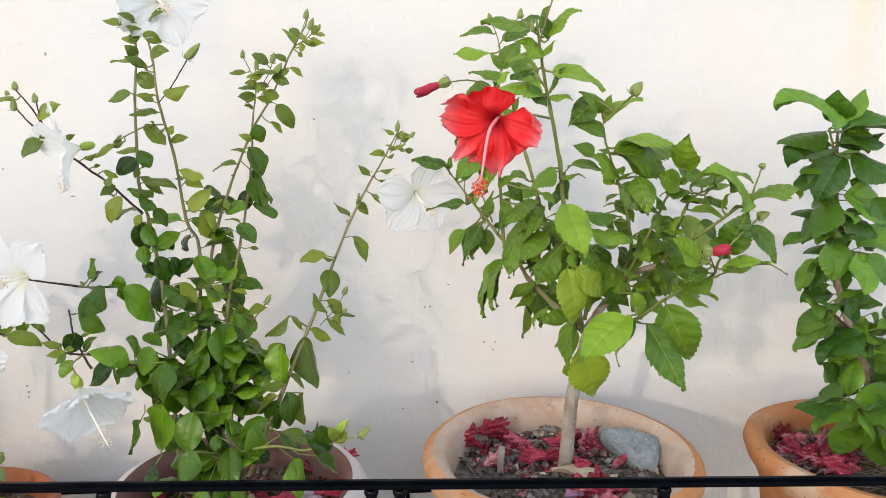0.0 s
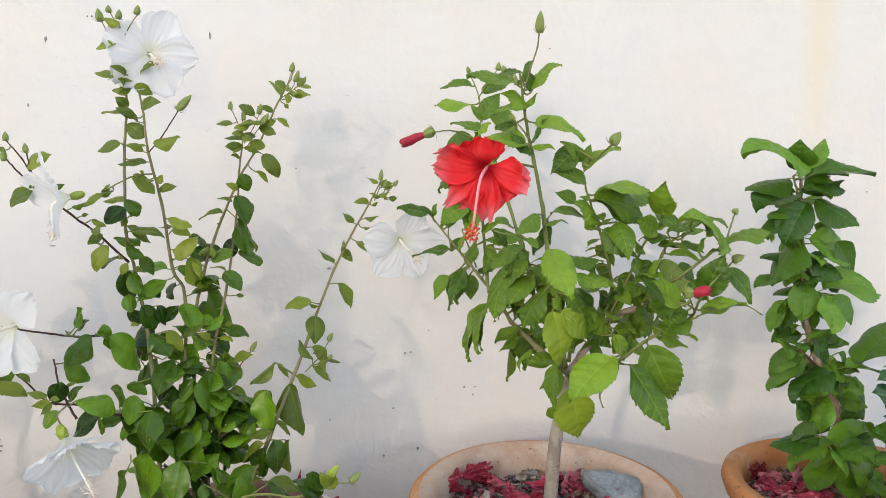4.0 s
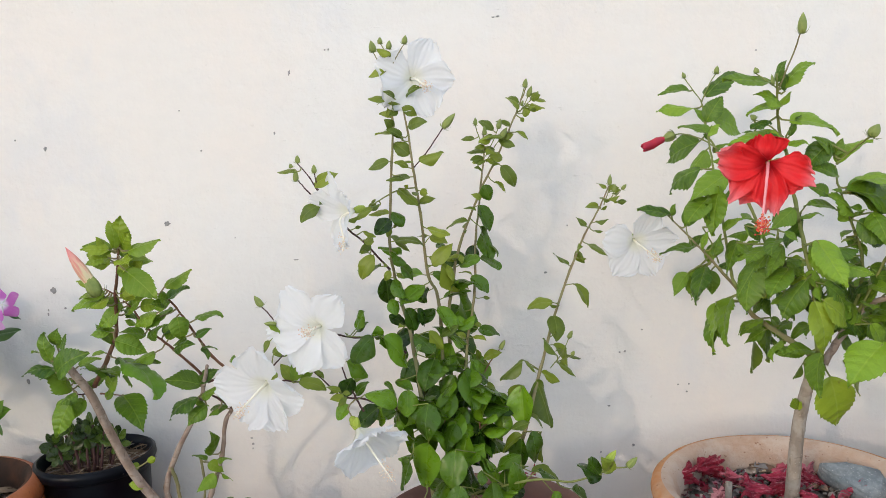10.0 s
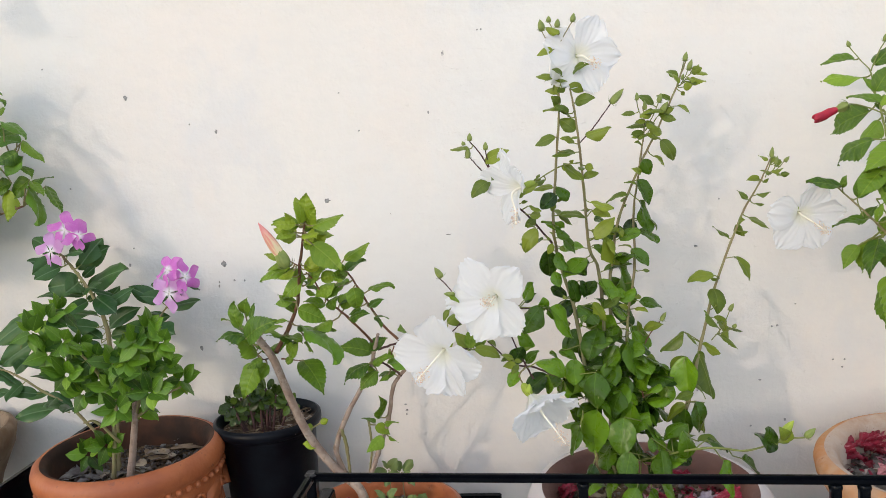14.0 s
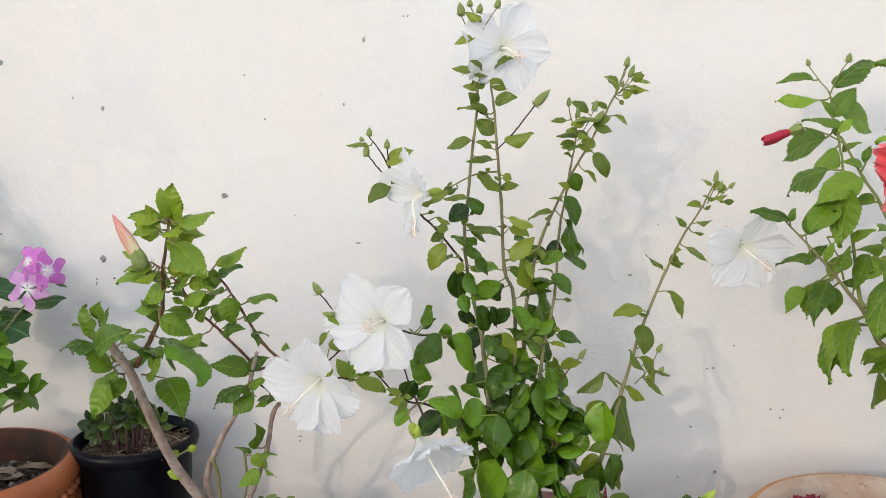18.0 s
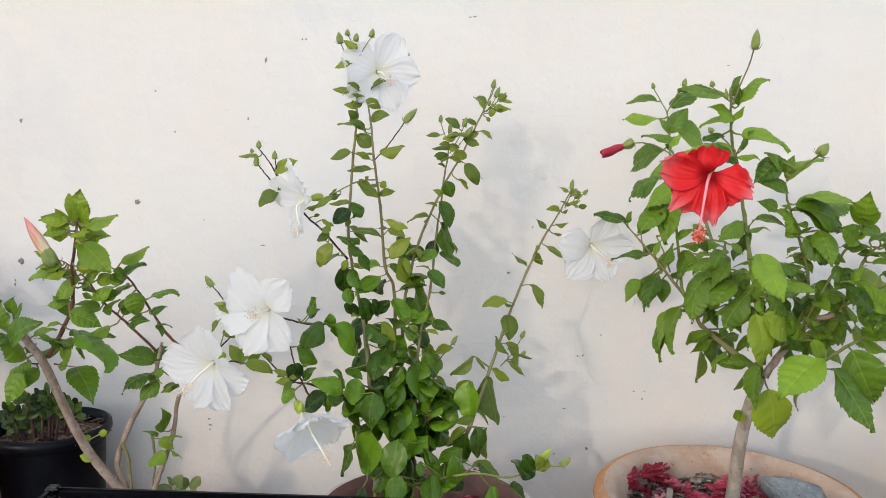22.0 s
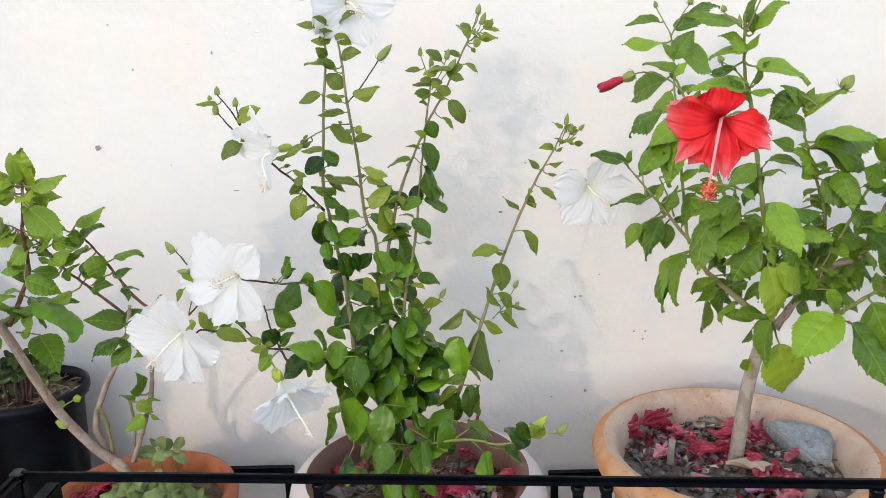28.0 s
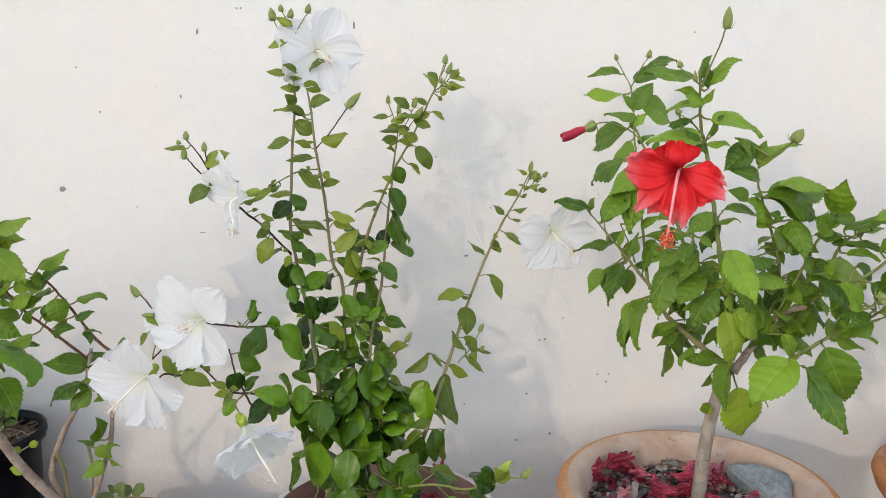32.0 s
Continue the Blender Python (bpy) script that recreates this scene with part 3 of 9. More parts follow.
def railing():
    """The black tube railing in front of the pots, with its posts and the two returns."""
    z, a, b = 0.6105, Vector((-0.70, 0.850)), Vector((0.63, 0.762))
    turn = math.degrees(math.atan2(b.y - a.y, b.x - a.x))
    rail = thing("metal_railing", "black gloss-painted square tube railing in front of the pots", "railing", ((a.x + b.x) / 2, (a.y + b.y) / 2, GROUND))

    def on(x):
        return a.y + (b.y - a.y) * (x - a.x) / (b.x - a.x)

    slope = 0.0042
    xm = (-0.68 + 0.63) / 2
    piece("top_rail", box_data("top_rail", (1.31 / math.cos(radians(turn)), 0.0115, 0.0115), M["black"], 0.0038), rail, pose(xm, on(xm), z + slope * xm, 0, -math.degrees(slope), turn))
    for x in (-0.318, -0.020, 0.012, 0.308):
        top = z + slope * x - 0.0055
        piece("post", box_data("post", (0.012, 0.012, top - GROUND), M["black"], 0.002), rail, pose(x, on(x), (top + GROUND) / 2, 0, 0, turn))
        piece("weld", data_of("weld", *lathe([(0.0064, -0.010), (0.0074, -0.007), (0.0085, -0.003), (0.0070, 0)], 10), M["black"]), rail, pose(x, on(x), top))
    for x in (-0.68, 0.63):
        top = z + slope * x - 0.0055
        piece("corner_post", box_data("corner_post", (0.014, 0.014, top - GROUND), M["black"], 0.002), rail, pose(x, on(x), (top + GROUND) / 2))
        piece("side_plate", box_data("side_plate", (0.02, 0.065, top - 0.045 - GROUND), M["black"], 0.002), rail, pose(x, on(x) + 0.0405, (top - 0.045 + GROUND) / 2))
        piece("side_rail", box_data("side_rail", (0.0115, 0.42, 0.0115), M["black"], 0.003), rail, pose(x, on(x) - 0.217, top + 0.0055))
        piece("end_post", box_data("end_post", (0.016, 0.016, top - GROUND), M["black"], 0.002), rail, pose(x, on(x) - 0.41, (top + GROUND) / 2))
        piece("corner_weld", box_data("corner_weld", (0.016, 0.016, 0.006), M["worn"], 0.0025), rail, pose(x, on(x), top + 0.0095))
    for x0, x1, bar_z in ((-1.25, -0.457, 0.334), (0.019, 0.42, 0.311)):
        bar = thing("wall_rail", "black bar of the plant stand low along the wall", "rail", ((x0 + x1) / 2, 1.335, GROUND), "rear bars of the plant stands")
        piece("bar", box_data("bar", (x1 - x0, 0.016, 0.014), M["black"], 0.002), bar, pose((x0 + x1) / 2, 1.335, bar_z))
        for x in (x0 + 0.012, x1 - 0.012):
            piece("bar_leg", box_data("bar_leg", (0.014, 0.014, bar_z - 0.007 - GROUND), M["black"], 0.002), bar, pose(x, 1.335, (bar_z - 0.007 + GROUND) / 2))
    plate = thing("metal_tray", "black painted metal tray edge beside the orange pot", "tray", (-1.33, 1.2, GROUND))
    piece("side_plate", box_data("side_plate", (0.012, 0.42, 0.348), M["black"], 0.002), plate, pose(-1.305, 1.15, GROUND + 0.174))


railing()


# ---- pots ----
def pot(name, label, x, y, rim_z, profile, inner, mats, soil_mat, soil_z, seed, wobble=0.006):
    """A turned pot on the ground, with its soil. profile: outside, foot to rim; inner: rim to soil. Radii and heights are in metres."""
    p = thing(name, label, "plant pot", (x, y, GROUND), "pots along the wall")
    v, f = lathe([(0.004, GROUND)] + profile, 72, wobble, seed)
    piece("pot_wall", data_of("pot_wall", v, f, mats[0]), p, pose(x, y, 0))
    v, f = lathe(inner, 72, wobble, seed)
    piece("pot_inside", data_of("pot_inside", v, f, mats[1]), p, pose(x, y, 0))
    r = inner[-1][0] + 0.004
    verts, faces, n = [(0, 0, 0)], [], 40
    for j in range(1, 9):
        for i in range(n):
            a = 6.2832 * i / n
            q = Vector((r * j / 8 * math.cos(a), r * j / 8 * math.sin(a), 0))
            q.z = 0.006 * noise.noise(Vector((q.x * 28 + seed, q.y * 28, 0))) + 0.004 * noise.noise(Vector((q.x * 90, q.y * 90, seed)))
            verts.append(q)
    for i in range(n):
        faces.append((0, 1 + i, 1 + (i + 1) % n))
    for j in range(7):
        for i in range(n):
            a, b = 1 + j * n + i, 1 + j * n + (i + 1) % n
            faces.append((a, a + n, b + n, b))
    soil = thing("soil", "dry soil in the pot", "soil", (x, y, soil_z), "", "stuff")
    piece("soil_bed", data_of("soil_bed", verts, faces, soil_mat), soil, pose(x, y, soil_z), kind="stuff")
    return p


G = GROUND
pot("terracotta_pot", "large weathered terracotta pot with a thick pale rim", 0.255, 1.057, 0.512,
    [(0.122, G), (0.130, G + 0.02), (0.152, 0.32), (0.170, 0.43), (0.178, 0.460), (0.192, 0.472), (0.201, 0.489), (0.204, 0.505), (0.202, 0.514), (0.196, 0.520), (0.188, 0.522)],
    [(0.188, 0.522), (0.178, 0.519), (0.170, 0.511), (0.163, 0.490), (0.157, 0.455)], (M["terracotta"], M["terracotta_inner"]), M["soil"], 0.469, 3, 0.008)
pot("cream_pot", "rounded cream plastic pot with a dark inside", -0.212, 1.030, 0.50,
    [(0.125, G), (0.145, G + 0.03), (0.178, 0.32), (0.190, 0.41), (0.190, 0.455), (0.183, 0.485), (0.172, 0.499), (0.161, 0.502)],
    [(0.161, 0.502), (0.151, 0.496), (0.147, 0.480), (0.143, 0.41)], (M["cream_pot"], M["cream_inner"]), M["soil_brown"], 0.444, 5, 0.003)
pot("small_terracotta_pot", "small orange terracotta pot with a smooth rim", -0.650, 1.110, 0.425,
    [(0.09, G), (0.098, G + 0.02), (0.120, 0.35), (0.126, 0.372), (0.138, 0.378), (0.144, 0.395), (0.146, 0.413), (0.142, 0.424), (0.135, 0.427)],
    [(0.135, 0.427), (0.129, 0.424), (0.124, 0.41), (0.119, 0.37)], (M["terracotta_orange"], M["terracotta_orange"]), M["soil_brown"], 0.391, 8, 0.004)
pot("decorated_terracotta_pot", "orange terracotta pot with a pressed leaf band under its rim", -1.094, 1.120, 0.54,
    [(0.095, G), (0.10, G + 0.02), (0.129, 0.38), (0.145, 0.44), (0.153, 0.485), (0.151, 0.503), (0.155, 0.508), (0.161, 0.518), (0.162, 0.532), (0.158, 0.543), (0.150, 0.549), (0.145, 0.549)],
    [(0.145, 0.549), (0.138, 0.546), (0.133, 0.535), (0.130, 0.48)], (M["terracotta_orange"], M["terracotta_dark"]), M["soil_brown"], 0.496, 11, 0.004)
pot("nursery_pot", "tall black plastic nursery pot with a rolled rim", -0.883, 1.243, 0.552,
    [(0.070, G), (0.073, G + 0.01), (0.088, 0.521), (0.090, 0.524), (0.090, 0.531), (0.097, 0.533), (0.1005, 0.541), (0.0995, 0.551), (0.094, 0.554)],
    [(0.094, 0.554), (0.089, 0.550), (0.087, 0.536), (0.084, 0.50)], (M["black_plastic"], M["black_plastic"]), M["soil_brown"], 0.530, 14, 0.002)
pot("wide_terracotta_pot", "weathered orange terracotta pot with a chipped limed rim", 0.735, 1.040, 0.512,
    [(0.112, G), (0.120, G + 0.02), (0.147, 0.34), (0.160, 0.44), (0.170, 0.466), (0.182, 0.483), (0.188, 0.500), (0.185, 0.512), (0.177, 0.517)],
    [(0.177, 0.517), (0.164, 0.515), (0.157, 0.506), (0.152, 0.488), (0.147, 0.455)], (M["terracotta_stained"], M["terracotta_stained"]), M["soil_brown"], 0.469, 17, 0.008)
pot("tan_pot", "tan glazed clay pot beside the black tray", -1.560, 1.215, 0.54,
    [(0.06, G), (0.065, G + 0.03), (0.09, 0.36), (0.115, 0.44), (0.143, 0.50), (0.150, 0.53), (0.144, 0.543), (0.136, 0.545)],
    [(0.136, 0.545), (0.128, 0.54), (0.124, 0.48)], (M["tan_pot"], M["tan_pot"]), M["soil_brown"], 0.50, 19, 0.003)


# ---- plants ----
def leaf_mesh(name, ratio, tip, teeth, depth, fold, droop, twist, mat, seed, widest=0.38, wave=0.16, quilt=0.012, recurve=0.5):
    """A leaf blade 1 long, along +y, face up. tip: how drawn out; teeth, depth: of the toothed edge; fold: the V over the midrib; droop: the bend along it;
    quilt: how deep the side veins lie; recurve: how far the margins roll down."""
    rnd = random.Random(seed)
    n = 4 * teeth if teeth else 20
    across = (-1.0, -0.84, -0.54, -0.24, 0.0, 0.24, 0.54, 0.84, 1.0)
    verts, faces = [], []
    wob = [rnd.uniform(0, 6.28) for _ in range(6)]
    lop = rnd.uniform(-0.07, 0.07)
    bite = [rnd.uniform(0.55, 1.35) for _ in range(2 * (teeth or 1) + 2)]
    ang, y, z = 0.25 * droop, 0.0, 0.0
    for i in range(n + 1):
        s = i / n
        if s < widest:
            w = max(0.0, math.sin(0.5 * math.pi * s / widest)) ** 0.58
        else:
            w = max(0.0, math.cos(0.5 * math.pi * (s - widest) / (1 - widest))) ** tip
        w = max(w, 0.012) * ratio / 2
        tw = twist * (s - 0.3)
        for k in across:
            u, ahead = k * w * (1 + (lop if k > 0 else -lop)), 0.0
            if teeth and 0.12 < s < 0.985 and abs(k) > 0.8:
                saw = (i % 4) / 3 * bite[2 * (i // 4) + (k > 0)] * (1.0 if abs(k) == 1 else 0.35)
                u *= 1 + depth * 1.5 * (saw - 0.4)
                ahead = depth * 0.5 * saw
            au = abs(u)
            vein = (s - au ** 0.8 * 0.62) * 5.6 % 1.0
            h = fold * au - recurve * au * au / ratio * 2
            h -= quilt * (0.5 + 0.5 * math.cos(6.2832 * (vein - 0.5))) ** 1.5 * min(1, abs(k) * 3) * (1.15 - abs(k) ** 2)
            h -= 0.010 * (k == 0)
            h += wave * ratio * 0.42 * math.sin(6.5 * s + wob[0] + (wob[1] if k > 0 else 0)) * abs(k) ** 1.7
            h += wave * 0.09 * math.sin(15 * s + wob[2] + (wob[3] if k > 0 else 0)) * k ** 4
            verts.append(Vector((u * math.cos(tw), y + ahead - h * math.sin(ang), z + h * math.cos(ang) + u * math.sin(tw))))
        ang -= droop * (0.45 + 1.1 * s) / n
        y += math.cos(ang) / n
        z += math.sin(ang) / n
    # keep the tip on the axis, one unit away
    end = Vector((0, y, z))
    turn, k = math.atan2(end.z, end.y), 1 / end.length
    rot = Matrix.Rotation(-turn, 3, "X")
    verts = [(rot @ v) * k for v in verts]
    for i in range(n):
        for j in range(8):
            a = i * 9 + j
            faces.append((a, a + 1, a + 10, a + 9))
    return data_of(name, verts, faces, mat)


def leaf_set(ratio, tip, teeth, depth, mat, widest=0.38, droops=(0.25, 0.55, 0.9, 1.3, 0.1), calm=1.0, quilt=0.012):
    rnd = random.Random(int(ratio * 1000) + len(mat.name))
    return ratio, [leaf_mesh("leaf", ratio * rnd.uniform(0.94, 1.06), tip * rnd.uniform(0.92, 1.08), teeth, depth, rnd.choice((0.05, 0.25, 0.4, 0.6)) * calm, d * 1.15 * calm, rnd.uniform(-0.7, 0.7) * calm, mat, 7 * i + 1, widest * rnd.uniform(0.92, 1.1), 0.16 * calm, quilt, rnd.uniform(0.2, 0.9) * calm) for i, d in enumerate(droops)]


LEAVES = dict(
    w=leaf_set(0.70, 0.66, 10, 0.018, M["leaf_white"], 0.46, (0.15, 0.3, 0.5, 0.7, 0.05, 0.9, 0.4, 1.1), quilt=0.014),
    o=leaf_set(0.54, 0.95, 8, 0.022, M["leaf_olive"], 0.42, (0.15, 0.35, 0.6, 0.9, 1.2), quilt=0.009),
    r=leaf_set(0.60, 1.22, 12, 0.050, M["leaf_red"], 0.34, (0.25, 0.45, 0.7, 1.0, 0.1, 1.3, 0.85, 1.1, 0.6), quilt=0.038),
    y=leaf_set(0.62, 1.0, 11, 0.048, M["leaf_yellow"], 0.38, (0.3, 0.6, 0.9), quilt=0.032),
    g=leaf_set(0.76, 0.90, 12, 0.034, M["leaf_right"], 0.42, (0.35, 0.6, 0.9, 1.2, 0.2, 1.45), quilt=0.033),
    v=leaf_set(0.46, 1.0, 0, 0, M["leaf_vinca"], 0.5, (0.2, 0.5, 0.8), quilt=0.008),
    i=leaf_set(0.74, 1.10, 0, 0, M["leaf_lime"], 0.36, (0.2, 0.5, 0.8, 0.6), 0.45, 0.012),
    k=leaf_set(0.68, 1.15, 0, 0, M["leaf_young"], 0.36, (0.2, 0.5, 0.4), 0.45, 0.012),
    s=leaf_set(0.62, 0.8, 0, 0, M["leaf_sage"], 0.5, (0.4, 0.8, 1.2), quilt=0.012),
    j=leaf_set(0.72, 0.6, 0, 0, M["leaf_jade"], 0.58, (0.1, 0.3, 0.5), 0.4, 0.0),
)
# a point close to the camera; leaf blades are fitted to the view from it
VIEW_POINT = Vector((-0.15, -0.05, 1.06))


class Plant:
    """A plant: its stems, leaves and flowers hang under one thing."""

    def __init__(self, name, label, category, at, twig):
        self.thing = thing(name, label, category, at, "plants along the wall")
        self.twig, self.nodes, self.petioles = twig, [], []
        self.rnd = random.Random(len(label) * 7 + int(at[0] * 100))

    def stem(self, r0, r1, *points, mat=None, name="stem"):
        line = smooth_line(points, 16 if r0 > 0.006 else 6)
        n = len(line)
        radii = []
        for i in range(n):
            k = 1 + (0.015 if r0 > 0.006 else 0.06) * self.rnd.uniform(-1, 1) + (0.16 if i % 6 == 0 and r0 < 0.006 else 0.05 if r0 > 0.006 and i % 23 == 9 else 0)
            radii.append((r0 + (r1 - r0) * i / (n - 1)) * k)
        jit = min(r0, 0.0022) * (0.25 if r0 < 0.006 else 0.1)
        line = [p if i in (0, n - 1) else p + Vector([self.rnd.uniform(-jit, jit) for _ in range(3)]) for i, p in enumerate(line)]
        self.nodes += line
        v, f = tube(line, radii, 14 if r0 > 0.006 else 8 if r0 > 0.003 else 6)
        return piece(name, data_of(name, v, f, mat or self.twig), self.thing)

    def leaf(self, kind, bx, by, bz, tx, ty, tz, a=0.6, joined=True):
        """A leaf from its base to its tip; the blade is turned and widened to fit the camera's view. a: its breadth
        seen from there, over its length.
        """
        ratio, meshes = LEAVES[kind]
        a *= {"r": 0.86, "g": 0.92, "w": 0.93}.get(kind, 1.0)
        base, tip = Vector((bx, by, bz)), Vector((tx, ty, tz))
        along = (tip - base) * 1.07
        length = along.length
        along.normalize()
        face = VIEW_POINT - base
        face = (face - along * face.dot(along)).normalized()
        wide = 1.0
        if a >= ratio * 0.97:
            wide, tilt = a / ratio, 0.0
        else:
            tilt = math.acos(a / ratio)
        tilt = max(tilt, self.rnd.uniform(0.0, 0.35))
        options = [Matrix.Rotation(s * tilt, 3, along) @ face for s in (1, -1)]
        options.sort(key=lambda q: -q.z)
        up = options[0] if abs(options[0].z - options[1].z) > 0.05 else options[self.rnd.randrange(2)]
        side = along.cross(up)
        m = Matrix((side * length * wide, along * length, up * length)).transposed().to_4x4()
        m.translation = base
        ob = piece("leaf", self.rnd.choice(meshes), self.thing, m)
        if joined:
            self.petioles.append((base, along, length))
        return ob

    def flush(self, reach=0.07):
        """Join every leaf to the stem next to it by its stalk."""
        verts, faces = [], []
        w = 0.0009 if self.twig is M["twig_light"] else 0.0013
        for base, along, length in self.petioles:
            near = min(self.nodes, key=lambda q: (q - base).length_squared)
            d = (near - base).length
            if d < 0.004:
                continue
            end = near if d < reach else base - along * 0.02
            mid = (base + end) / 2 - along * d * 0.12 - Vector((0, 0, 0.12 * d))
            v, f = tube([end, mid, base, base + along * length * 0.06], [w * 1.15, w, w * 0.9, w * 0.55], 6)
            faces += [tuple(k + len(verts) for k in q) for q in f]
            verts += v
        if verts:
            piece("petiole", data_of("petiole", verts, faces, M["twig_green"] if self.twig not in (M["twig_red"],) else M["twig_light"]), self.thing, kind="stuff")

    def bud(self, bx, by, bz, tx, ty, tz, r=0.005, mat=None, calyx=True, rolled=False):
        """A bud: the five ribs of its calyx, closed to a point or with the rolled petals standing out, and a ring of narrow bracts at its foot."""
        base, tip = Vector((bx, by, bz)), Vector((tx, ty, tz))
        d = tip - base
        k = d.length
        if rolled:
            prof = [(r * 0.4, 0), (r * 0.72, 0.12 * k), (r * 0.9, 0.35 * k), (r, 0.62 * k), (r * 0.98, 0.82 * k), (r * 0.86, 0.94 * k), (r * 0.62, 0.99 * k), (r * 0.5, 0.93 * k), (r * 0.2, 0.88 * k), (r * 0.02, 0.88 * k)]
        else:
            prof = [(r * 0.30, -0.02 * k), (r * 0.72, 0.06 * k), (r * 0.98, 0.22 * k), (r, 0.38 * k), (r * 0.90, 0.56 * k), (r * 0.66, 0.74 * k), (r * 0.36, 0.89 * k), (r * 0.05, 1.02 * k)]
        v, f = lathe(prof, 20)
        turned = []
        for x, y, z in v:
            a = math.atan2(y, x)
            g = 1 + (0.12 * math.sin(3 * a + 260 * z) if rolled else 0.13 * math.cos(5 * a))
            turned.append((x * g, y * g, z + (0.05 * k * math.sin(3 * a + 1) if rolled and z > 0.8 * k else 0)))
        q = d.to_track_quat("Z", "Y").to_matrix().to_4x4()
        q.translation = base
        ob = piece("bud", data_of("bud", turned, f, mat or M["bud"]), self.thing, q)
        if calyx:
            verts, faces = [], []
            for i in range(7):
                a = 6.283 * i / 7 + self.rnd.uniform(-0.2, 0.2)
                reach, rise = r * self.rnd.uniform(1.5, 2.2), k * self.rnd.uniform(0.10, 0.38)
                m = len(verts)
                for s in range(5):
                    e = s / 4
                    rr, zz, w = r * 0.45 + (reach - r * 0.45) * e ** 0.8, -0.02 * k + rise * e ** 1.7, r * 0.17 * (1 - e) ** 0.7 + r * 0.02
                    c, t = math.cos(a), math.sin(a)
                    verts += [(rr * c - w * t, rr * t + w * c, zz), (rr * c, rr * t, zz + w * 0.5), (rr * c + w * t, rr * t - w * c, zz)]
                    if s:
                        o = m + 3 * (s - 1)
                        faces += [(o, o + 1, o + 4, o + 3), (o + 1, o + 2, o + 5, o + 4)]
            hang(tagged(new("epicalyx", data_of("epicalyx", verts, faces, M["bud"])), "", "", "", "stuff"), ob, q)
        return ob

    def hibiscus(self, centre, tip, face, radius, petal, column, anther, petals, seed=1, ruffle=0.45, frill=0.6, ribs=0.7, open_at=0.45, label="", brush=(0.62, 58, 1.0)):
        """An open flower: five ruffled petals, calyx, and the staminal column from centre to tip with its anthers.
        petals: for each its angle round the axis, length, half breadth, lean away from the axis at its end, and roll about its own spine."""
        rnd = random.Random(seed)
        c, t = Vector(centre), Vector(tip)
        axis = Vector(face).normalized()
        q = axis.to_track_quat("Z", "Y").to_matrix().to_4x4()
        m = Matrix.Translation(c) @ q @ Matrix.Scale(radius, 4)
        root = piece("flower_base", data_of("flower_base", *lathe([(0.02, -0.30), (0.07, -0.26), (0.10, -0.14), (0.085, -0.03), (0.055, 0.02), (0.03, 0.0), (0.005, 0.0)], 12), M["bud_bright"]), self.thing, m, label or "green calyx")
        for turn, long, wide, lean, roll in petals:
            verts, faces, ns, nt = [], [], 20, 34
            ph = [rnd.uniform(0, 6.28) for _ in range(8)]
            az = radians(turn)
            r, z = 0.03, 0.0
            spine = []
            for i in range(ns + 1):
                s = i / ns
                th = open_at + (lean - open_at) * min(1, s * 2.0) ** 0.8 + 0.45 * max(0, s - 0.55)
                spine.append((r, z, th))
                r += math.sin(th) * long / ns
                z += math.cos(th) * long / ns
            for i in range(ns + 1):
                s = i / ns
                # narrow at the throat, broadest past the middle, blunt and ragged at the end
                half = 0.055 + wide * (math.sin(0.5 * math.pi * min(1, s / 0.74)) ** 1.45 if s < 0.74 else 1 - 0.42 * ((s - 0.74) / 0.26) ** 2.2)
                for j in range(nt + 1):
                    u = 2 * j / nt - 1
                    au = abs(u)
                    rim = max(s ** 3, au ** 3 * min(1, s * 1.3))
                    rr, zz, th = spine[i]
                    back = 0.16 * au ** 2.2 * s ** 2
                    crisp = max(s ** 8, au ** 8 * min(1, s * 1.2))
                    ragged = (0.6 + 0.4 * frill) * (0.030 * math.sin(3.1 * u + ph[0]) + 0.018 * math.sin(8 * u + ph[1]) + 0.016 * math.sin(19 * u + ph[2]) + 0.010 * math.sin(31 * u + ph[7])) * s ** 6
                    fringe = 1 + (0.035 * math.sin(17 * s + ph[3]) + 0.02 * math.sin(41 * s + ph[4])) * au ** 6 * min(1, 2 * s)
                    out = (ragged - back) * long
                    lift = ruffle * rim * (0.075 * math.sin(4.3 * u * (0.6 + 0.4 * s) + 2.5 * s + ph[4]) + 0.042 * math.sin(9.5 * u + 4 * s * (1 if u > 0 else -1) + ph[5]) + 0.016 * math.sin(23 * u + 9 * s + ph[6]))
                    lift += frill * crisp * (0.040 * math.sin(13 * u + 11 * s * (1 if u > 0 else -1) + ph[3]) + 0.020 * math.sin(24 * u + 19 * s + ph[0]))
                    lift += ribs * 0.0075 * math.sin(21 * u + ph[1]) * min(1, 2 * s) * (1 - 0.5 * au) + ribs * 0.010 * math.cos(9 * u + ph[2]) * s
                    lift += 0.13 * u * u * half - 0.03 * (1 - au) * s + roll * u * half
                    y = u * half * fringe
                    x = rr + out * math.sin(th) - lift * math.cos(th)
                    zq = zz + out * math.cos(th) + lift * math.sin(th)
                    verts.append((x * math.cos(az) - y * math.sin(az), x * math.sin(az) + y * math.cos(az), zq))
            for i in range(ns):
                for j in range(nt):
                    a = i * (nt + 1) + j
                    faces.append((a, a + 1, a + nt + 2, a + nt + 1))
            ob = new("petal", data_of("petal", verts, faces, petal))
            hang(ob, root, m)
        # the column droops from the flower's axis towards its tip
        d = t - c
        line = smooth_line([c, c + axis * d.length * 0.30 + d * 0.12, c + d * 0.66 + axis * d.length * 0.08, t], 6)
        n = len(line)
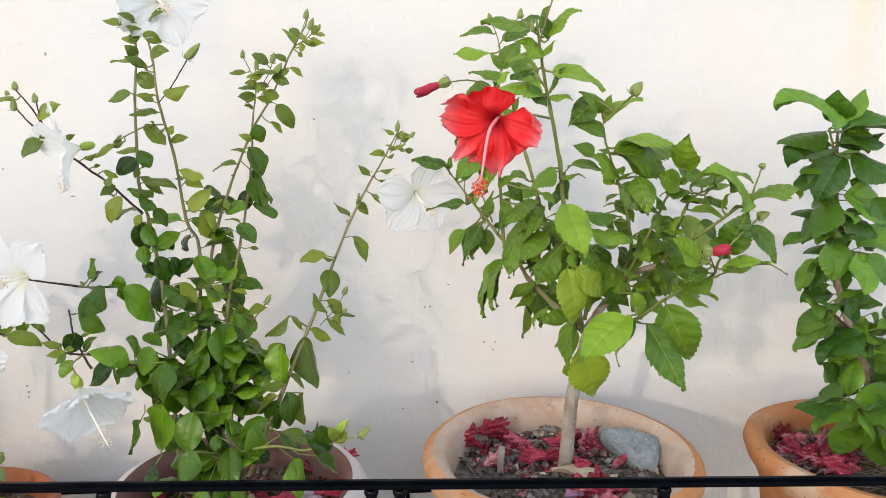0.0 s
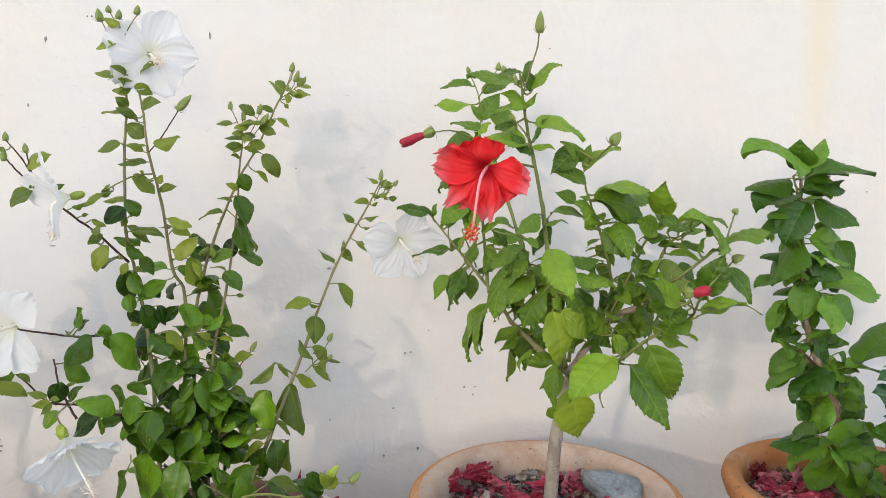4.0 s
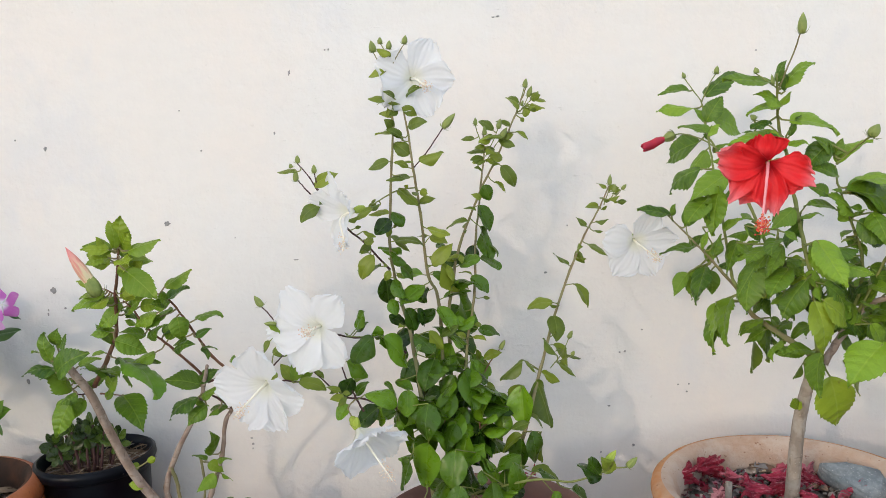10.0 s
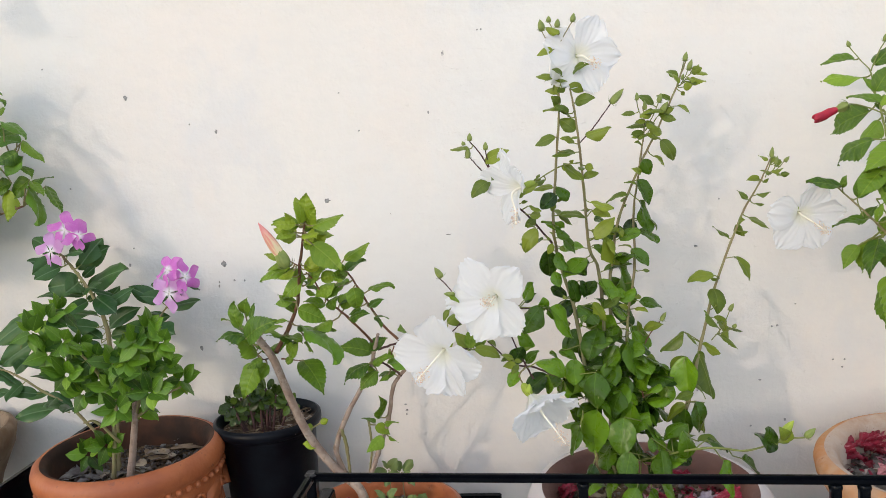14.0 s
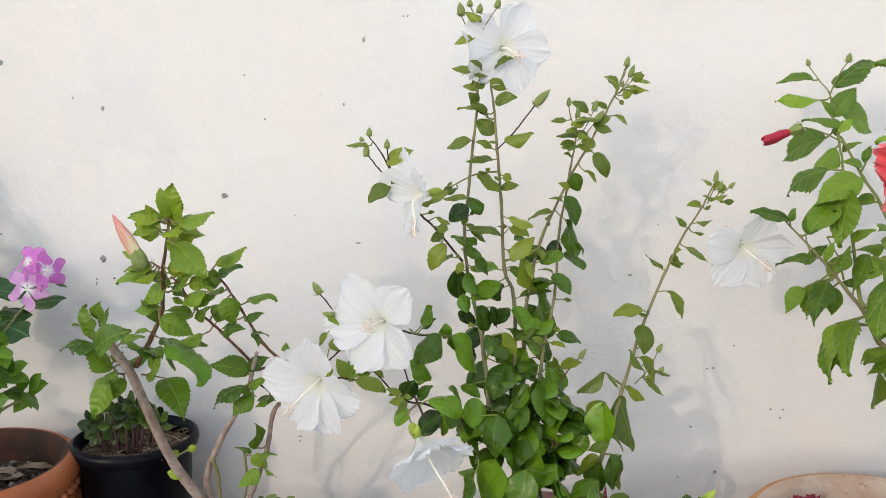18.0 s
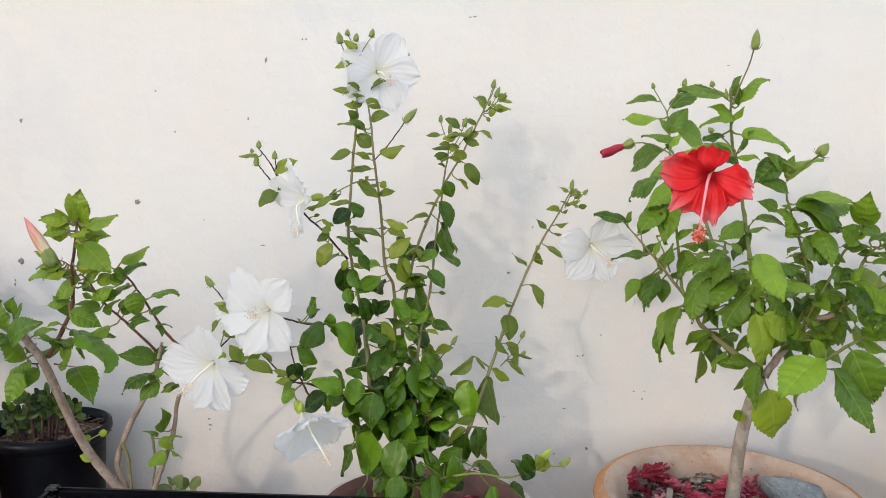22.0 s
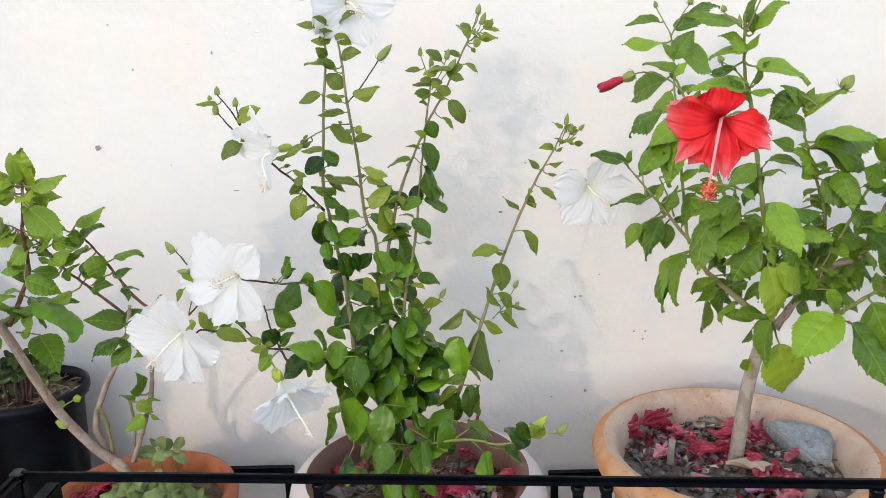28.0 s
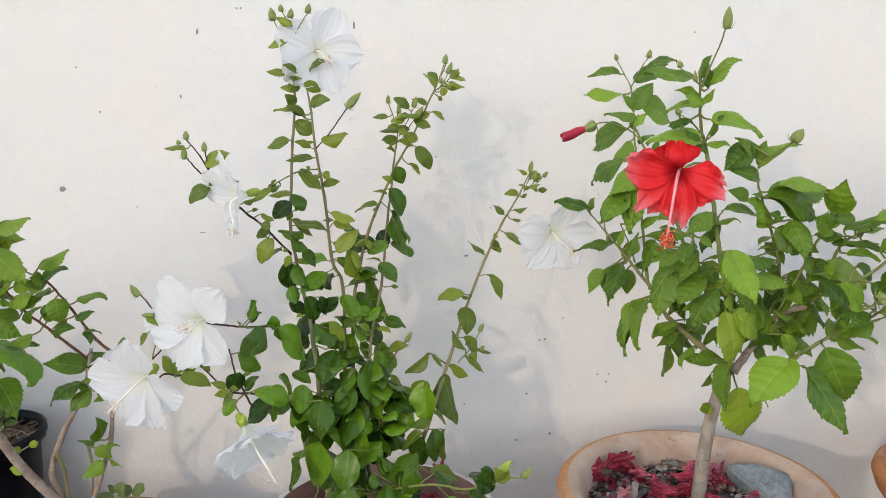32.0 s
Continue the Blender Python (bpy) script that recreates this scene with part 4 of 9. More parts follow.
        v, f = tube(line, [0.0020 - 0.0010 * i / (n - 1) for i in range(n)], 7)
        hang(new("staminal_column", data_of("staminal_column", v, f, column)), root, Matrix.Identity(4))
        verts, faces = [], []
        for i in range(brush[1]):
            s = brush[0] + (0.98 - brush[0]) * rnd.random()
            p = line[min(n - 1, int(s * (n - 1)))].lerp(line[min(n - 1, int(s * (n - 1)) + 1)], rnd.random())
            o = Vector([rnd.gauss(0, 1) for _ in range(3)]).normalized()
            e = p + o * rnd.uniform(0.004, 0.009) * (radius / 0.06)
            b = rnd.uniform(0.0008, 0.0012) * brush[2]
            k = len(verts)
            verts += [e + Vector(w) * b for w in ((1, 0, 0), (-1, 0, 0), (0, 1, 0), (0, -1, 0), (0, 0, 1), (0, 0, -1))]
            faces += [tuple(k + x for x in w) for w in ((0, 2, 4), (2, 1, 4), (1, 3, 4), (3, 0, 4), (2, 0, 5), (1, 2, 5), (3, 1, 5), (0, 3, 5))]
            if i % 2 == 0:
                k = len(verts)
                g = o.orthogonal() * 0.0003
                verts += [p + g, p - g, e]
                faces.append((k, k + 1, k + 2))
        hang(tagged(new("anther_tuft", data_of("anther_tuft", verts, faces, anther)), "", "", "", "stuff"), root, Matrix.Identity(4))
        return root

    def fill(self, kind, count, low, high, size, seed, x0=-9.0, x1=9.0, hang_down=0.0):
        """More leaves on the stems between two heights."""
        rnd = random.Random(seed)
        spots = [q for q in self.nodes if low < q.z < high and x0 < q.x < x1]
        for _ in range(count):
            q = rnd.choice(spots)
            a = rnd.uniform(0, 6.283)
            way = Vector((math.cos(a), math.sin(a) * 0.8 - 0.25, rnd.uniform(-0.55, 0.5) - hang_down)).normalized()
            b = q + way * rnd.uniform(0.006, 0.018)
            e = b + way * size * rnd.uniform(0.7, 1.2)
            if e.y < WALL_Y - 0.01:
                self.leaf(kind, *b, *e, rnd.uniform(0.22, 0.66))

    def vinca(self, centre, face, radius, petal, spin=0.0, seed=0):
        """A flat five-petalled flower with a pale eye."""
        rnd = random.Random(seed)
        q = Vector(face).normalized().to_track_quat("Z", "Y").to_matrix().to_4x4() @ Matrix.Rotation(spin, 4, "Z")
        m = Matrix.Translation(Vector(centre)) @ q @ Matrix.Scale(radius, 4)
        root = piece("flower_base", data_of("flower_base", *lathe([(0.05, -0.9), (0.07, -0.3), (0.09, 0.0), (0.05, 0.03), (0.005, 0.03)], 8), M["column_white"]), self.thing, m, "pale flower tube")
        for k in range(5):
            verts, faces = [], []
            tilt, a = rnd.uniform(0.0, 0.35), 6.2832 * k / 5 + rnd.uniform(-0.08, 0.08)
            for i in range(13):
                s = i / 12
                half = 0.04 + 0.34 * (math.sin(1.5708 * min(1, s / 0.72)) ** 2.0 if s < 0.72 else 1 - 0.5 * ((s - 0.72) / 0.28) ** 2)
                for j in range(11):
                    u = j / 5 - 1
                    # broad and lopsided, overlapping the next petal
                    x, y = 0.06 + s * (1 - 0.20 * u * u + 0.16 * u), (u + 0.16 * s) * half
                    z = 0.05 + 0.10 * u * s - tilt * s * s + 0.06 * u * u * s + 0.03 * math.sin(4 * u + 2 * k + 3 * s) * s
                    verts.append((x * math.cos(a) - y * math.sin(a), x * math.sin(a) + y * math.cos(a), z))
            for i in range(12):
                for j in range(10):
                    q0 = i * 11 + j
                    faces.append((q0, q0 + 1, q0 + 12, q0 + 11))
            hang(new("petal", data_of("petal", verts, faces, petal)), root, m)
        return root

    def rosette(self, kind, x, y, z, size, n, seed):
        """A leafy shoot tip: n leaves round a centre, the inner ones smaller."""
        rnd = random.Random(seed)
        for i in range(n):
            a = 2.4 * i + rnd.uniform(-0.3, 0.3)
            k = 0.45 + 0.55 * min(1, (i + 1) / (n * 0.6))
            way = Vector((math.cos(a), -0.25 + rnd.uniform(-0.3, 0.3), math.sin(a) * 0.9 + (0.25 if i < n / 2 else 0.0))).normalized()
            b = Vector((x, y, z)) + way * 0.004
            e = b + way * size * k * rnd.uniform(0.85, 1.15)
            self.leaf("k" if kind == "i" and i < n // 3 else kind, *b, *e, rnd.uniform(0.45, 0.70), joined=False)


# ---- what lies in the pots ----
def crumple(size, seed):
    """A wilted bloom: a corolla rolled and gathered into lengthwise folds, torn at its open end and fallen flat."""
    rnd = random.Random(seed)
    ph = [rnd.uniform(0, 6.28) for _ in range(5)]
    size *= 0.64
    flat, flare, bend = rnd.uniform(0.7, 1.15), rnd.uniform(0.26, 0.42), rnd.uniform(-0.9, 0.9)
    verts, faces, n, m = [], [], 44, 12
    for j in range(m + 1):
        s = j / m
        for i in range(n):
            a = 6.2832 * i / n
            pleat = 1 + 0.34 * s ** 0.6 * math.sin(7 * a + ph[0] + 2.5 * s) + 0.20 * s * math.sin(13 * a + ph[1] - 3 * s)
            lump = 1 + 0.8 * noise.noise(Vector((2.2 * math.cos(a), 2.2 * math.sin(a), 3.1 * s + seed)))
            r = size * (0.05 + flare * s ** 0.75) * pleat * lump
            torn = 1 + (0.17 * math.sin(3 * a + ph[2]) + 0.07 * math.sin(11 * a + ph[3])) * s ** 4
            y = size * (1.15 * s * torn - 0.55)
            x = r * math.cos(a) + bend * size * s * s * 0.5
            z = r * math.sin(a) * flat + size * 0.10 * noise.noise(Vector((x * 90, y * 90, seed)))
            verts.append(Vector((x, y, z)))
    low = min(v.z for v in verts)
    for v in verts:
        v.z -= low
        if v.z < size * 0.10:
            v.z *= 0.4
    for j in range(m):
        for i in range(n):
            a, b = j * n + i, j * n + (i + 1) % n
            faces.append((a, b, b + n, a + n))
    return verts, faces


def wilted(x, y, z, size, mat, seed):
    label = "fallen wilted red hibiscus bloom on the soil" if mat == "wilted" else "faded pale lilac fallen bloom on the soil"
    ob = piece("fallen_bloom", data_of("fallen_bloom", *crumple(size, seed), M[mat]), None, pose(x, y, z - 0.003, 0, 0, seed * 37 % 360))
    return tagged(ob, label, "fallen flower", "fallen blooms in the pots")


def dry_leaf(x, y, z, size, mat, seed, turn=None):
    rnd = random.Random(seed)
    verts, faces, n = [], [], 10
    bend = rnd.uniform(0.3, 0.9)
    for i in range(n + 1):
        s = i / n
        w = 0.28 * math.sin(math.pi * min(0.97, max(0.03, s)) ** 0.9) * size
        for k in (-1, -0.5, 0, 0.5, 1):
            verts.append(Vector((k * w, (s - 0.5) * size, 0.006 + size * (0.20 * k * k * bend + 0.10 * math.sin(3 * s + seed) + 0.07 * noise.noise(Vector((k, s * 4, seed))) * 2))))
    for i in range(n):
        for j in range(4):
            a = i * 5 + j
            faces.append((a, a + 1, a + 6, a + 5))
    if turn is not None:
        for v in verts:
            v.z *= 0.45
            v.x *= 0.8
    low = min(v.z for v in verts)
    for v in verts:
        v.z -= low
    ob = piece("dry_leaf", data_of("dry_leaf", verts, faces, M[mat]), None, pose(x, y, z + 0.001, rnd.uniform(-12, 12), rnd.uniform(-12, 12), rnd.uniform(0, 360) if turn is None else turn))
    return tagged(ob, "curled dry leaf lying on the soil", "dry leaf", "dry leaves in the pots")


def rock(x, y, z):
    """A flat, wedge-shaped stone."""
    plan = [(-0.052, 0.016), (-0.010, 0.027), (0.038, 0.025), (0.046, 0.006), (0.044, -0.036), (0.020, -0.044), (-0.048, 0.004)]
    bm = bmesh.new()
    low = [bm.verts.new((u * 1.02, v * 1.05, -0.012)) for u, v in plan]
    top = [bm.verts.new((u * 0.94, v * 0.90, 0.017 + 0.003 * math.sin(9 * i))) for i, (u, v) in enumerate(plan)]
    n = len(plan)
    bm.faces.new(top[::-1])
    bm.faces.new(low)
    for i in range(n):
        bm.faces.new((low[i], top[i], top[(i + 1) % n], low[(i + 1) % n]))
    bmesh.ops.recalc_face_normals(bm, faces=bm.faces[:])
    bmesh.ops.bevel(bm, geom=bm.edges[:], offset=0.0018, segments=2, affect="EDGES")
    bmesh.ops.triangulate(bm, faces=bm.faces[:])
    bmesh.ops.subdivide_edges(bm, edges=bm.edges[:], cuts=2, use_grid_fill=True)
    for v in bm.verts:
        v.co += v.co.normalized() * (0.0022 * noise.noise(v.co * 60) + 0.0008 * noise.noise(v.co * 240))
    me = bpy.data.meshes.new("rock")
    bm.to_mesh(me)
    bm.free()
    me.materials.append(M["stone"])
    me.polygons.foreach_set("use_smooth", [True] * len(me.polygons))
    ob = piece("rock", me, None, pose(x + 0.004, y - 0.006, z + 0.018, 26, 5, -24))
    tagged(ob, "flat grey stone leaning against the pot rim", "stone")


def stick(x, y, z):
    v, f = tube([(x, y, z - 0.02), (x + 0.001, y, z + 0.02), (x + 0.003, y + 0.002, z + 0.043)], [0.0058, 0.0052, 0.0050], 9)
    tagged(piece("stick", data_of("stick", v, f, M["bark"]), None), "short cut stick standing in the soil", "stick")


def clods(name, label, x, y, z, r, count, size, mat, seed):
    """Small lumps of soil strewn over a bed."""
    rnd = random.Random(seed)
    verts, faces = [], []
    for _ in range(count):
        a, d, s = rnd.uniform(0, 6.283), r * math.sqrt(rnd.random()), size * rnd.uniform(0.4, 1.3)
        c = Vector((x + d * math.cos(a), y + d * math.sin(a), z + s * 0.25))
        k = len(verts)
        for w in ((1, 0, 0), (-1, 0, 0), (0, 1, 0), (0, -1, 0), (0, 0, 1), (0, 0, -1), (0.6, 0.6, 0.5), (-0.6, 0.5, 0.55), (0.5, -0.6, 0.5), (-0.5, -0.6, 0.5)):
            verts.append(c + Vector(w) * s * rnd.uniform(0.6, 1.0))
        for t in ((4, 6, 7), (4, 8, 6), (4, 9, 8), (4, 7, 9), (0, 6, 8), (2, 7, 6), (1, 9, 7), (3, 8, 9), (0, 2, 6), (2, 1, 7), (1, 3, 9), (3, 0, 8), (0, 5, 2), (2, 5, 1), (1, 5, 3), (3, 5, 0)):
            faces.append(tuple(k + q for q in t))
    ob = piece(name, data_of(name, verts, faces, mat, False), None)
    tagged(ob, label, "soil", "", "stuff")


def straw(label, x, y, z, r, count, mat, seed):
    """Fine dry fibres strewn over a bed."""
    rnd = random.Random(seed)
    verts, faces = [], []
    for _ in range(count):
        a, d, w, l = rnd.uniform(0, 6.283), r * math.sqrt(rnd.random()), rnd.uniform(0, 3.14), rnd.uniform(0.008, 0.024)
        c = Vector((x + d * math.cos(a), y + d * math.sin(a), z + rnd.uniform(0.002, 0.009)))
        o = Vector((math.cos(w), math.sin(w), rnd.uniform(-0.25, 0.25))) * l
        v, f = tube([c - o, c + Vector((0, 0, 0.004 * rnd.random())), c + o], [0.0007, 0.0009, 0.0004], 4)
        faces += [tuple(q + len(verts) for q in t) for t in f]
        verts += v
    tagged(piece("straw", data_of("straw", verts, faces, mat), None), label, "straw", "", "stuff")


def scraps(label, x, y, z, rx, ry, count, seed):
    """Torn, curled shreds of wilted petals and papery bracts."""
    rnd = random.Random(seed)
    verts, faces = [], []
    for _ in range(count):
        k, a = rnd.random() ** 0.6, rnd.uniform(0, 6.283)
        long, wide = rnd.uniform(0.006, 0.017), rnd.uniform(0.0018, 0.005)
        turn = Matrix.Rotation(rnd.uniform(0, 6.283), 3, "Z") @ Matrix.Rotation(rnd.uniform(-0.7, 0.7), 3, "Y") @ Matrix.Rotation(rnd.uniform(-0.6, 0.6), 3, "X")
        at = Vector((x + rx * k * math.cos(a), y + ry * k * math.sin(a), z + rnd.uniform(0.002, 0.016) * (1.1 - k)))
        curl, twist, o = rnd.uniform(-1.6, 1.6), rnd.uniform(-1.5, 1.5), len(verts)
        for i in range(5):
            e = i / 4 - 0.5
            w = wide * (1.05 - 1.6 * e * e + rnd.uniform(-0.25, 0.25))
            for u in (-1, 0, 1):
                q = Vector((u * w * math.cos(twist * e), long * e, u * w * math.sin(twist * e) + curl * long * e * e + 0.5 * w * u * u))
                verts.append(turn @ q + at)
            if i:
                b = o + 3 * (i - 1)
                faces += [(b, b + 1, b + 4, b + 3), (b + 1, b + 2, b + 5, b + 4)]
    tagged(piece("petal_scraps", data_of("petal_scraps", verts, faces, M["scrap"]), None), label, "petal litter", "", "stuff")


clods("soil_crumbs", "grey soil crumbs in the large terracotta pot", 0.255, 1.057, 0.471, 0.150, 420, 0.0078, M["clod"], 1)
clods("soil_crumbs", "dark soil crumbs in the cream pot", -0.212, 1.03, 0.446, 0.137, 260, 0.006, M["clod"], 2)
clods("soil_crumbs", "dark soil crumbs in the decorated pot", -1.094, 1.12, 0.498, 0.124, 300, 0.006, M["clod"], 3)
clods("soil_crumbs", "soil crumbs in the small pot", -0.65, 1.11, 0.393, 0.114, 160, 0.005, M["clod"], 4)
scraps("torn crimson petal scraps on the soil of the terracotta pot", 0.215, 1.13, 0.473, 0.10, 0.075, 230, 21)
scraps("crimson petal scraps behind the trunk in the terracotta pot", 0.325, 1.165, 0.473, 0.045, 0.05, 60, 22)
scraps("petal scraps near the front rim of the terracotta pot", 0.285, 0.975, 0.473, 0.055, 0.022, 60, 23)
scraps("crimson petal scraps in the wide terracotta pot", 0.663, 1.085, 0.473, 0.060, 0.075, 150, 24)
scraps("petal scraps on the soil of the cream pot", -0.13, 1.07, 0.448, 0.085, 0.09, 130, 25)
scraps("petal scraps on the soil of the small pot", -0.755, 1.13, 0.395, 0.035, 0.04, 50, 26)
straw("dry brown grass clippings in the wide pot", 0.735, 1.04, 0.471, 0.142, 700, M["litter"], 5)
straw("thin dry roots on the soil of the terracotta pot", 0.255, 1.057, 0.472, 0.142, 90, M["litter"], 6)
straw("dry fibres in the nursery pot", -0.872, 1.243, 0.532, 0.082, 160, M["litter"], 7)
straw("dry fibres in the cream pot", -0.212, 1.03, 0.447, 0.13, 130, M["litter"], 9)
straw("dry fibres in the decorated pot", -1.094, 1.12, 0.499, 0.12, 120, M["grey_litter"], 10)


def pot_relief():
    """The pressed band of leaves and strokes round the decorated pot."""
    owner = [o for o in scene.objects if o.name == "decorated_terracotta_pot"][0]
    lv, lf = [], []
    for i in range(9):
        e = i / 8
        w = 0.0115 * math.sin(math.pi * min(0.98, max(0.02, e)) ** 0.8)
        for k in (-1.0, -0.5, 0.0, 0.5, 1.0):
            lv.append((k * w + 0.006 * math.sin(3 * e), -0.0085 * (1 - k * k) ** 0.5 * (0.35 if k == 0 else 1.0), (e - 0.5) * 0.042))
    for i in range(8):
        for k in range(4):
            lf.append((i * 5 + k, i * 5 + k + 1, i * 5 + k + 6, i * 5 + k + 5))
    leaf = data_of("relief_leaf", lv, lf, M["terracotta_orange"])
    tick = box_data("relief_stroke", (0.0042, 0.007, 0.030), M["terracotta_orange"], 0.0018)
    bead = data_of("relief_bead", *lathe([(0.0005, -0.0048), (0.0036, -0.0035), (0.0048, 0), (0.0036, 0.0035), (0.0005, 0.0048)], 8), M["terracotta_orange"])
    curl = data_of("relief_curl", *tube([(0.009 * (1 - 0.07 * i) * math.cos(0.55 * i), -0.003, 0.009 * (1 - 0.07 * i) * math.sin(0.55 * i)) for i in range(13)], [0.0026] * 13, 6), M["terracotta_orange"])
    for i in range(52):
        a = 6.2832 * i / 52
        for me, r, z, tilt in ((leaf, 0.1495, 0.473, 58), (curl, 0.1500, 0.470, 0), (tick, 0.1435, 0.433, 18), (bead, 0.1530, 0.500, 0)):
            if (me is leaf and i % 4) or (me is curl and i % 4 != 2):
                continue
            piece(me.name.split(".")[0], me, owner, pose(-1.094 + r * math.sin(a), 1.12 - r * math.cos(a), z, 0, 0, math.degrees(a)) @ pose(0, 0, 0, -8, tilt, 0) @ Matrix.Diagonal((1.25, 1.5, 1.25, 1)))


pot_relief()

white = Plant("white_hibiscus", "tall white-flowered hibiscus with small dark leaves in a cream pot", "hibiscus", (-0.212, 1.0, 0.452), M["twig_light"])
white.stem(0.00306, 0.00111, (-0.285, 1.01, 0.526), (-0.304, 1.064, 0.749), (-0.327, 1.109, 0.845), (-0.332, 1.086, 0.918), (-0.32, 1.06, 1.035), (-0.316, 1.065, 1.091), (-0.316, 1.047, 1.185))
white.stem(0.00289, 0.00111, (-0.264, 1, 0.53), (-0.263, 1.11, 0.797), (-0.278, 1.109, 0.86), (-0.284, 1.088, 0.957), (-0.29, 1.055, 1.025), (-0.295, 1.06, 1.082), (-0.303, 1.06, 1.126))
white.stem(0.00289, 0.00101, (-0.249, 1.02, 0.519), (-0.25, 1.102, 0.771), (-0.241, 1.123, 0.838), (-0.227, 1.156, 0.895), (-0.189, 1.158, 0.982), (-0.164, 1.172, 1.025), (-0.13, 1.17, 1.094), (-0.114, 1.191, 1.125), (-0.108, 1.193, 1.14))
white.stem(0.00255, 0.00093, (-0.232, 1.03, 0.513), (-0.227, 1.092, 0.72), (-0.209, 1.12, 0.819), (-0.199, 1.178, 0.909), (-0.188, 1.159, 0.991), (-0.181, 1.158, 1.043), (-0.181, 1.163, 1.074))
white.stem(0.00306, 0.00101, (-0.195, 1.03, 0.511), (-0.147, 1.039, 0.627), (-0.113, 1.102, 0.701), (-0.084, 1.143, 0.771), (-0.052, 1.158, 0.848), (-0.024, 1.18, 0.899), (0, 1.18, 0.939), (0.02, 1.19, 0.976))
white.stem(0.00255, 0.00170, (-0.239, 1.032, 0.618), (-0.196, 1.054, 0.642), (-0.156, 1.048, 0.67))
white.stem(0.00186, 0.00085, (-0.336, 1.104, 0.872), (-0.366, 1.079, 0.914), (-0.393, 1.056, 0.945), (-0.413, 1.024, 0.979), (-0.432, 1.016, 1.018), (-0.449, 1.016, 1.041), mat=M["twig_dark"])
white.stem(0.00119, 0.00085, (-0.414, 1.027, 0.973), (-0.437, 1.017, 1.001), (-0.451, 1.016, 1.019), mat=M["twig_dark"])
white.stem(0.00101, 0.00085, (-0.42, 1.02, 0.988), (-0.423, 1.016, 1.006), (-0.426, 1.016, 1.026), mat=M["twig_dark"])
white.stem(0.00170, 0.00093, (-0.316, 1.064, 0.75), (-0.347, 1.057, 0.777), (-0.388, 1.031, 0.786), (-0.406, 0.996, 0.799), (-0.429, 0.944, 0.819), (-0.457, 0.94, 0.822), (-0.474, 0.934, 0.828), mat=M["twig_dark"])
white.stem(0.00101, 0.00085, (-0.472, 0.934, 0.826), (-0.49, 0.944, 0.846), (-0.501, 0.952, 0.855), mat=M["twig_dark"])
white.stem(0.00186, 0.00085, (-0.318, 1.026, 0.676), (-0.346, 0.998, 0.691), (-0.375, 0.985, 0.708), (-0.402, 0.963, 0.72), (-0.425, 0.968, 0.741), (-0.442, 0.966, 0.76), mat=M["twig_dark"])
white.stem(0.00170, 0.00101, (-0.375, 0.973, 0.694), (-0.385, 0.975, 0.714), (-0.396, 0.982, 0.736), (-0.409, 1.006, 0.763), mat=M["twig_dark"])
white.stem(0.00153, 0.00111, (-0.44, 0.967, 0.743), (-0.461, 0.956, 0.746), (-0.477, 0.949, 0.751), (-0.488, 0.948, 0.744), mat=M["twig_dark"])
white.stem(0.00111, 0.00085, (-0.489, 0.944, 0.773), (-0.473, 0.938, 0.789), (-0.46, 0.937, 0.806), mat=M["twig_dark"])
white.stem(0.00136, 0.00119, (-0.385, 0.975, 0.712), (-0.395, 0.965, 0.702), (-0.386, 0.963, 0.682), mat=M["twig_light"])
white.stem(0.00136, 0.00085, (-0.211, 1.009, 0.608), (-0.212, 1.077, 0.674), (-0.195, 1.107, 0.709), (-0.174, 1.107, 0.737), mat=M["twig_red"])
white.stem(0.00186, 0.00101, (-0.226, 0.98, 0.563), (-0.148, 0.92, 0.605), (-0.099, 0.89, 0.613), (-0.061, 0.87, 0.635), (-0.035, 0.866, 0.639), mat=M["twig_green"])
white.stem(0.00093, 0.00085, (-0.29, 1.056, 1.024), (-0.27, 1.047, 1.045), (-0.244, 1.031, 1.079), mat=M["twig_dark"])
white.stem(0.00111, 0.00093, (-0.289, 1.072, 0.996), (-0.318, 1.077, 0.992), (-0.357, 1.075, 0.972), mat=M["twig_green"])
white.stem(0.00085, 0.00068, (-0.318, 1.047, 1.186), (-0.327, 1.048, 1.174), (-0.336, 1.047, 1.19))
white.stem(0.00085, 0.00068, (-0.316, 1.047, 1.178), (-0.32, 1.047, 1.191), (-0.325, 1.047, 1.201))
white.stem(0.00085, 0.00068, (-0.312, 1.049, 1.169), (-0.299, 1.047, 1.189), (-0.292, 1.048, 1.199))
white.stem(0.00085, 0.00068, (-0.127, 1.173, 1.098), (-0.117, 1.189, 1.121), (-0.11, 1.193, 1.14), mat=M["twig_green"])
white.stem(0.00085, 0.00068, (-0.115, 1.183, 1.107), (-0.103, 1.19, 1.118), (-0.094, 1.191, 1.124), mat=M["twig_green"])
white.stem(0.00085, 0.00068, (-0.12, 1.179, 1.102), (-0.11, 1.188, 1.116), (-0.104, 1.192, 1.127), mat=M["twig_green"])
white.stem(0.00085, 0.00068, (-0.181, 1.159, 1.048), (-0.189, 1.157, 1.07), (-0.193, 1.142, 1.083), mat=M["twig_green"])
white.stem(0.00085, 0.00068, (-0.179, 1.158, 1.035), (-0.165, 1.165, 1.059), (-0.157, 1.164, 1.077), mat=M["twig_green"])
white.stem(0.00085, 0.00068, (-0.178, 1.161, 1.026), (-0.163, 1.165, 1.05), (-0.154, 1.165, 1.061), mat=M["twig_green"])
white.stem(0.00085, 0.00068, (0.01, 1.184, 0.947), (0.018, 1.189, 0.965), (0.021, 1.19, 0.978), mat=M["twig_green"])
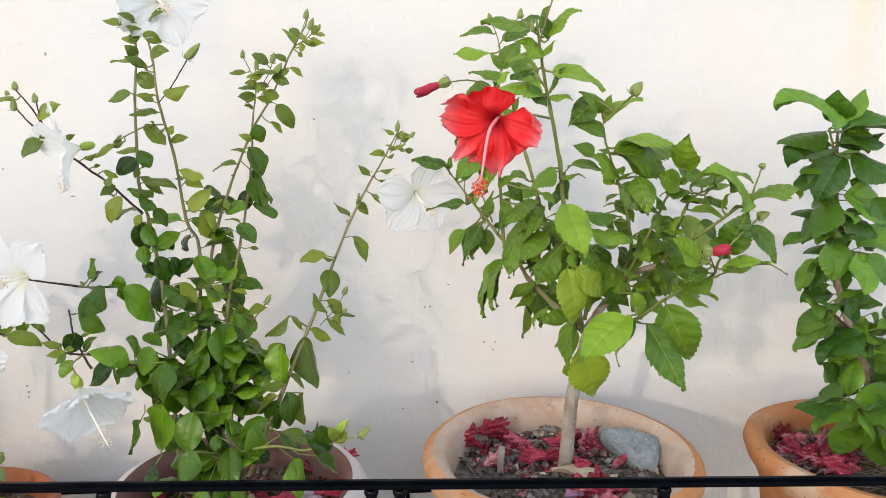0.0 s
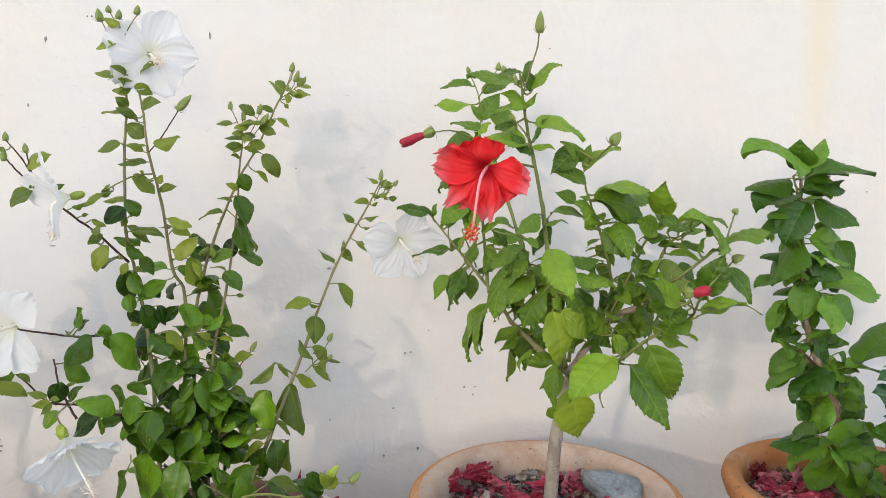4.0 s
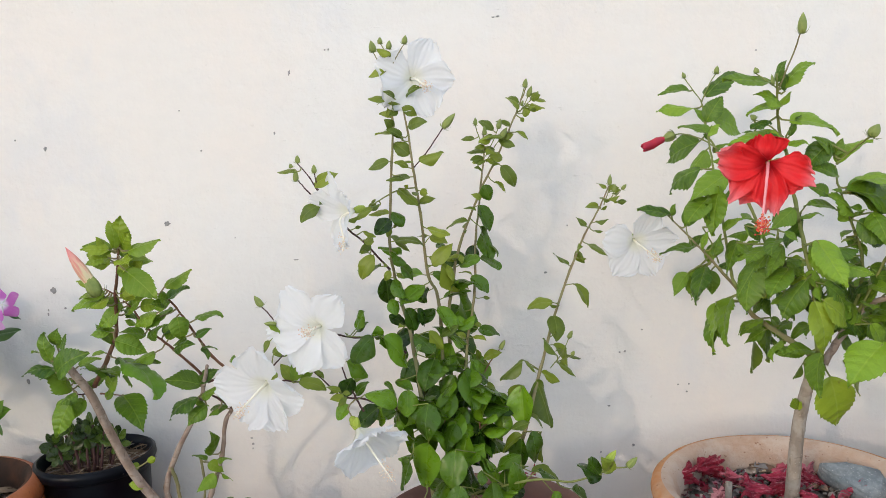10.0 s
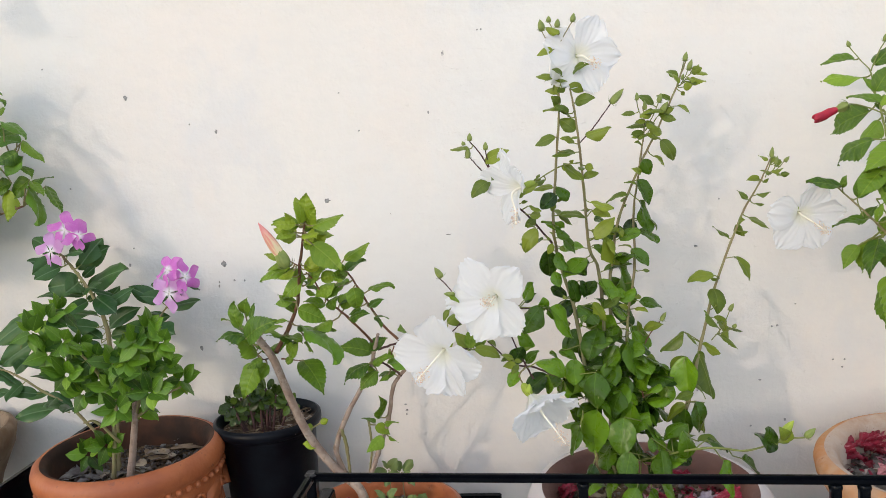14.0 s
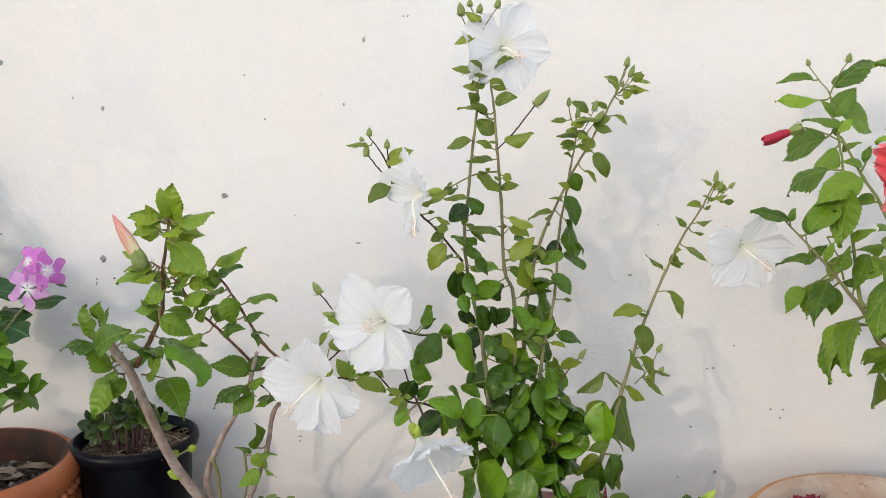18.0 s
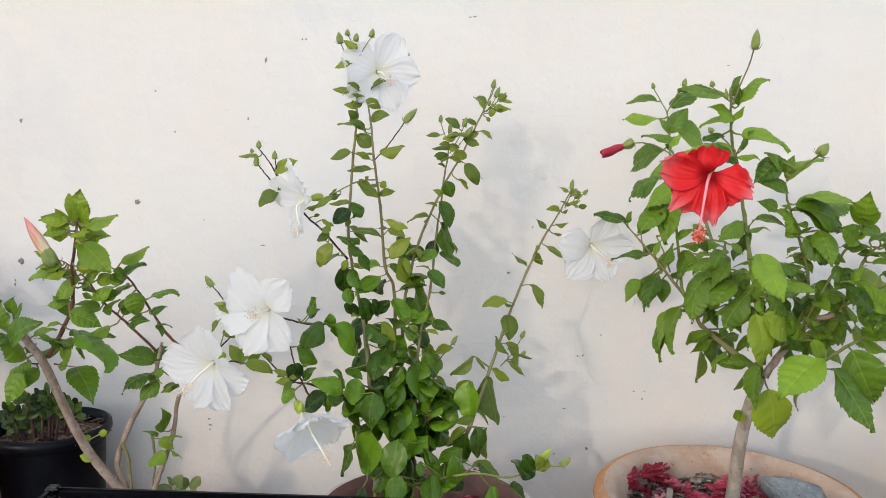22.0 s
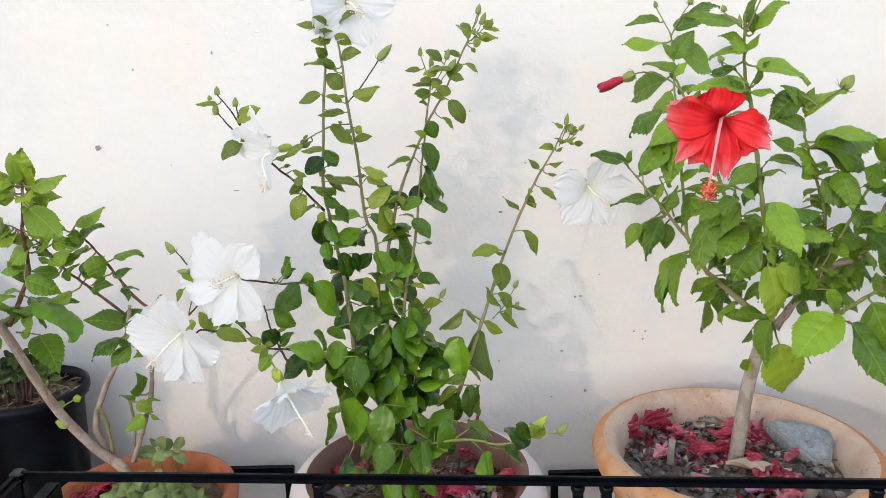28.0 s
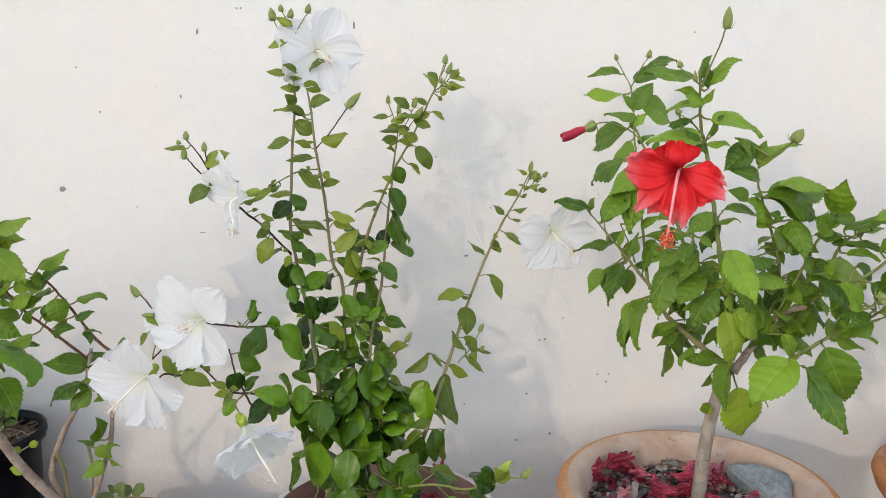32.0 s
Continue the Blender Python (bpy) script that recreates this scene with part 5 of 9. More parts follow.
white.stem(0.00085, 0.00068, (0.015, 1.185, 0.95), (0.025, 1.188, 0.96), (0.028, 1.189, 0.969), mat=M["twig_green"])
white.stem(0.00085, 0.00068, (0.018, 1.186, 0.951), (0.033, 1.188, 0.962), (0.041, 1.189, 0.971), mat=M["twig_green"])
white.stem(0.00085, 0.00068, (-0.097, 1.103, 0.704), (-0.077, 1.113, 0.723), (-0.062, 1.131, 0.743), mat=M["twig_green"])
white.stem(0.00085, 0.00068, (-0.09, 1.105, 0.712), (-0.072, 1.109, 0.716), (-0.062, 1.113, 0.72), mat=M["twig_green"])
white.leaf("o", -0.311, 1.035, 1.183, -0.33, 1.041, 1.192, 0.5)
white.leaf("o", -0.322, 1.042, 1.161, -0.343, 1.047, 1.155, 0.45)
white.leaf("o", -0.322, 1.045, 1.122, -0.347, 1.045, 1.125, 0.4)
white.leaf("o", -0.298, 1.064, 1.126, -0.271, 1.051, 1.136, 0.3)
white.leaf("o", -0.307, 1.06, 1.131, -0.317, 1.063, 1.142, 0.3)
white.leaf("o", -0.298, 1.056, 1.116, -0.334, 1.06, 1.117, 0.2)
white.leaf("o", -0.3, 1.048, 1.111, -0.281, 1.055, 1.1, 0.6)
white.leaf("o", -0.293, 1.048, 1.085, -0.266, 1.032, 1.088, 0.5)
white.leaf("o", -0.315, 1.066, 1.083, -0.327, 1.058, 1.096, 0.7)
white.leaf("o", -0.317, 1.066, 1.098, -0.322, 1.069, 1.113, 0.6)
white.leaf("o", -0.304, 1.051, 1.07, -0.324, 1.045, 1.081, 0.5)
white.leaf("o", -0.302, 1.059, 1.065, -0.339, 1.039, 1.073, 0.2)
white.leaf("o", -0.294, 1.057, 1.044, -0.315, 1.064, 1.061, 0.7)
white.leaf("o", -0.28, 1.046, 1.036, -0.245, 1.035, 1.044, 0.42)
white.leaf("o", -0.324, 1.054, 1.037, -0.353, 1.06, 1.026, 0.45)
white.leaf("o", -0.449, 1.009, 1.029, -0.477, 1.018, 1.029, 0.25)
white.leaf("o", -0.429, 1.02, 1.01, -0.392, 1.001, 1.023, 0.4)
white.leaf("o", -0.421, 1.016, 0.982, -0.449, 1.019, 0.958, 0.4)
white.leaf("o", -0.295, 1.067, 1.012, -0.329, 1.06, 1.008, 0.3)
white.leaf("o", -0.314, 1.077, 0.996, -0.287, 1.059, 0.97, 0.35)
white.leaf("o", -0.316, 1.07, 0.993, -0.306, 1.07, 0.986, 0.6)
white.leaf("o", -0.285, 1.081, 0.971, -0.261, 1.079, 0.977, 0.4)
white.leaf("o", -0.353, 1.064, 0.969, -0.38, 1.066, 0.953, 0.35)
white.leaf("o", -0.33, 1.086, 0.96, -0.361, 1.096, 0.957, 0.3)
white.leaf("w", -0.327, 1.068, 0.951, -0.35, 1.06, 0.932, 0.7)
white.leaf("w", -0.325, 1.073, 0.962, -0.311, 1.069, 0.94, 0.7)
white.leaf("o", -0.329, 1.079, 0.937, -0.335, 1.079, 0.925, 0.7)
white.leaf("o", -0.331, 1.091, 0.925, -0.305, 1.098, 0.899, 0.3)
white.leaf("o", -0.323, 1.079, 0.918, -0.284, 1.086, 0.906, 0.3)
white.leaf("w", -0.316, 1.091, 0.896, -0.35, 1.095, 0.905, 0.5)
white.leaf("o", -0.359, 1.072, 0.915, -0.376, 1.064, 0.905, 0.6)
white.leaf("o", -0.37, 1.064, 0.936, -0.351, 1.06, 0.927, 0.3)
white.leaf("o", -0.358, 1.091, 0.897, -0.378, 1.101, 0.861, 0.45)
white.leaf("w", -0.331, 1.076, 0.898, -0.311, 1.08, 0.882, 0.6)
white.leaf("w", -0.318, 1.101, 0.879, -0.303, 1.094, 0.855, 0.6)
white.leaf("o", -0.335, 1.092, 0.872, -0.343, 1.093, 0.857, 0.6)
white.leaf("o", -0.324, 1.092, 0.867, -0.317, 1.091, 0.86, 0.8)
white.leaf("o", -0.276, 1.081, 0.934, -0.243, 1.07, 0.923, 0.3)
white.leaf("o", -0.275, 1.107, 0.92, -0.291, 1.097, 0.92, 0.25)
white.leaf("o", -0.273, 1.105, 0.918, -0.261, 1.098, 0.919, 0.3)
white.leaf("o", -0.271, 1.094, 0.877, -0.239, 1.097, 0.906, 0.5)
white.leaf("o", -0.27, 1.118, 0.863, -0.263, 1.115, 0.858, 0.7)
white.leaf("o", -0.248, 1.116, 0.873, -0.241, 1.101, 0.849, 0.4)
white.leaf("o", -0.243, 1.12, 0.852, -0.257, 1.112, 0.841, 0.6)
white.leaf("w", -0.184, 1.152, 0.991, -0.175, 1.157, 0.967, 0.85)
white.leaf("o", -0.166, 1.172, 0.993, -0.15, 1.177, 0.976, 0.25)
white.leaf("o", -0.19, 1.148, 0.969, -0.205, 1.139, 0.977, 0.5)
white.leaf("o", -0.154, 1.17, 1.019, -0.135, 1.183, 0.985, 0.5)
white.leaf("o", -0.163, 1.157, 1.023, -0.18, 1.16, 1.028, 0.4)
white.leaf("o", -0.163, 1.165, 1.045, -0.206, 1.166, 1.041, 0.25)
white.leaf("o", -0.179, 1.15, 1.049, -0.195, 1.154, 1.048, 0.4)
white.leaf("o", -0.138, 1.169, 1.08, -0.159, 1.168, 1.087, 0.4)
white.leaf("o", -0.125, 1.165, 1.104, -0.142, 1.173, 1.123, 0.3)
white.leaf("o", -0.116, 1.166, 1.106, -0.095, 1.171, 1.103, 0.2)
white.leaf("o", -0.12, 1.171, 1.092, -0.115, 1.172, 1.086, 0.8)
white.leaf("o", -0.132, 1.147, 1.07, -0.114, 1.145, 1.057, 0.25)
white.leaf("o", -0.149, 1.152, 1.063, -0.174, 1.138, 1.063, 0.25)
white.leaf("o", -0.199, 1.142, 0.952, -0.217, 1.14, 0.955, 0.3)
white.leaf("w", -0.193, 1.157, 0.959, -0.179, 1.156, 0.918, 0.6)
white.leaf("o", -0.173, 1.173, 0.946, -0.172, 1.171, 0.932, 0.5)
white.leaf("o", -0.212, 1.148, 0.935, -0.244, 1.147, 0.924, 0.25)
white.leaf("w", -0.193, 1.158, 0.925, -0.181, 1.156, 0.874, 0.42)
white.leaf("o", -0.177, 1.168, 0.894, -0.169, 1.157, 0.875, 0.25)
white.leaf("w", -0.205, 1.177, 0.893, -0.207, 1.174, 0.865, 0.8)
white.leaf("o", -0.198, 1.16, 0.892, -0.187, 1.162, 0.893, 0.3)
white.leaf("o", -0.23, 1.135, 0.885, -0.247, 1.138, 0.875, 0.5)
white.leaf("o", -0.229, 1.135, 0.885, -0.225, 1.129, 0.872, 0.7)
white.leaf("o", -0.257, 1.105, 0.875, -0.229, 1.121, 0.827, 0.4)
white.leaf("o", -0.21, 1.138, 0.851, -0.23, 1.134, 0.855, 0.2)
white.leaf("o", -0.238, 1.129, 0.842, -0.259, 1.128, 0.837, 0.5)
white.leaf("o", -0.234, 1.127, 0.844, -0.218, 1.122, 0.831, 0.3)
white.leaf("w", -0.211, 1.133, 0.85, -0.188, 1.12, 0.825, 0.65)
white.leaf("w", -0.234, 1.117, 0.828, -0.218, 1.134, 0.762, 0.48)
white.leaf("w", -0.264, 1.101, 0.811, -0.246, 1.08, 0.775, 0.6)
white.leaf("o", 0.001, 1.185, 0.944, -0.021, 1.175, 0.944, 0.45)
white.leaf("o", -0.022, 1.169, 0.915, -0.039, 1.164, 0.93, 0.4)
white.leaf("o", -0.005, 1.18, 0.92, 0.015, 1.175, 0.923, 0.25)
white.leaf("o", 0.016, 1.187, 0.95, 0.002, 1.185, 0.957, 0.2)
white.leaf("o", 0.016, 1.188, 0.973, -0.001, 1.182, 0.982, 0.3)
white.leaf("o", 0.017, 1.175, 0.956, 0.032, 1.166, 0.96, 0.35)
white.leaf("o", 0.022, 1.194, 0.967, 0.03, 1.198, 0.978, 0.4)
white.leaf("o", -0.019, 1.184, 0.885, 0.008, 1.164, 0.866, 0.25)
white.leaf("o", -0.04, 1.173, 0.875, -0.026, 1.18, 0.855, 0.55)
white.leaf("o", -0.053, 1.165, 0.854, -0.076, 1.172, 0.873, 0.25)
white.leaf("o", -0.049, 1.151, 0.826, -0.031, 1.14, 0.79, 0.3)
white.leaf("o", -0.086, 1.124, 0.803, -0.124, 1.132, 0.791, 0.35)
white.leaf("o", -0.077, 1.139, 0.793, -0.092, 1.136, 0.798, 0.3)
white.leaf("o", -0.083, 1.143, 0.778, -0.084, 1.122, 0.742, 0.65)
white.leaf("o", -0.086, 1.096, 0.723, -0.106, 1.108, 0.749, 0.25)
white.leaf("o", -0.088, 1.126, 0.735, -0.068, 1.137, 0.707, 0.4)
white.leaf("o", -0.071, 1.114, 0.718, -0.046, 1.12, 0.711, 0.2)
white.leaf("o", -0.086, 1.107, 0.712, -0.061, 1.093, 0.691, 0.25)
white.leaf("o", -0.07, 1.117, 0.722, -0.07, 1.112, 0.694, 0.35)
white.leaf("o", -0.111, 1.105, 0.698, -0.084, 1.11, 0.679, 0.4)
white.leaf("o", -0.138, 1.099, 0.72, -0.173, 1.101, 0.689, 0.3)
white.leaf("o", -0.138, 1.105, 0.719, -0.121, 1.094, 0.699, 0.2)
white.leaf("o", -0.121, 1.088, 0.691, -0.104, 1.077, 0.62, 0.42)
white.leaf("o", -0.143, 1.055, 0.693, -0.163, 1.067, 0.662, 0.7)
white.leaf("w", -0.147, 1.048, 0.696, -0.146, 1.041, 0.641, 0.58)
white.leaf("o", -0.198, 1.095, 0.69, -0.177, 1.084, 0.65, 0.35)
white.leaf("o", -0.199, 1.072, 0.691, -0.19, 1.073, 0.647, 0.55)
white.leaf("w", -0.171, 1.052, 0.657, -0.186, 1.046, 0.618, 0.7)
white.leaf("o", -0.142, 1.027, 0.645, -0.169, 1.014, 0.641, 0.45)
white.leaf("o", -0.141, 1.047, 0.65, -0.12, 1.055, 0.626, 0.15)
white.leaf("o", -0.152, 1.029, 0.627, -0.178, 1.029, 0.601, 0.35)
white.leaf("w", -0.152, 1.028, 0.621, -0.156, 1.031, 0.579, 0.6)
white.leaf("w", -0.137, 1.029, 0.632, -0.136, 1.024, 0.587, 0.6)
white.leaf("o", -0.124, 1.049, 0.623, -0.122, 1.061, 0.571, 0.25)
white.leaf("w", -0.159, 0.979, 0.617, -0.194, 0.968, 0.597, 0.5)
white.leaf("o", -0.193, 0.987, 0.594, -0.15, 0.981, 0.597, 0.25)
white.leaf("w", -0.183, 0.973, 0.598, -0.182, 0.958, 0.574, 0.7)
white.leaf("o", -0.144, 0.99, 0.586, -0.106, 1.003, 0.565, 0.3)
white.leaf("w", -0.344, 1.117, 0.858, -0.343, 1.124, 0.817, 0.75)
white.leaf("w", -0.329, 1.095, 0.858, -0.318, 1.08, 0.831, 0.65)
white.leaf("w", -0.285, 1.098, 0.846, -0.32, 1.078, 0.82, 0.5)
white.leaf("w", -0.334, 1.087, 0.829, -0.329, 1.074, 0.807, 0.7)
white.leaf("w", -0.313, 1.074, 0.816, -0.303, 1.082, 0.781, 0.6)
white.leaf("w", -0.297, 1.089, 0.812, -0.289, 1.09, 0.784, 0.5)
white.leaf("w", -0.273, 1.104, 0.808, -0.29, 1.088, 0.786, 0.6)
white.leaf("w", -0.346, 1.028, 0.785, -0.317, 1.048, 0.735, 0.55)
white.leaf("w", -0.359, 0.999, 0.794, -0.384, 0.991, 0.76, 0.62)
white.leaf("w", -0.354, 1.044, 0.778, -0.355, 1.038, 0.799, 0.8)
white.leaf("w", -0.398, 1.01, 0.757, -0.373, 1.021, 0.73, 0.6)
white.leaf("w", -0.382, 1.015, 0.803, -0.368, 1.002, 0.829, 0.35)
white.leaf("w", -0.382, 1.02, 0.798, -0.365, 1.013, 0.81, 0.5)
white.leaf("w", -0.403, 0.977, 0.716, -0.389, 0.97, 0.743, 0.85)
white.leaf("w", -0.385, 0.979, 0.717, -0.365, 0.973, 0.734, 0.5)
white.leaf("o", -0.402, 0.951, 0.732, -0.419, 0.939, 0.741, 0.4)
white.leaf("o", -0.399, 0.957, 0.722, -0.416, 0.945, 0.722, 0.5)
white.leaf("o", -0.395, 0.951, 0.722, -0.405, 0.942, 0.712, 0.5)
white.leaf("w", -0.395, 0.971, 0.706, -0.41, 0.965, 0.687, 0.6)
white.leaf("w", -0.37, 0.96, 0.722, -0.33, 0.972, 0.7, 0.5)
white.leaf("w", -0.355, 1, 0.691, -0.388, 1.001, 0.663, 0.6)
white.leaf("w", -0.354, 0.995, 0.691, -0.355, 1.002, 0.662, 0.3)
white.leaf("o", -0.454, 0.934, 0.753, -0.422, 0.944, 0.735, 0.45)
white.leaf("o", -0.466, 0.96, 0.747, -0.483, 0.966, 0.768, 0.6)
white.leaf("y", -0.459, 0.968, 0.749, -0.436, 0.968, 0.767, 0.6)
white.leaf("y", -0.463, 0.951, 0.75, -0.456, 0.952, 0.779, 0.5)
white.leaf("o", -0.438, 0.967, 0.758, -0.428, 0.972, 0.744, 0.4)
white.leaf("o", -0.494, 0.975, 0.783, -0.466, 0.957, 0.804, 0.4)
white.leaf("y", -0.483, 0.917, 0.836, -0.47, 0.911, 0.825, 0.4)
white.leaf("o", -0.484, 0.918, 0.814, -0.492, 0.919, 0.799, 0.4)
white.leaf("w", -0.274, 1.051, 0.751, -0.302, 1.065, 0.776, 0.65)
white.leaf("w", -0.269, 1.111, 0.73, -0.293, 1.097, 0.757, 0.6)
white.leaf("w", -0.274, 1.06, 0.742, -0.291, 1.038, 0.699, 0.65)
white.leaf("w", -0.248, 1.089, 0.755, -0.267, 1.098, 0.711, 0.7)
white.leaf("w", -0.245, 1.056, 0.714, -0.269, 1.05, 0.679, 0.75)
white.leaf("w", -0.23, 1.064, 0.721, -0.222, 1.029, 0.67, 0.45)
white.leaf("w", -0.315, 1.012, 0.709, -0.315, 0.989, 0.678, 0.85)
white.leaf("w", -0.285, 0.981, 0.698, -0.287, 0.966, 0.651, 0.64)
white.leaf("w", -0.254, 1.051, 0.693, -0.265, 1.035, 0.655, 0.75)
white.leaf("w", -0.248, 1.016, 0.655, -0.261, 0.996, 0.621, 0.6)
white.leaf("w", -0.235, 1.054, 0.666, -0.242, 1.034, 0.637, 0.6)
white.leaf("w", -0.232, 1.011, 0.639, -0.236, 1.001, 0.598, 0.55)
white.leaf("w", -0.213, 1.037, 0.637, -0.224, 1.021, 0.594, 0.5)
white.leaf("w", -0.287, 0.963, 0.649, -0.294, 0.972, 0.585, 0.66)
white.leaf("w", -0.25, 0.962, 0.636, -0.258, 0.948, 0.587, 0.72)
white.leaf("w", -0.197, 1.05, 0.622, -0.204, 1.024, 0.583, 0.45)
white.leaf("w", -0.213, 1.062, 0.666, -0.225, 1.061, 0.634, 0.5)
white.leaf("w", -0.334, 1.014, 0.681, -0.305, 1.018, 0.647, 0.5)
white.leaf("w", -0.329, 1.008, 0.66, -0.31, 1.019, 0.632, 0.5)
white.leaf("w", -0.313, 0.953, 0.631, -0.324, 0.945, 0.59, 0.38)
white.leaf("w", -0.335, 1.059, 0.709, -0.31, 1.052, 0.696, 0.6)
white.leaf("w", -0.27, 1.085, 0.697, -0.24, 1.063, 0.676, 0.5)
white.leaf("w", -0.304, 1.085, 0.699, -0.281, 1.094, 0.659, 0.6)
white.leaf("w", -0.216, 1.119, 0.729, -0.201, 1.092, 0.691, 0.6)
white.leaf("w", -0.242, 1.158, 0.758, -0.216, 1.135, 0.725, 0.6)
white.leaf("w", -0.321, 1.096, 0.724, -0.305, 1.098, 0.695, 0.6)
white.leaf("w", -0.279, 1.068, 0.677, -0.238, 1.074, 0.646, 0.6)
white.leaf("w", -0.218, 1.095, 0.691, -0.233, 1.073, 0.659, 0.6)
white.leaf("w", -0.256, 1.106, 0.645, -0.217, 1.09, 0.63, 0.6)
white.leaf("w", -0.323, 1.044, 0.627, -0.308, 1.048, 0.598, 0.6)
white.leaf("w", -0.273, 1.05, 0.622, -0.249, 1.025, 0.595, 0.5)
white.leaf("w", -0.215, 1.006, 0.601, -0.193, 0.989, 0.573, 0.5)
white.leaf("w", -0.236, 1.016, 0.59, -0.218, 1.008, 0.549, 0.5)
white.leaf("w", -0.282, 1.022, 0.581, -0.268, 1.027, 0.539, 0.6)
white.leaf("w", -0.305, 1.1, 0.775, -0.337, 1.108, 0.753, 0.6)
white.leaf("w", -0.253, 1.096, 0.764, -0.224, 1.107, 0.746, 0.4)
white.leaf("o", -0.265, 1.079, 0.769, -0.235, 1.087, 0.783, 0.4)
white.leaf("o", -0.227, 1.08, 0.765, -0.241, 1.071, 0.774, 0.5)
white.leaf("o", -0.214, 1.091, 0.763, -0.196, 1.081, 0.758, 0.4)
white.leaf("o", -0.199, 1.11, 0.722, -0.171, 1.1, 0.732, 0.4)
white.leaf("o", -0.208, 1.105, 0.724, -0.211, 1.096, 0.742, 0.5)
white.leaf("w", -0.191, 1.118, 0.71, -0.205, 1.108, 0.687, 0.6)
white.leaf("w", -0.216, 1.097, 0.726, -0.21, 1.086, 0.694, 0.6)
white.leaf("w", -0.318, 1.107, 0.783, -0.341, 1.103, 0.799, 0.6)
white.leaf("w", -0.305, 1.092, 0.755, -0.275, 1.099, 0.765, 0.6)
white.leaf("w", -0.292, 1.102, 0.8, -0.309, 1.098, 0.776, 0.5)
white.leaf("o", -0.281, 1.063, 0.782, -0.262, 1.07, 0.752, 0.5)
white.leaf("o", -0.275, 1.096, 0.765, -0.298, 1.1, 0.746, 0.5)
white.leaf("w", -0.27, 1.114, 0.716, -0.288, 1.105, 0.692, 0.6)
white.leaf("w", -0.244, 1.152, 0.722, -0.232, 1.153, 0.695, 0.6)
white.leaf("w", -0.314, 1.072, 0.66, -0.282, 1.07, 0.632, 0.6)
white.leaf("w", -0.247, 1.071, 0.63, -0.223, 1.053, 0.609, 0.6)
white.leaf("w", -0.218, 1.034, 0.616, -0.199, 1.016, 0.6, 0.5)
white.leaf("w", -0.273, 1.073, 0.639, -0.258, 1.081, 0.6, 0.6)
white.leaf("w", -0.339, 1.122, 0.754, -0.321, 1.109, 0.729, 0.6)
white.leaf("w", -0.303, 1.096, 0.732, -0.322, 1.089, 0.699, 0.6)
white.leaf("w", -0.265, 1.11, 0.653, -0.283, 1.097, 0.622, 0.6)
white.leaf("w", -0.237, 1.118, 0.676, -0.247, 1.102, 0.645, 0.6)
white.leaf("w", -0.307, 1.073, 0.579, -0.286, 1.06, 0.547, 0.6)
white.leaf("w", -0.243, 1.053, 0.556, -0.261, 1.032, 0.532, 0.6)
white.leaf("w", -0.246, 0.938, 0.593, -0.257, 0.916, 0.562, 0.85)
white.leaf("w", -0.203, 0.947, 0.593, -0.201, 0.936, 0.55, 0.7)
white.leaf("w", -0.121, 0.932, 0.581, -0.118, 0.919, 0.535, 0.5)
white.leaf("w", -0.237, 0.948, 0.536, -0.25, 0.951, 0.495, 0.6)
white.leaf("w", -0.218, 0.943, 0.536, -0.213, 0.919, 0.504, 0.5)
white.leaf("w", -0.094, 0.942, 0.579, -0.069, 0.954, 0.549, 0.4)
white.leaf("w", -0.173, 0.943, 0.621, -0.17, 0.947, 0.579, 0.6)
white.leaf("w", -0.139, 0.947, 0.606, -0.116, 0.938, 0.59, 0.35)
white.leaf("w", -0.217, 0.936, 0.615, -0.217, 0.925, 0.599, 0.7)
white.leaf("w", -0.206, 0.943, 0.547, -0.184, 0.944, 0.512, 0.5)
white.leaf("w", -0.297, 0.947, 0.573, -0.304, 0.929, 0.549, 0.4)
white.leaf("w", -0.067, 0.873, 0.627, -0.099, 0.853, 0.649, 0.55)
white.leaf("w", -0.069, 0.87, 0.629, -0.085, 0.86, 0.654, 0.8)
white.leaf("o", -0.06, 0.869, 0.633, -0.052, 0.866, 0.651, 0.7)
white.leaf("o", -0.064, 0.874, 0.63, -0.049, 0.874, 0.641, 0.6)
white.leaf("o", -0.058, 0.863, 0.639, -0.069, 0.856, 0.658, 0.6)
white.bud(-0.335, 1.041, 1.189, -0.338, 1.041, 1.205, 0.00468)
white.bud(-0.325, 1.041, 1.2, -0.325, 1.041, 1.209, 0.00351)
white.bud(-0.314, 1.041, 1.192, -0.312, 1.041, 1.204, 0.0039)
white.bud(-0.292, 1.042, 1.198, -0.289, 1.042, 1.21, 0.0039)
white.bud(-0.244, 1.025, 1.079, -0.226, 1.025, 1.098, 0.00507)
white.bud(-0.11, 1.187, 1.14, -0.107, 1.187, 1.154, 0.0039)
white.bud(-0.105, 1.186, 1.125, -0.099, 1.186, 1.142, 0.0039)
white.bud(-0.094, 1.184, 1.123, -0.089, 1.184, 1.133, 0.00312)
white.bud(-0.193, 1.136, 1.083, -0.193, 1.136, 1.095, 0.00312)
white.bud(-0.157, 1.158, 1.077, -0.153, 1.158, 1.092, 0.0039)
white.bud(-0.154, 1.159, 1.061, -0.143, 1.159, 1.078, 0.00468)
white.bud(-0.178, 1.159, 1.068, -0.179, 1.159, 1.083, 0.00312)
white.bud(0.02, 1.184, 0.978, 0.022, 1.184, 0.995, 0.00351)
white.bud(0.026, 1.183, 0.967, 0.029, 1.183, 0.98, 0.00273)
white.bud(0.04, 1.183, 0.97, 0.047, 1.183, 0.978, 0.00312)
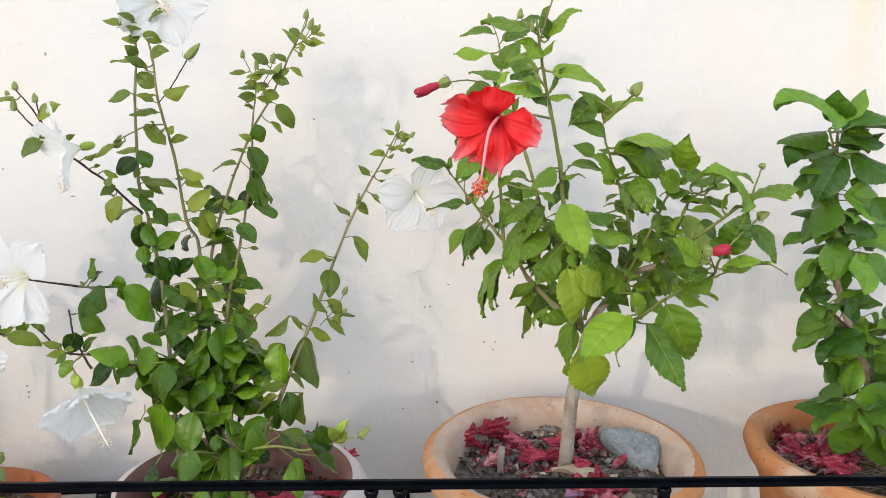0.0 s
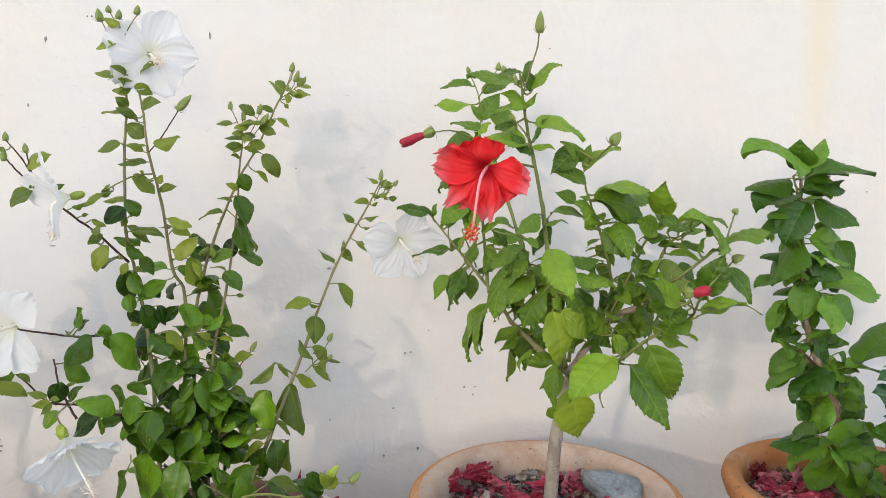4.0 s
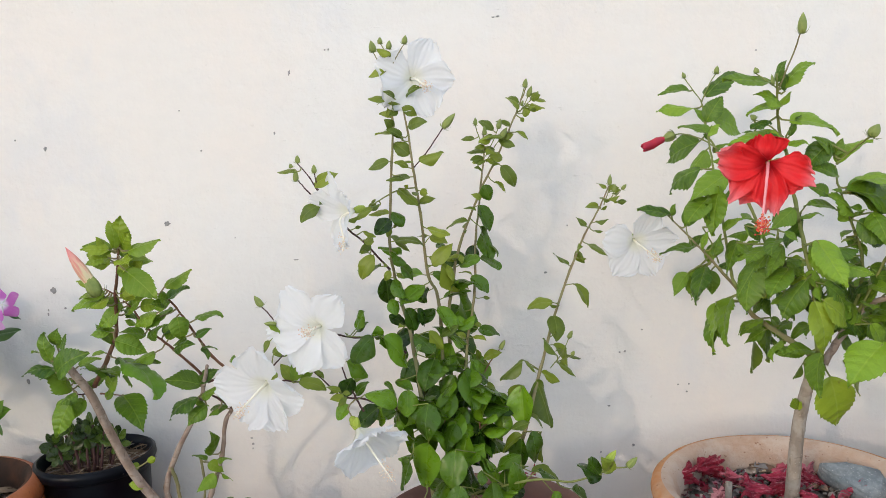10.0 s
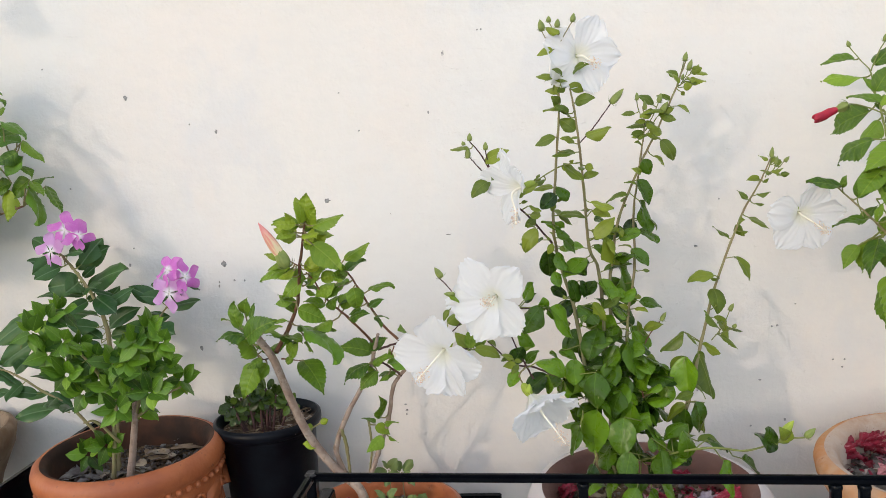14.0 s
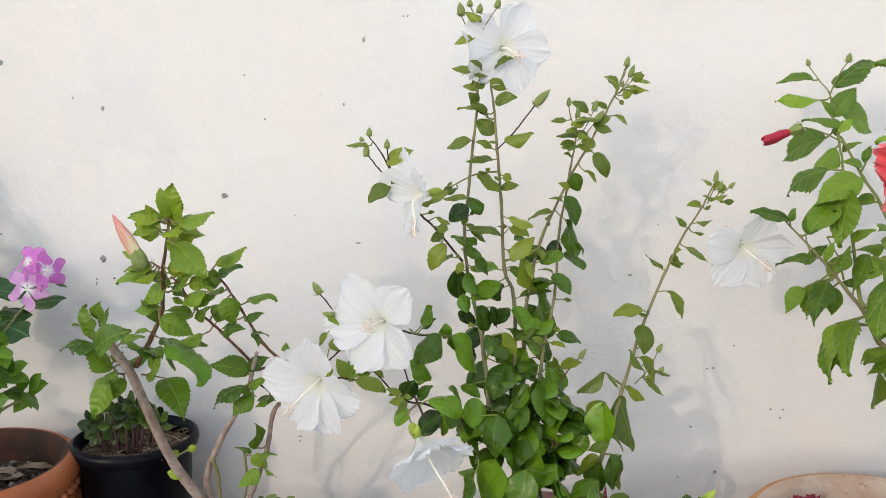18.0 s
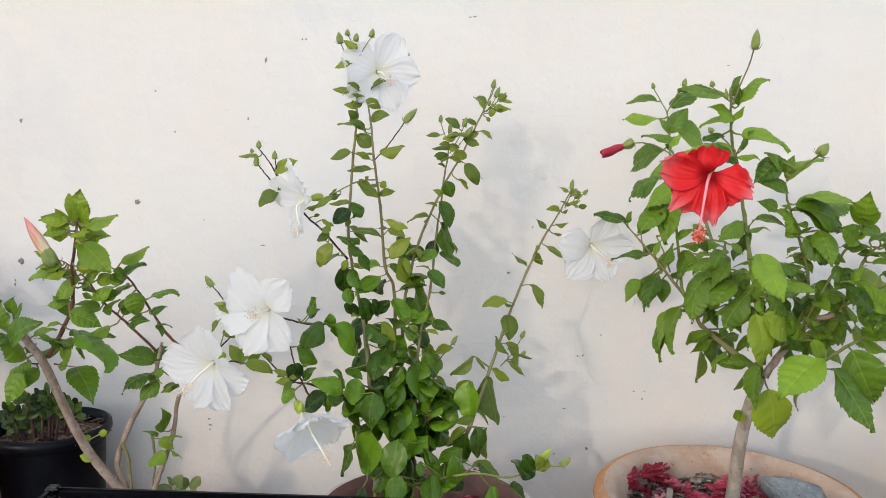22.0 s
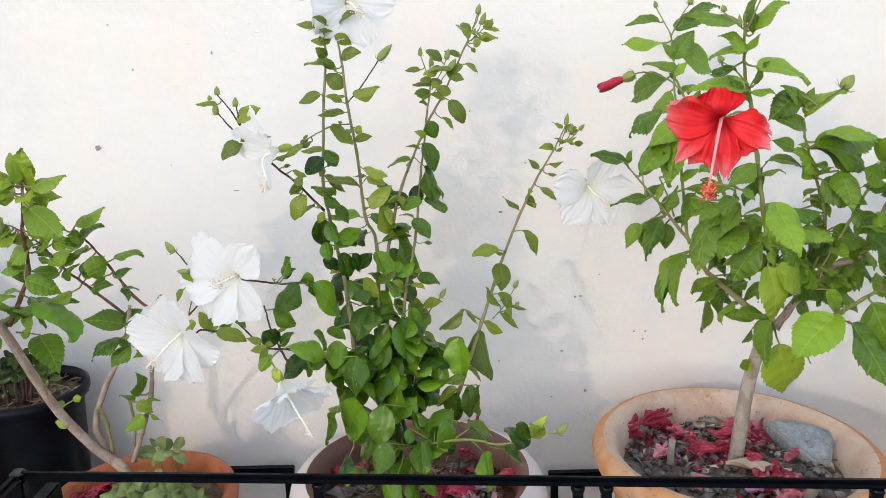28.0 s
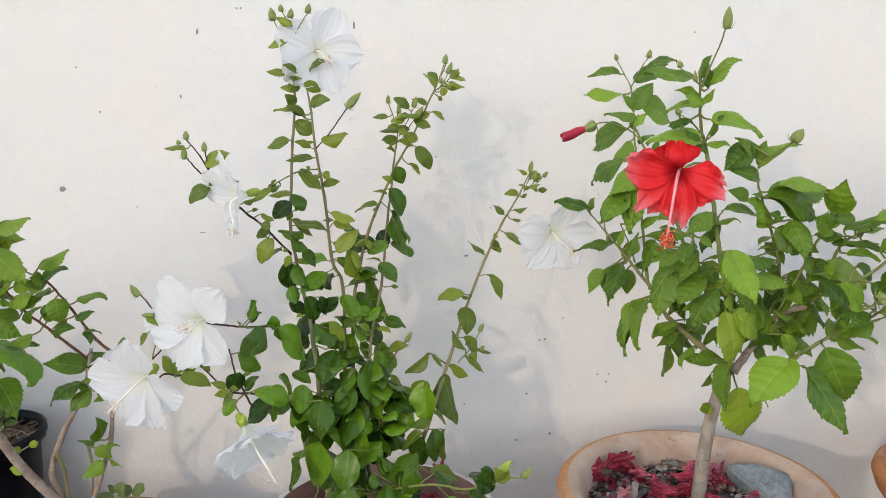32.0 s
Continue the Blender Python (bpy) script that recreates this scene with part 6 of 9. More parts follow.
white.bud(-0.063, 1.126, 0.744, -0.057, 1.126, 0.756, 0.00351)
white.bud(-0.062, 1.107, 0.721, -0.058, 1.107, 0.728, 0.00312)
white.bud(-0.173, 1.101, 0.739, -0.165, 1.101, 0.753, 0.00351)
white.bud(-0.447, 1.01, 1.041, -0.447, 1.01, 1.052, 0.00351)
white.bud(-0.425, 1.01, 1.026, -0.425, 1.01, 1.038, 0.00351)
white.bud(-0.456, 1.01, 1.035, -0.458, 1.01, 1.041, 0.00273)
white.bud(-0.452, 1.011, 1.016, -0.451, 1.011, 1.032, 0.0039)
white.bud(-0.117, 1.179, 1.111, -0.114, 1.179, 1.12, 0.00234)
white.bud(-0.061, 0.868, 0.643, -0.048, 0.868, 0.661, 0.00507, M["bud_bright"])
white.bud(-0.034, 0.866, 0.639, -0.022, 0.866, 0.651, 0.00429)
white.bud(-0.491, 0.92, 0.86, -0.5, 0.92, 0.874, 0.00429)
white.bud(-0.475, 0.92, 0.835, -0.49, 0.92, 0.837, 0.00351)
white.bud(-0.384, 0.945, 0.683, -0.381, 0.945, 0.696, 0.00468, M["bud_bright"])
white.hibiscus((-0.418, 0.925, 0.829), (-0.429, 0.87, 0.833), (-0.35, -0.85, -0.05), 0.066, M["petal_white"], M["column_white"], M["anther"], ((121, 1.06, 0.36, 1.40, 0.10), (45, 1.00, 0.34, 1.48, 0.12), (-44, 1.02, 0.38, 1.42, 0.18), (-114, 1.04, 0.40, 1.36, 0.12), (186, 1.08, 0.36, 1.30, 0.16)), seed=3)
white.hibiscus((-0.498, 0.945, 0.752), (-0.536, 0.905, 0.718), (-0.35, -0.85, -0.25), 0.071, M["petal_white"], M["column_white"], M["anther"], ((82, 0.98, 0.36, 1.42, 0.14), (-10, 1.02, 0.40, 1.44, 0.16), (-66, 1.02, 0.36, 1.34, 0.10), (-122, 1.00, 0.36, 1.28, 0.18), (172, 1.06, 0.36, 1.36, 0.12)), seed=8)
white.hibiscus((-0.381, 0.945, 0.68), (-0.335, 0.895, 0.625), (0.50, -0.60, -0.64), 0.068, M["petal_white"], M["column_white"], M["anther"], ((100, 0.92, 0.40, 0.95, 0.1), (30, 1.02, 0.40, 0.92, 0.1), (-40, 0.98, 0.40, 0.95, 0.12), (-112, 1.0, 0.38, 1.0, 0.1), (172, 1.06, 0.36, 1.12, 0.1)), seed=12, open_at=0.35)
white.hibiscus((-0.372, 1.0, 0.972), (-0.388, 0.97, 0.92), (-0.88, -0.42, -0.18), 0.056, M["petal_white"], M["column_white"], M["anther"], ((96, 1.22, 0.24, 1.46, 0.1), (36, 0.95, 0.34, 1.36, 0.1), (150, 1.28, 0.36, 0.95, 0.1), (-58, 1.0, 0.32, 1.12, 0.1), (-124, 1.22, 0.36, 1.28, 0.1)), seed=15, open_at=0.35)
white.hibiscus((-0.286, 1.075, 1.153), (-0.261, 1.02, 1.135), (0.25, -0.9, -0.05), 0.064, M["petal_white"], M["column_white"], M["anther"], ((156, 1.0, 0.40, 1.38, 0.12), (64, 1.02, 0.36, 1.46, 0.12), (-4, 1.0, 0.36, 1.42, 0.16), (-64, 1.0, 0.36, 1.40, 0.1), (-138, 1.0, 0.38, 1.40, 0.14)), seed=21, ribs=1.1)
white.fill("w", 104, 0.50, 0.74, 0.043, 5, -0.345, -0.205)
white.fill("w", 22, 0.70, 0.88, 0.037, 15, -0.345, -0.20)
white.fill("o", 34, 0.86, 1.13, 0.024, 25, -0.42, -0.02)
white.fill("o", 40, 0.72, 1.04, 0.013, 35, -0.42, 0.03)
white.flush()

red = Plant("red_hibiscus", "red-flowered hibiscus trained on one bare trunk in a terracotta pot", "hibiscus", (0.272, 1.08, 0.486), M["twig_green"])
red.stem(0.01147, 0.00807, (0.266, 1.08, 0.438), (0.268, 1.075, 0.512), (0.271, 1.065, 0.599), (0.28, 1.06, 0.657), (0.287, 1.04, 0.715), mat=M["bark"], name="trunk")
red.stem(0.00425, 0.00102, (0.257, 0.959, 0.732), (0.223, 0.992, 0.76), (0.199, 1.052, 0.782), (0.176, 1.043, 0.818), (0.148, 1.048, 0.855), (0.118, 1.059, 0.892), (0.08, 1.101, 0.942), mat=M["twig_light"])
red.stem(0.00595, 0.0034, (0.257, 0.959, 0.732), (0.283, 0.96, 0.77), (0.325, 0.979, 0.803), (0.357, 0.954, 0.825), mat=M["bark_red"])
red.stem(0.00289, 0.00085, (0.278, 0.946, 0.736), (0.315, 0.934, 0.755), (0.337, 0.906, 0.786), (0.378, 0.916, 0.805), (0.398, 0.903, 0.819), (0.375, 0.836, 0.852), (0.387, 0.828, 0.877), (0.44, 0.881, 0.894))
red.stem(0.00102, 0.00085, (0.392, 0.879, 0.83), (0.371, 0.848, 0.853), (0.366, 0.844, 0.862), mat=M["twig_red"])
red.stem(0.00102, 0.00076, (0.394, 0.917, 0.806), (0.396, 0.866, 0.831), (0.441, 0.859, 0.843), (0.48, 0.879, 0.825))
red.stem(0.00357, 0.00119, (0.254, 0.966, 0.738), (0.231, 0.933, 0.84), (0.218, 0.932, 0.9), (0.216, 0.954, 0.956), (0.201, 0.944, 1.016), (0.195, 0.955, 1.052), (0.181, 0.928, 1.101), (0.176, 0.917, 1.12))
red.stem(0.0011, 0.00085, (0.184, 0.933, 1.098), (0.188, 0.917, 1.124), (0.193, 0.902, 1.15), (0.19, 0.882, 1.167), mat=M["twig_light"])
red.stem(0.00255, 0.00102, (0.225, 0.974, 0.824), (0.207, 0.958, 0.866), (0.195, 0.955, 0.897), (0.185, 0.935, 0.922))
red.stem(0.00289, 0.00094, (0.283, 0.96, 0.77), (0.321, 0.987, 0.826), (0.308, 0.96, 0.878), (0.292, 0.962, 0.931), (0.275, 0.96, 0.977), (0.268, 0.952, 1.0))
red.stem(0.00221, 0.00085, (0.31, 0.971, 0.798), (0.34, 0.961, 0.869), (0.355, 0.956, 0.908), (0.375, 0.958, 0.933), (0.383, 0.961, 0.948))
red.stem(0.00221, 0.00085, (0.345, 0.978, 0.811), (0.364, 0.936, 0.846), (0.372, 0.873, 0.88), (0.409, 0.883, 0.902), (0.43, 0.887, 0.916), (0.439, 0.892, 0.935), (0.449, 0.902, 0.951))
red.stem(0.00255, 0.00085, (0.358, 0.956, 0.831), (0.376, 0.948, 0.893), (0.387, 0.943, 0.912), (0.403, 0.921, 0.926))
red.stem(0.0016, 0.0012, (0.194, 0.92, 1.009), (0.152, 0.86, 1.016), (0.117, 0.815, 1.008))
red.stem(0.0011, 0.00094, (0.163, 1.094, 1.028), (0.155, 1.138, 1.043), (0.125, 1.138, 1.053), (0.091, 1.091, 1.051))
red.stem(0.00085, 0.00068, (0.178, 0.924, 1.104), (0.168, 0.933, 1.115), (0.164, 0.953, 1.125))
red.stem(0.00128, 0.00068, (0.196, 0.945, 1.041), (0.191, 0.98, 1.058), (0.194, 1.033, 1.067))
red.stem(0.00128, 0.00068, (0.197, 0.943, 1.037), (0.207, 0.948, 1.052), (0.216, 0.947, 1.057))
red.stem(0.00119, 0.00085, (0.146, 1.045, 0.864), (0.134, 1.038, 0.894), (0.127, 1.057, 0.916))
red.stem(0.00102, 0.00076, (0.112, 1.064, 0.891), (0.111, 1.077, 0.906), (0.112, 1.087, 0.916))
red.stem(0.00102, 0.00085, (0.214, 0.947, 0.935), (0.236, 0.956, 0.955))
red.stem(0.00255, 0.00102, (0.259, 0.967, 0.746), (0.264, 0.972, 0.783), (0.253, 0.965, 0.809), (0.233, 0.952, 0.828))
red.stem(0.00136, 0.00085, (0.235, 0.978, 0.742), (0.247, 0.973, 0.746), (0.252, 0.97, 0.743))
red.stem(0.00136, 0.00085, (0.297, 0.944, 0.747), (0.313, 0.936, 0.751), (0.325, 0.908, 0.757))
red.leaf("r", 0.291, 0.957, 0.972, 0.357, 0.947, 0.969, 0.1584)
red.leaf("r", 0.288, 0.953, 0.963, 0.345, 0.961, 0.933, 0.3168)
red.leaf("r", 0.374, 0.949, 0.946, 0.367, 0.924, 0.988, 0.748)
red.leaf("r", 0.376, 0.936, 0.923, 0.417, 0.912, 0.941, 0.264)
red.leaf("r", 0.416, 0.87, 0.916, 0.345, 0.83, 0.946, 0.2288)
red.leaf("r", 0.424, 0.872, 0.913, 0.491, 0.89, 0.914, 0.176)
red.leaf("r", 0.364, 0.943, 0.924, 0.328, 0.923, 0.942, 0.616)
red.leaf("r", 0.311, 0.943, 0.937, 0.316, 0.913, 0.894, 0.66)
red.leaf("r", 0.377, 0.936, 0.905, 0.418, 0.932, 0.905, 0.2288)
red.leaf("r", 0.4, 0.893, 0.903, 0.412, 0.898, 0.92, 0.396)
red.leaf("r", 0.387, 0.914, 0.914, 0.407, 0.898, 0.902, 0.264)
red.leaf("r", 0.375, 0.923, 0.897, 0.4, 0.896, 0.892, 0.3168)
red.leaf("r", 0.404, 0.874, 0.906, 0.427, 0.868, 0.904, 0.132)
red.leaf("r", 0.109, 1.074, 0.918, 0.119, 1.06, 0.957, 0.572)
red.leaf("r", 0.109, 1.046, 0.89, 0.057, 1.025, 0.884, 0.2376)
red.leaf("r", 0.123, 1.039, 0.885, 0.132, 1.043, 0.91, 0.264)
red.leaf("r", 0.133, 1.029, 0.878, 0.145, 1.031, 0.907, 0.528)
red.leaf("r", 0.13, 1.056, 0.857, 0.105, 1.021, 0.811, 0.44)
red.leaf("r", 0.139, 1.059, 0.851, 0.14, 1.06, 0.817, 0.66)
red.leaf("r", 0.15, 1.055, 0.853, 0.173, 1.059, 0.862, 0.528)
red.leaf("r", 0.162, 1.043, 0.811, 0.146, 1.003, 0.754, 0.3696)
red.leaf("r", 0.163, 1.066, 0.801, 0.138, 1.041, 0.732, 0.264)
red.leaf("r", 0.18, 0.967, 0.895, 0.151, 0.949, 0.875, 0.44)
red.leaf("r", 0.178, 0.983, 0.874, 0.168, 0.997, 0.803, 0.4224)
red.leaf("r", 0.19, 1.013, 0.84, 0.192, 1.009, 0.803, 0.528)
red.leaf("r", 0.197, 0.947, 0.898, 0.171, 0.938, 0.854, 0.4224)
red.leaf("r", 0.2, 0.984, 0.868, 0.176, 0.974, 0.861, 0.44)
red.leaf("r", 0.215, 0.996, 0.851, 0.196, 0.984, 0.829, 0.66)
red.leaf("r", 0.19, 0.929, 0.919, 0.203, 0.921, 0.907, 0.44)
red.leaf("r", 0.217, 0.929, 0.893, 0.199, 0.933, 0.887, 0.264)
red.leaf("r", 0.207, 0.874, 0.913, 0.218, 0.827, 0.864, 0.5456)
red.leaf("r", 0.239, 0.91, 0.895, 0.287, 0.926, 0.888, 0.264)
red.leaf("r", 0.248, 0.906, 0.878, 0.281, 0.883, 0.866, 0.44)
red.leaf("y", 0.213, 0.963, 0.845, 0.232, 0.946, 0.857, 0.44)
red.leaf("y", 0.221, 0.95, 0.835, 0.232, 0.956, 0.844, 0.616)
red.leaf("r", 0.227, 0.914, 0.848, 0.227, 0.903, 0.823, 0.44)
red.leaf("r", 0.233, 0.909, 0.852, 0.256, 0.917, 0.826, 0.528)
red.leaf("y", 0.233, 0.947, 0.826, 0.211, 0.944, 0.806, 0.44)
red.leaf("y", 0.218, 0.903, 0.832, 0.224, 0.898, 0.763, 0.4576)
red.leaf("y", 0.229, 0.902, 0.832, 0.265, 0.919, 0.794, 0.484)
red.leaf("r", 0.223, 0.975, 0.825, 0.209, 0.961, 0.794, 0.616)
red.leaf("r", 0.208, 1.025, 0.81, 0.215, 1.032, 0.782, 0.44)
red.leaf("r", 0.207, 1.035, 0.776, 0.172, 1.027, 0.759, 0.352)
red.leaf("r", 0.212, 1.049, 0.774, 0.214, 1.042, 0.716, 0.352)
red.leaf("r", 0.231, 1.067, 0.774, 0.241, 1.06, 0.735, 0.484)
red.leaf("r", 0.243, 0.96, 0.75, 0.2, 0.949, 0.75, 0.484)
red.leaf("r", 0.229, 0.907, 0.763, 0.222, 0.892, 0.709, 0.396)
red.leaf("y", 0.248, 0.922, 0.725, 0.268, 0.946, 0.654, 0.6336)
red.leaf("r", 0.276, 0.85, 0.785, 0.218, 0.814, 0.746, 0.6336)
red.leaf("o", 0.23, 0.96, 0.733, 0.222, 0.969, 0.709, 0.176)
red.leaf("o", 0.193, 1.032, 0.756, 0.192, 1.037, 0.701, 0.1056)
red.leaf("o", 0.32, 0.946, 0.748, 0.306, 0.95, 0.688, 0.1232)
red.leaf("r", 0.334, 0.881, 0.79, 0.373, 0.897, 0.721, 0.704)
red.leaf("r", 0.311, 0.878, 0.766, 0.346, 0.846, 0.697, 0.44)
red.leaf("r", 0.36, 0.909, 0.808, 0.392, 0.874, 0.796, 0.352)
red.leaf("r", 0.318, 0.963, 0.785, 0.347, 0.968, 0.756, 0.484)
red.leaf("r", 0.397, 1.036, 0.796, 0.348, 1.024, 0.741, 0.572)
red.leaf("r", 0.286, 0.961, 0.8, 0.314, 0.962, 0.766, 0.528)
red.leaf("r", 0.276, 0.958, 0.83, 0.32, 0.97, 0.779, 0.3696)
red.leaf("r", 0.399, 0.865, 0.858, 0.412, 0.85, 0.905, 0.75)
red.leaf("r", 0.428, 0.875, 0.884, 0.454, 0.865, 0.844, 0.42)
red.leaf("r", 0.39, 0.85, 0.841, 0.427, 0.84, 0.848, 0.3)
red.leaf("r", 0.362, 0.86, 0.848, 0.319, 0.84, 0.878, 0.45)
red.leaf("r", 0.415, 0.89, 0.928, 0.385, 0.88, 0.944, 0.4)
red.leaf("r", 0.393, 0.9, 0.945, 0.427, 0.88, 0.935, 0.22)
red.leaf("r", 0.396, 0.869, 0.831, 0.443, 0.854, 0.843, 0.264)
red.leaf("y", 0.371, 0.953, 0.877, 0.425, 0.968, 0.841, 0.4224)
red.leaf("r", 0.374, 0.903, 0.834, 0.325, 0.89, 0.87, 0.572)
red.leaf("r", 0.361, 0.896, 0.836, 0.359, 0.884, 0.817, 0.484)
red.leaf("r", 0.375, 0.88, 0.846, 0.375, 0.889, 0.818, 0.44)
red.leaf("r", 0.366, 0.956, 0.878, 0.338, 0.941, 0.857, 0.66)
red.leaf("r", 0.328, 0.971, 0.857, 0.359, 0.961, 0.814, 0.5984)
red.leaf("r", 0.327, 0.976, 0.836, 0.314, 0.984, 0.817, 0.44)
red.leaf("r", 0.37, 1.001, 0.82, 0.393, 0.983, 0.806, 0.44)
red.leaf("r", 0.268, 0.926, 0.87, 0.302, 0.922, 0.857, 0.396)
red.leaf("o", 0.291, 0.945, 0.9, 0.27, 0.938, 0.899, 0.176)
red.leaf("r", 0.27, 0.974, 0.83, 0.287, 0.952, 0.803, 0.484)
red.leaf("r", 0.263, 1.015, 0.773, 0.238, 1.013, 0.749, 0.484)
red.leaf("r", 0.286, 0.989, 0.779, 0.268, 0.983, 0.749, 0.44)
red.leaf("r", 0.232, 1.048, 0.816, 0.246, 1.026, 0.779, 0.528)
red.leaf("r", 0.293, 0.972, 0.876, 0.316, 0.97, 0.853, 0.44)
red.leaf("r", 0.357, 1.027, 0.833, 0.332, 1.025, 0.793, 0.484)
red.leaf("r", 0.217, 1.07, 0.811, 0.206, 1.074, 0.777, 0.44)
red.leaf("r", 0.379, 1.036, 0.789, 0.347, 1.009, 0.755, 0.528)
red.leaf("r", 0.397, 0.974, 0.857, 0.385, 0.98, 0.825, 0.44)
red.leaf("r", 0.301, 0.963, 0.912, 0.276, 0.95, 0.903, 0.264)
red.leaf("r", 0.317, 0.965, 0.9, 0.345, 0.975, 0.89, 0.352)
red.leaf("r", 0.215, 0.924, 0.864, 0.239, 0.927, 0.841, 0.528)
red.leaf("r", 0.296, 0.995, 0.761, 0.32, 0.992, 0.728, 0.44)
red.leaf("r", 0.346, 0.98, 0.779, 0.366, 0.968, 0.749, 0.44)
red.leaf("r", 0.329, 1.03, 0.817, 0.309, 1.02, 0.786, 0.44)
red.leaf("r", 0.218, 0.979, 0.877, 0.232, 0.973, 0.847, 0.44)
red.leaf("r", 0.379, 0.907, 0.884, 0.403, 0.916, 0.864, 0.352)
red.leaf("r", 0.352, 0.948, 0.894, 0.339, 0.954, 0.912, 0.352)
red.leaf("r", 0.149, 0.985, 0.901, 0.165, 0.973, 0.88, 0.44)
red.leaf("r", 0.151, 0.96, 0.927, 0.17, 0.961, 0.904, 0.44)
red.leaf("r", 0.141, 1.052, 0.924, 0.127, 1.046, 0.95, 0.44)
red.leaf("r", 0.21, 1.075, 0.742, 0.238, 1.053, 0.73, 0.44)
red.leaf("r", 0.203, 0.883, 0.908, 0.228, 0.853, 0.86, 0.5808)
red.leaf("r", 0.291, 0.939, 0.927, 0.334, 0.935, 0.893, 0.5456)
red.leaf("r", 0.336, 0.945, 0.888, 0.354, 0.945, 0.858, 0.616)
red.leaf("r", 0.326, 0.973, 0.86, 0.366, 0.963, 0.815, 0.484)
red.leaf("r", 0.245, 0.947, 0.824, 0.279, 0.953, 0.785, 0.5456)
red.leaf("r", 0.227, 0.923, 0.845, 0.235, 0.927, 0.824, 0.528)
red.leaf("r", 0.181, 0.996, 0.871, 0.16, 0.975, 0.805, 0.44)
red.leaf("r", 0.127, 1.069, 0.856, 0.118, 1.078, 0.807, 0.44)
red.leaf("r", 0.164, 1.072, 0.804, 0.157, 1.052, 0.744, 0.3696)
red.leaf("r", 0.15, 1.07, 0.801, 0.133, 1.029, 0.74, 0.22)
red.leaf("r", 0.207, 1.043, 0.776, 0.214, 1.046, 0.717, 0.4224)
red.leaf("r", 0.207, 1.038, 0.779, 0.174, 1.041, 0.757, 0.3344)
red.leaf("r", 0.239, 0.964, 0.751, 0.198, 0.966, 0.747, 0.44)
red.leaf("y", 0.243, 0.957, 0.745, 0.241, 0.951, 0.701, 0.44)
red.leaf("r", 0.313, 0.943, 0.788, 0.325, 0.943, 0.754, 0.528)
red.leaf("r", 0.368, 0.983, 0.807, 0.348, 0.986, 0.762, 0.6336)
red.leaf("r", 0.316, 0.983, 0.805, 0.336, 0.966, 0.83, 0.44)
red.leaf("r", 0.353, 0.94, 0.859, 0.382, 0.914, 0.837, 0.4224)
red.leaf("r", 0.355, 0.908, 0.848, 0.374, 0.92, 0.811, 0.616)
red.leaf("r", 0.359, 0.929, 0.806, 0.399, 0.943, 0.781, 0.44)
red.leaf("r", 0.2, 0.938, 0.869, 0.165, 0.913, 0.836, 0.5456)
red.leaf("r", 0.206, 0.949, 0.882, 0.219, 0.94, 0.858, 0.528)
red.leaf("r", 0.211, 0.91, 0.859, 0.185, 0.921, 0.807, 0.5456)
red.leaf("r", 0.298, 0.972, 0.969, 0.381, 0.994, 0.967, 0.2112)
red.leaf("r", 0.282, 0.949, 0.966, 0.354, 0.975, 0.932, 0.3344)
red.leaf("r", 0.295, 0.974, 0.902, 0.314, 0.962, 0.877, 0.528)
red.leaf("r", 0.273, 0.957, 0.887, 0.289, 0.958, 0.867, 0.44)
red.leaf("r", 0.283, 0.961, 0.863, 0.318, 0.953, 0.855, 0.3696)
red.leaf("r", 0.294, 1.012, 0.775, 0.316, 0.99, 0.759, 0.528)
red.leaf("r", 0.244, 1.031, 0.774, 0.219, 1.021, 0.757, 0.44)
red.leaf("r", 0.259, 0.953, 0.846, 0.287, 0.962, 0.823, 0.528)
red.leaf("r", 0.311, 1.005, 0.834, 0.33, 1.011, 0.799, 0.44)
red.leaf("r", 0.353, 0.998, 0.792, 0.374, 1.001, 0.811, 0.44)
red.leaf("r", 0.218, 1.038, 0.833, 0.2, 1.036, 0.814, 0.44)
red.leaf("r", 0.184, 1.022, 0.887, 0.161, 1.013, 0.878, 0.44)
red.leaf("r", 0.365, 0.963, 0.924, 0.397, 0.965, 0.93, 0.352)
red.leaf("r", 0.371, 0.952, 0.905, 0.392, 0.934, 0.902, 0.352)
red.leaf("r", 0.374, 0.994, 0.828, 0.384, 0.974, 0.803, 0.44)
red.leaf("r", 0.227, 0.977, 0.919, 0.208, 0.959, 0.894, 0.44)
red.leaf("r", 0.172, 1.25, 1.124, 0.124, 1.26, 1.12, 0.27)
red.leaf("r", 0.163, 1.2, 1.093, 0.11, 1.22, 1.092, 0.32)
red.leaf("r", 0.177, 1.185, 1.07, 0.204, 1.19, 1.107, 0.68)
red.leaf("r", 0.181, 1.2, 1.112, 0.249, 1.22, 1.14, 0.34)
red.leaf("r", 0.174, 1.185, 1.07, 0.16, 1.19, 1.092, 0.5)
red.leaf("r", 0.192, 1.2, 1.077, 0.246, 1.23, 1.049, 0.52)
red.leaf("r", 0.166, 1.14, 1.052, 0.127, 1.16, 1.061, 0.34)
red.leaf("r", 0.164, 1.13, 1.047, 0.18, 1.13, 1.062, 0.5)
red.leaf("r", 0.158, 1.16, 1.04, 0.128, 1.22, 1.008, 0.46)
red.leaf("r", 0.155, 1.12, 1.027, 0.124, 1.12, 0.987, 0.42)
red.leaf("r", 0.14, 1.1, 1, 0.108, 1.14, 0.962, 0.26)
red.leaf("r", 0.166, 1.07, 0.991, 0.109, 1.05, 0.956, 0.56)
red.leaf("r", 0.136, 1.06, 0.958, 0.098, 1.04, 0.922, 0.58)
red.leaf("r", 0.15, 1.05, 0.975, 0.139, 1.04, 0.908, 0.46)
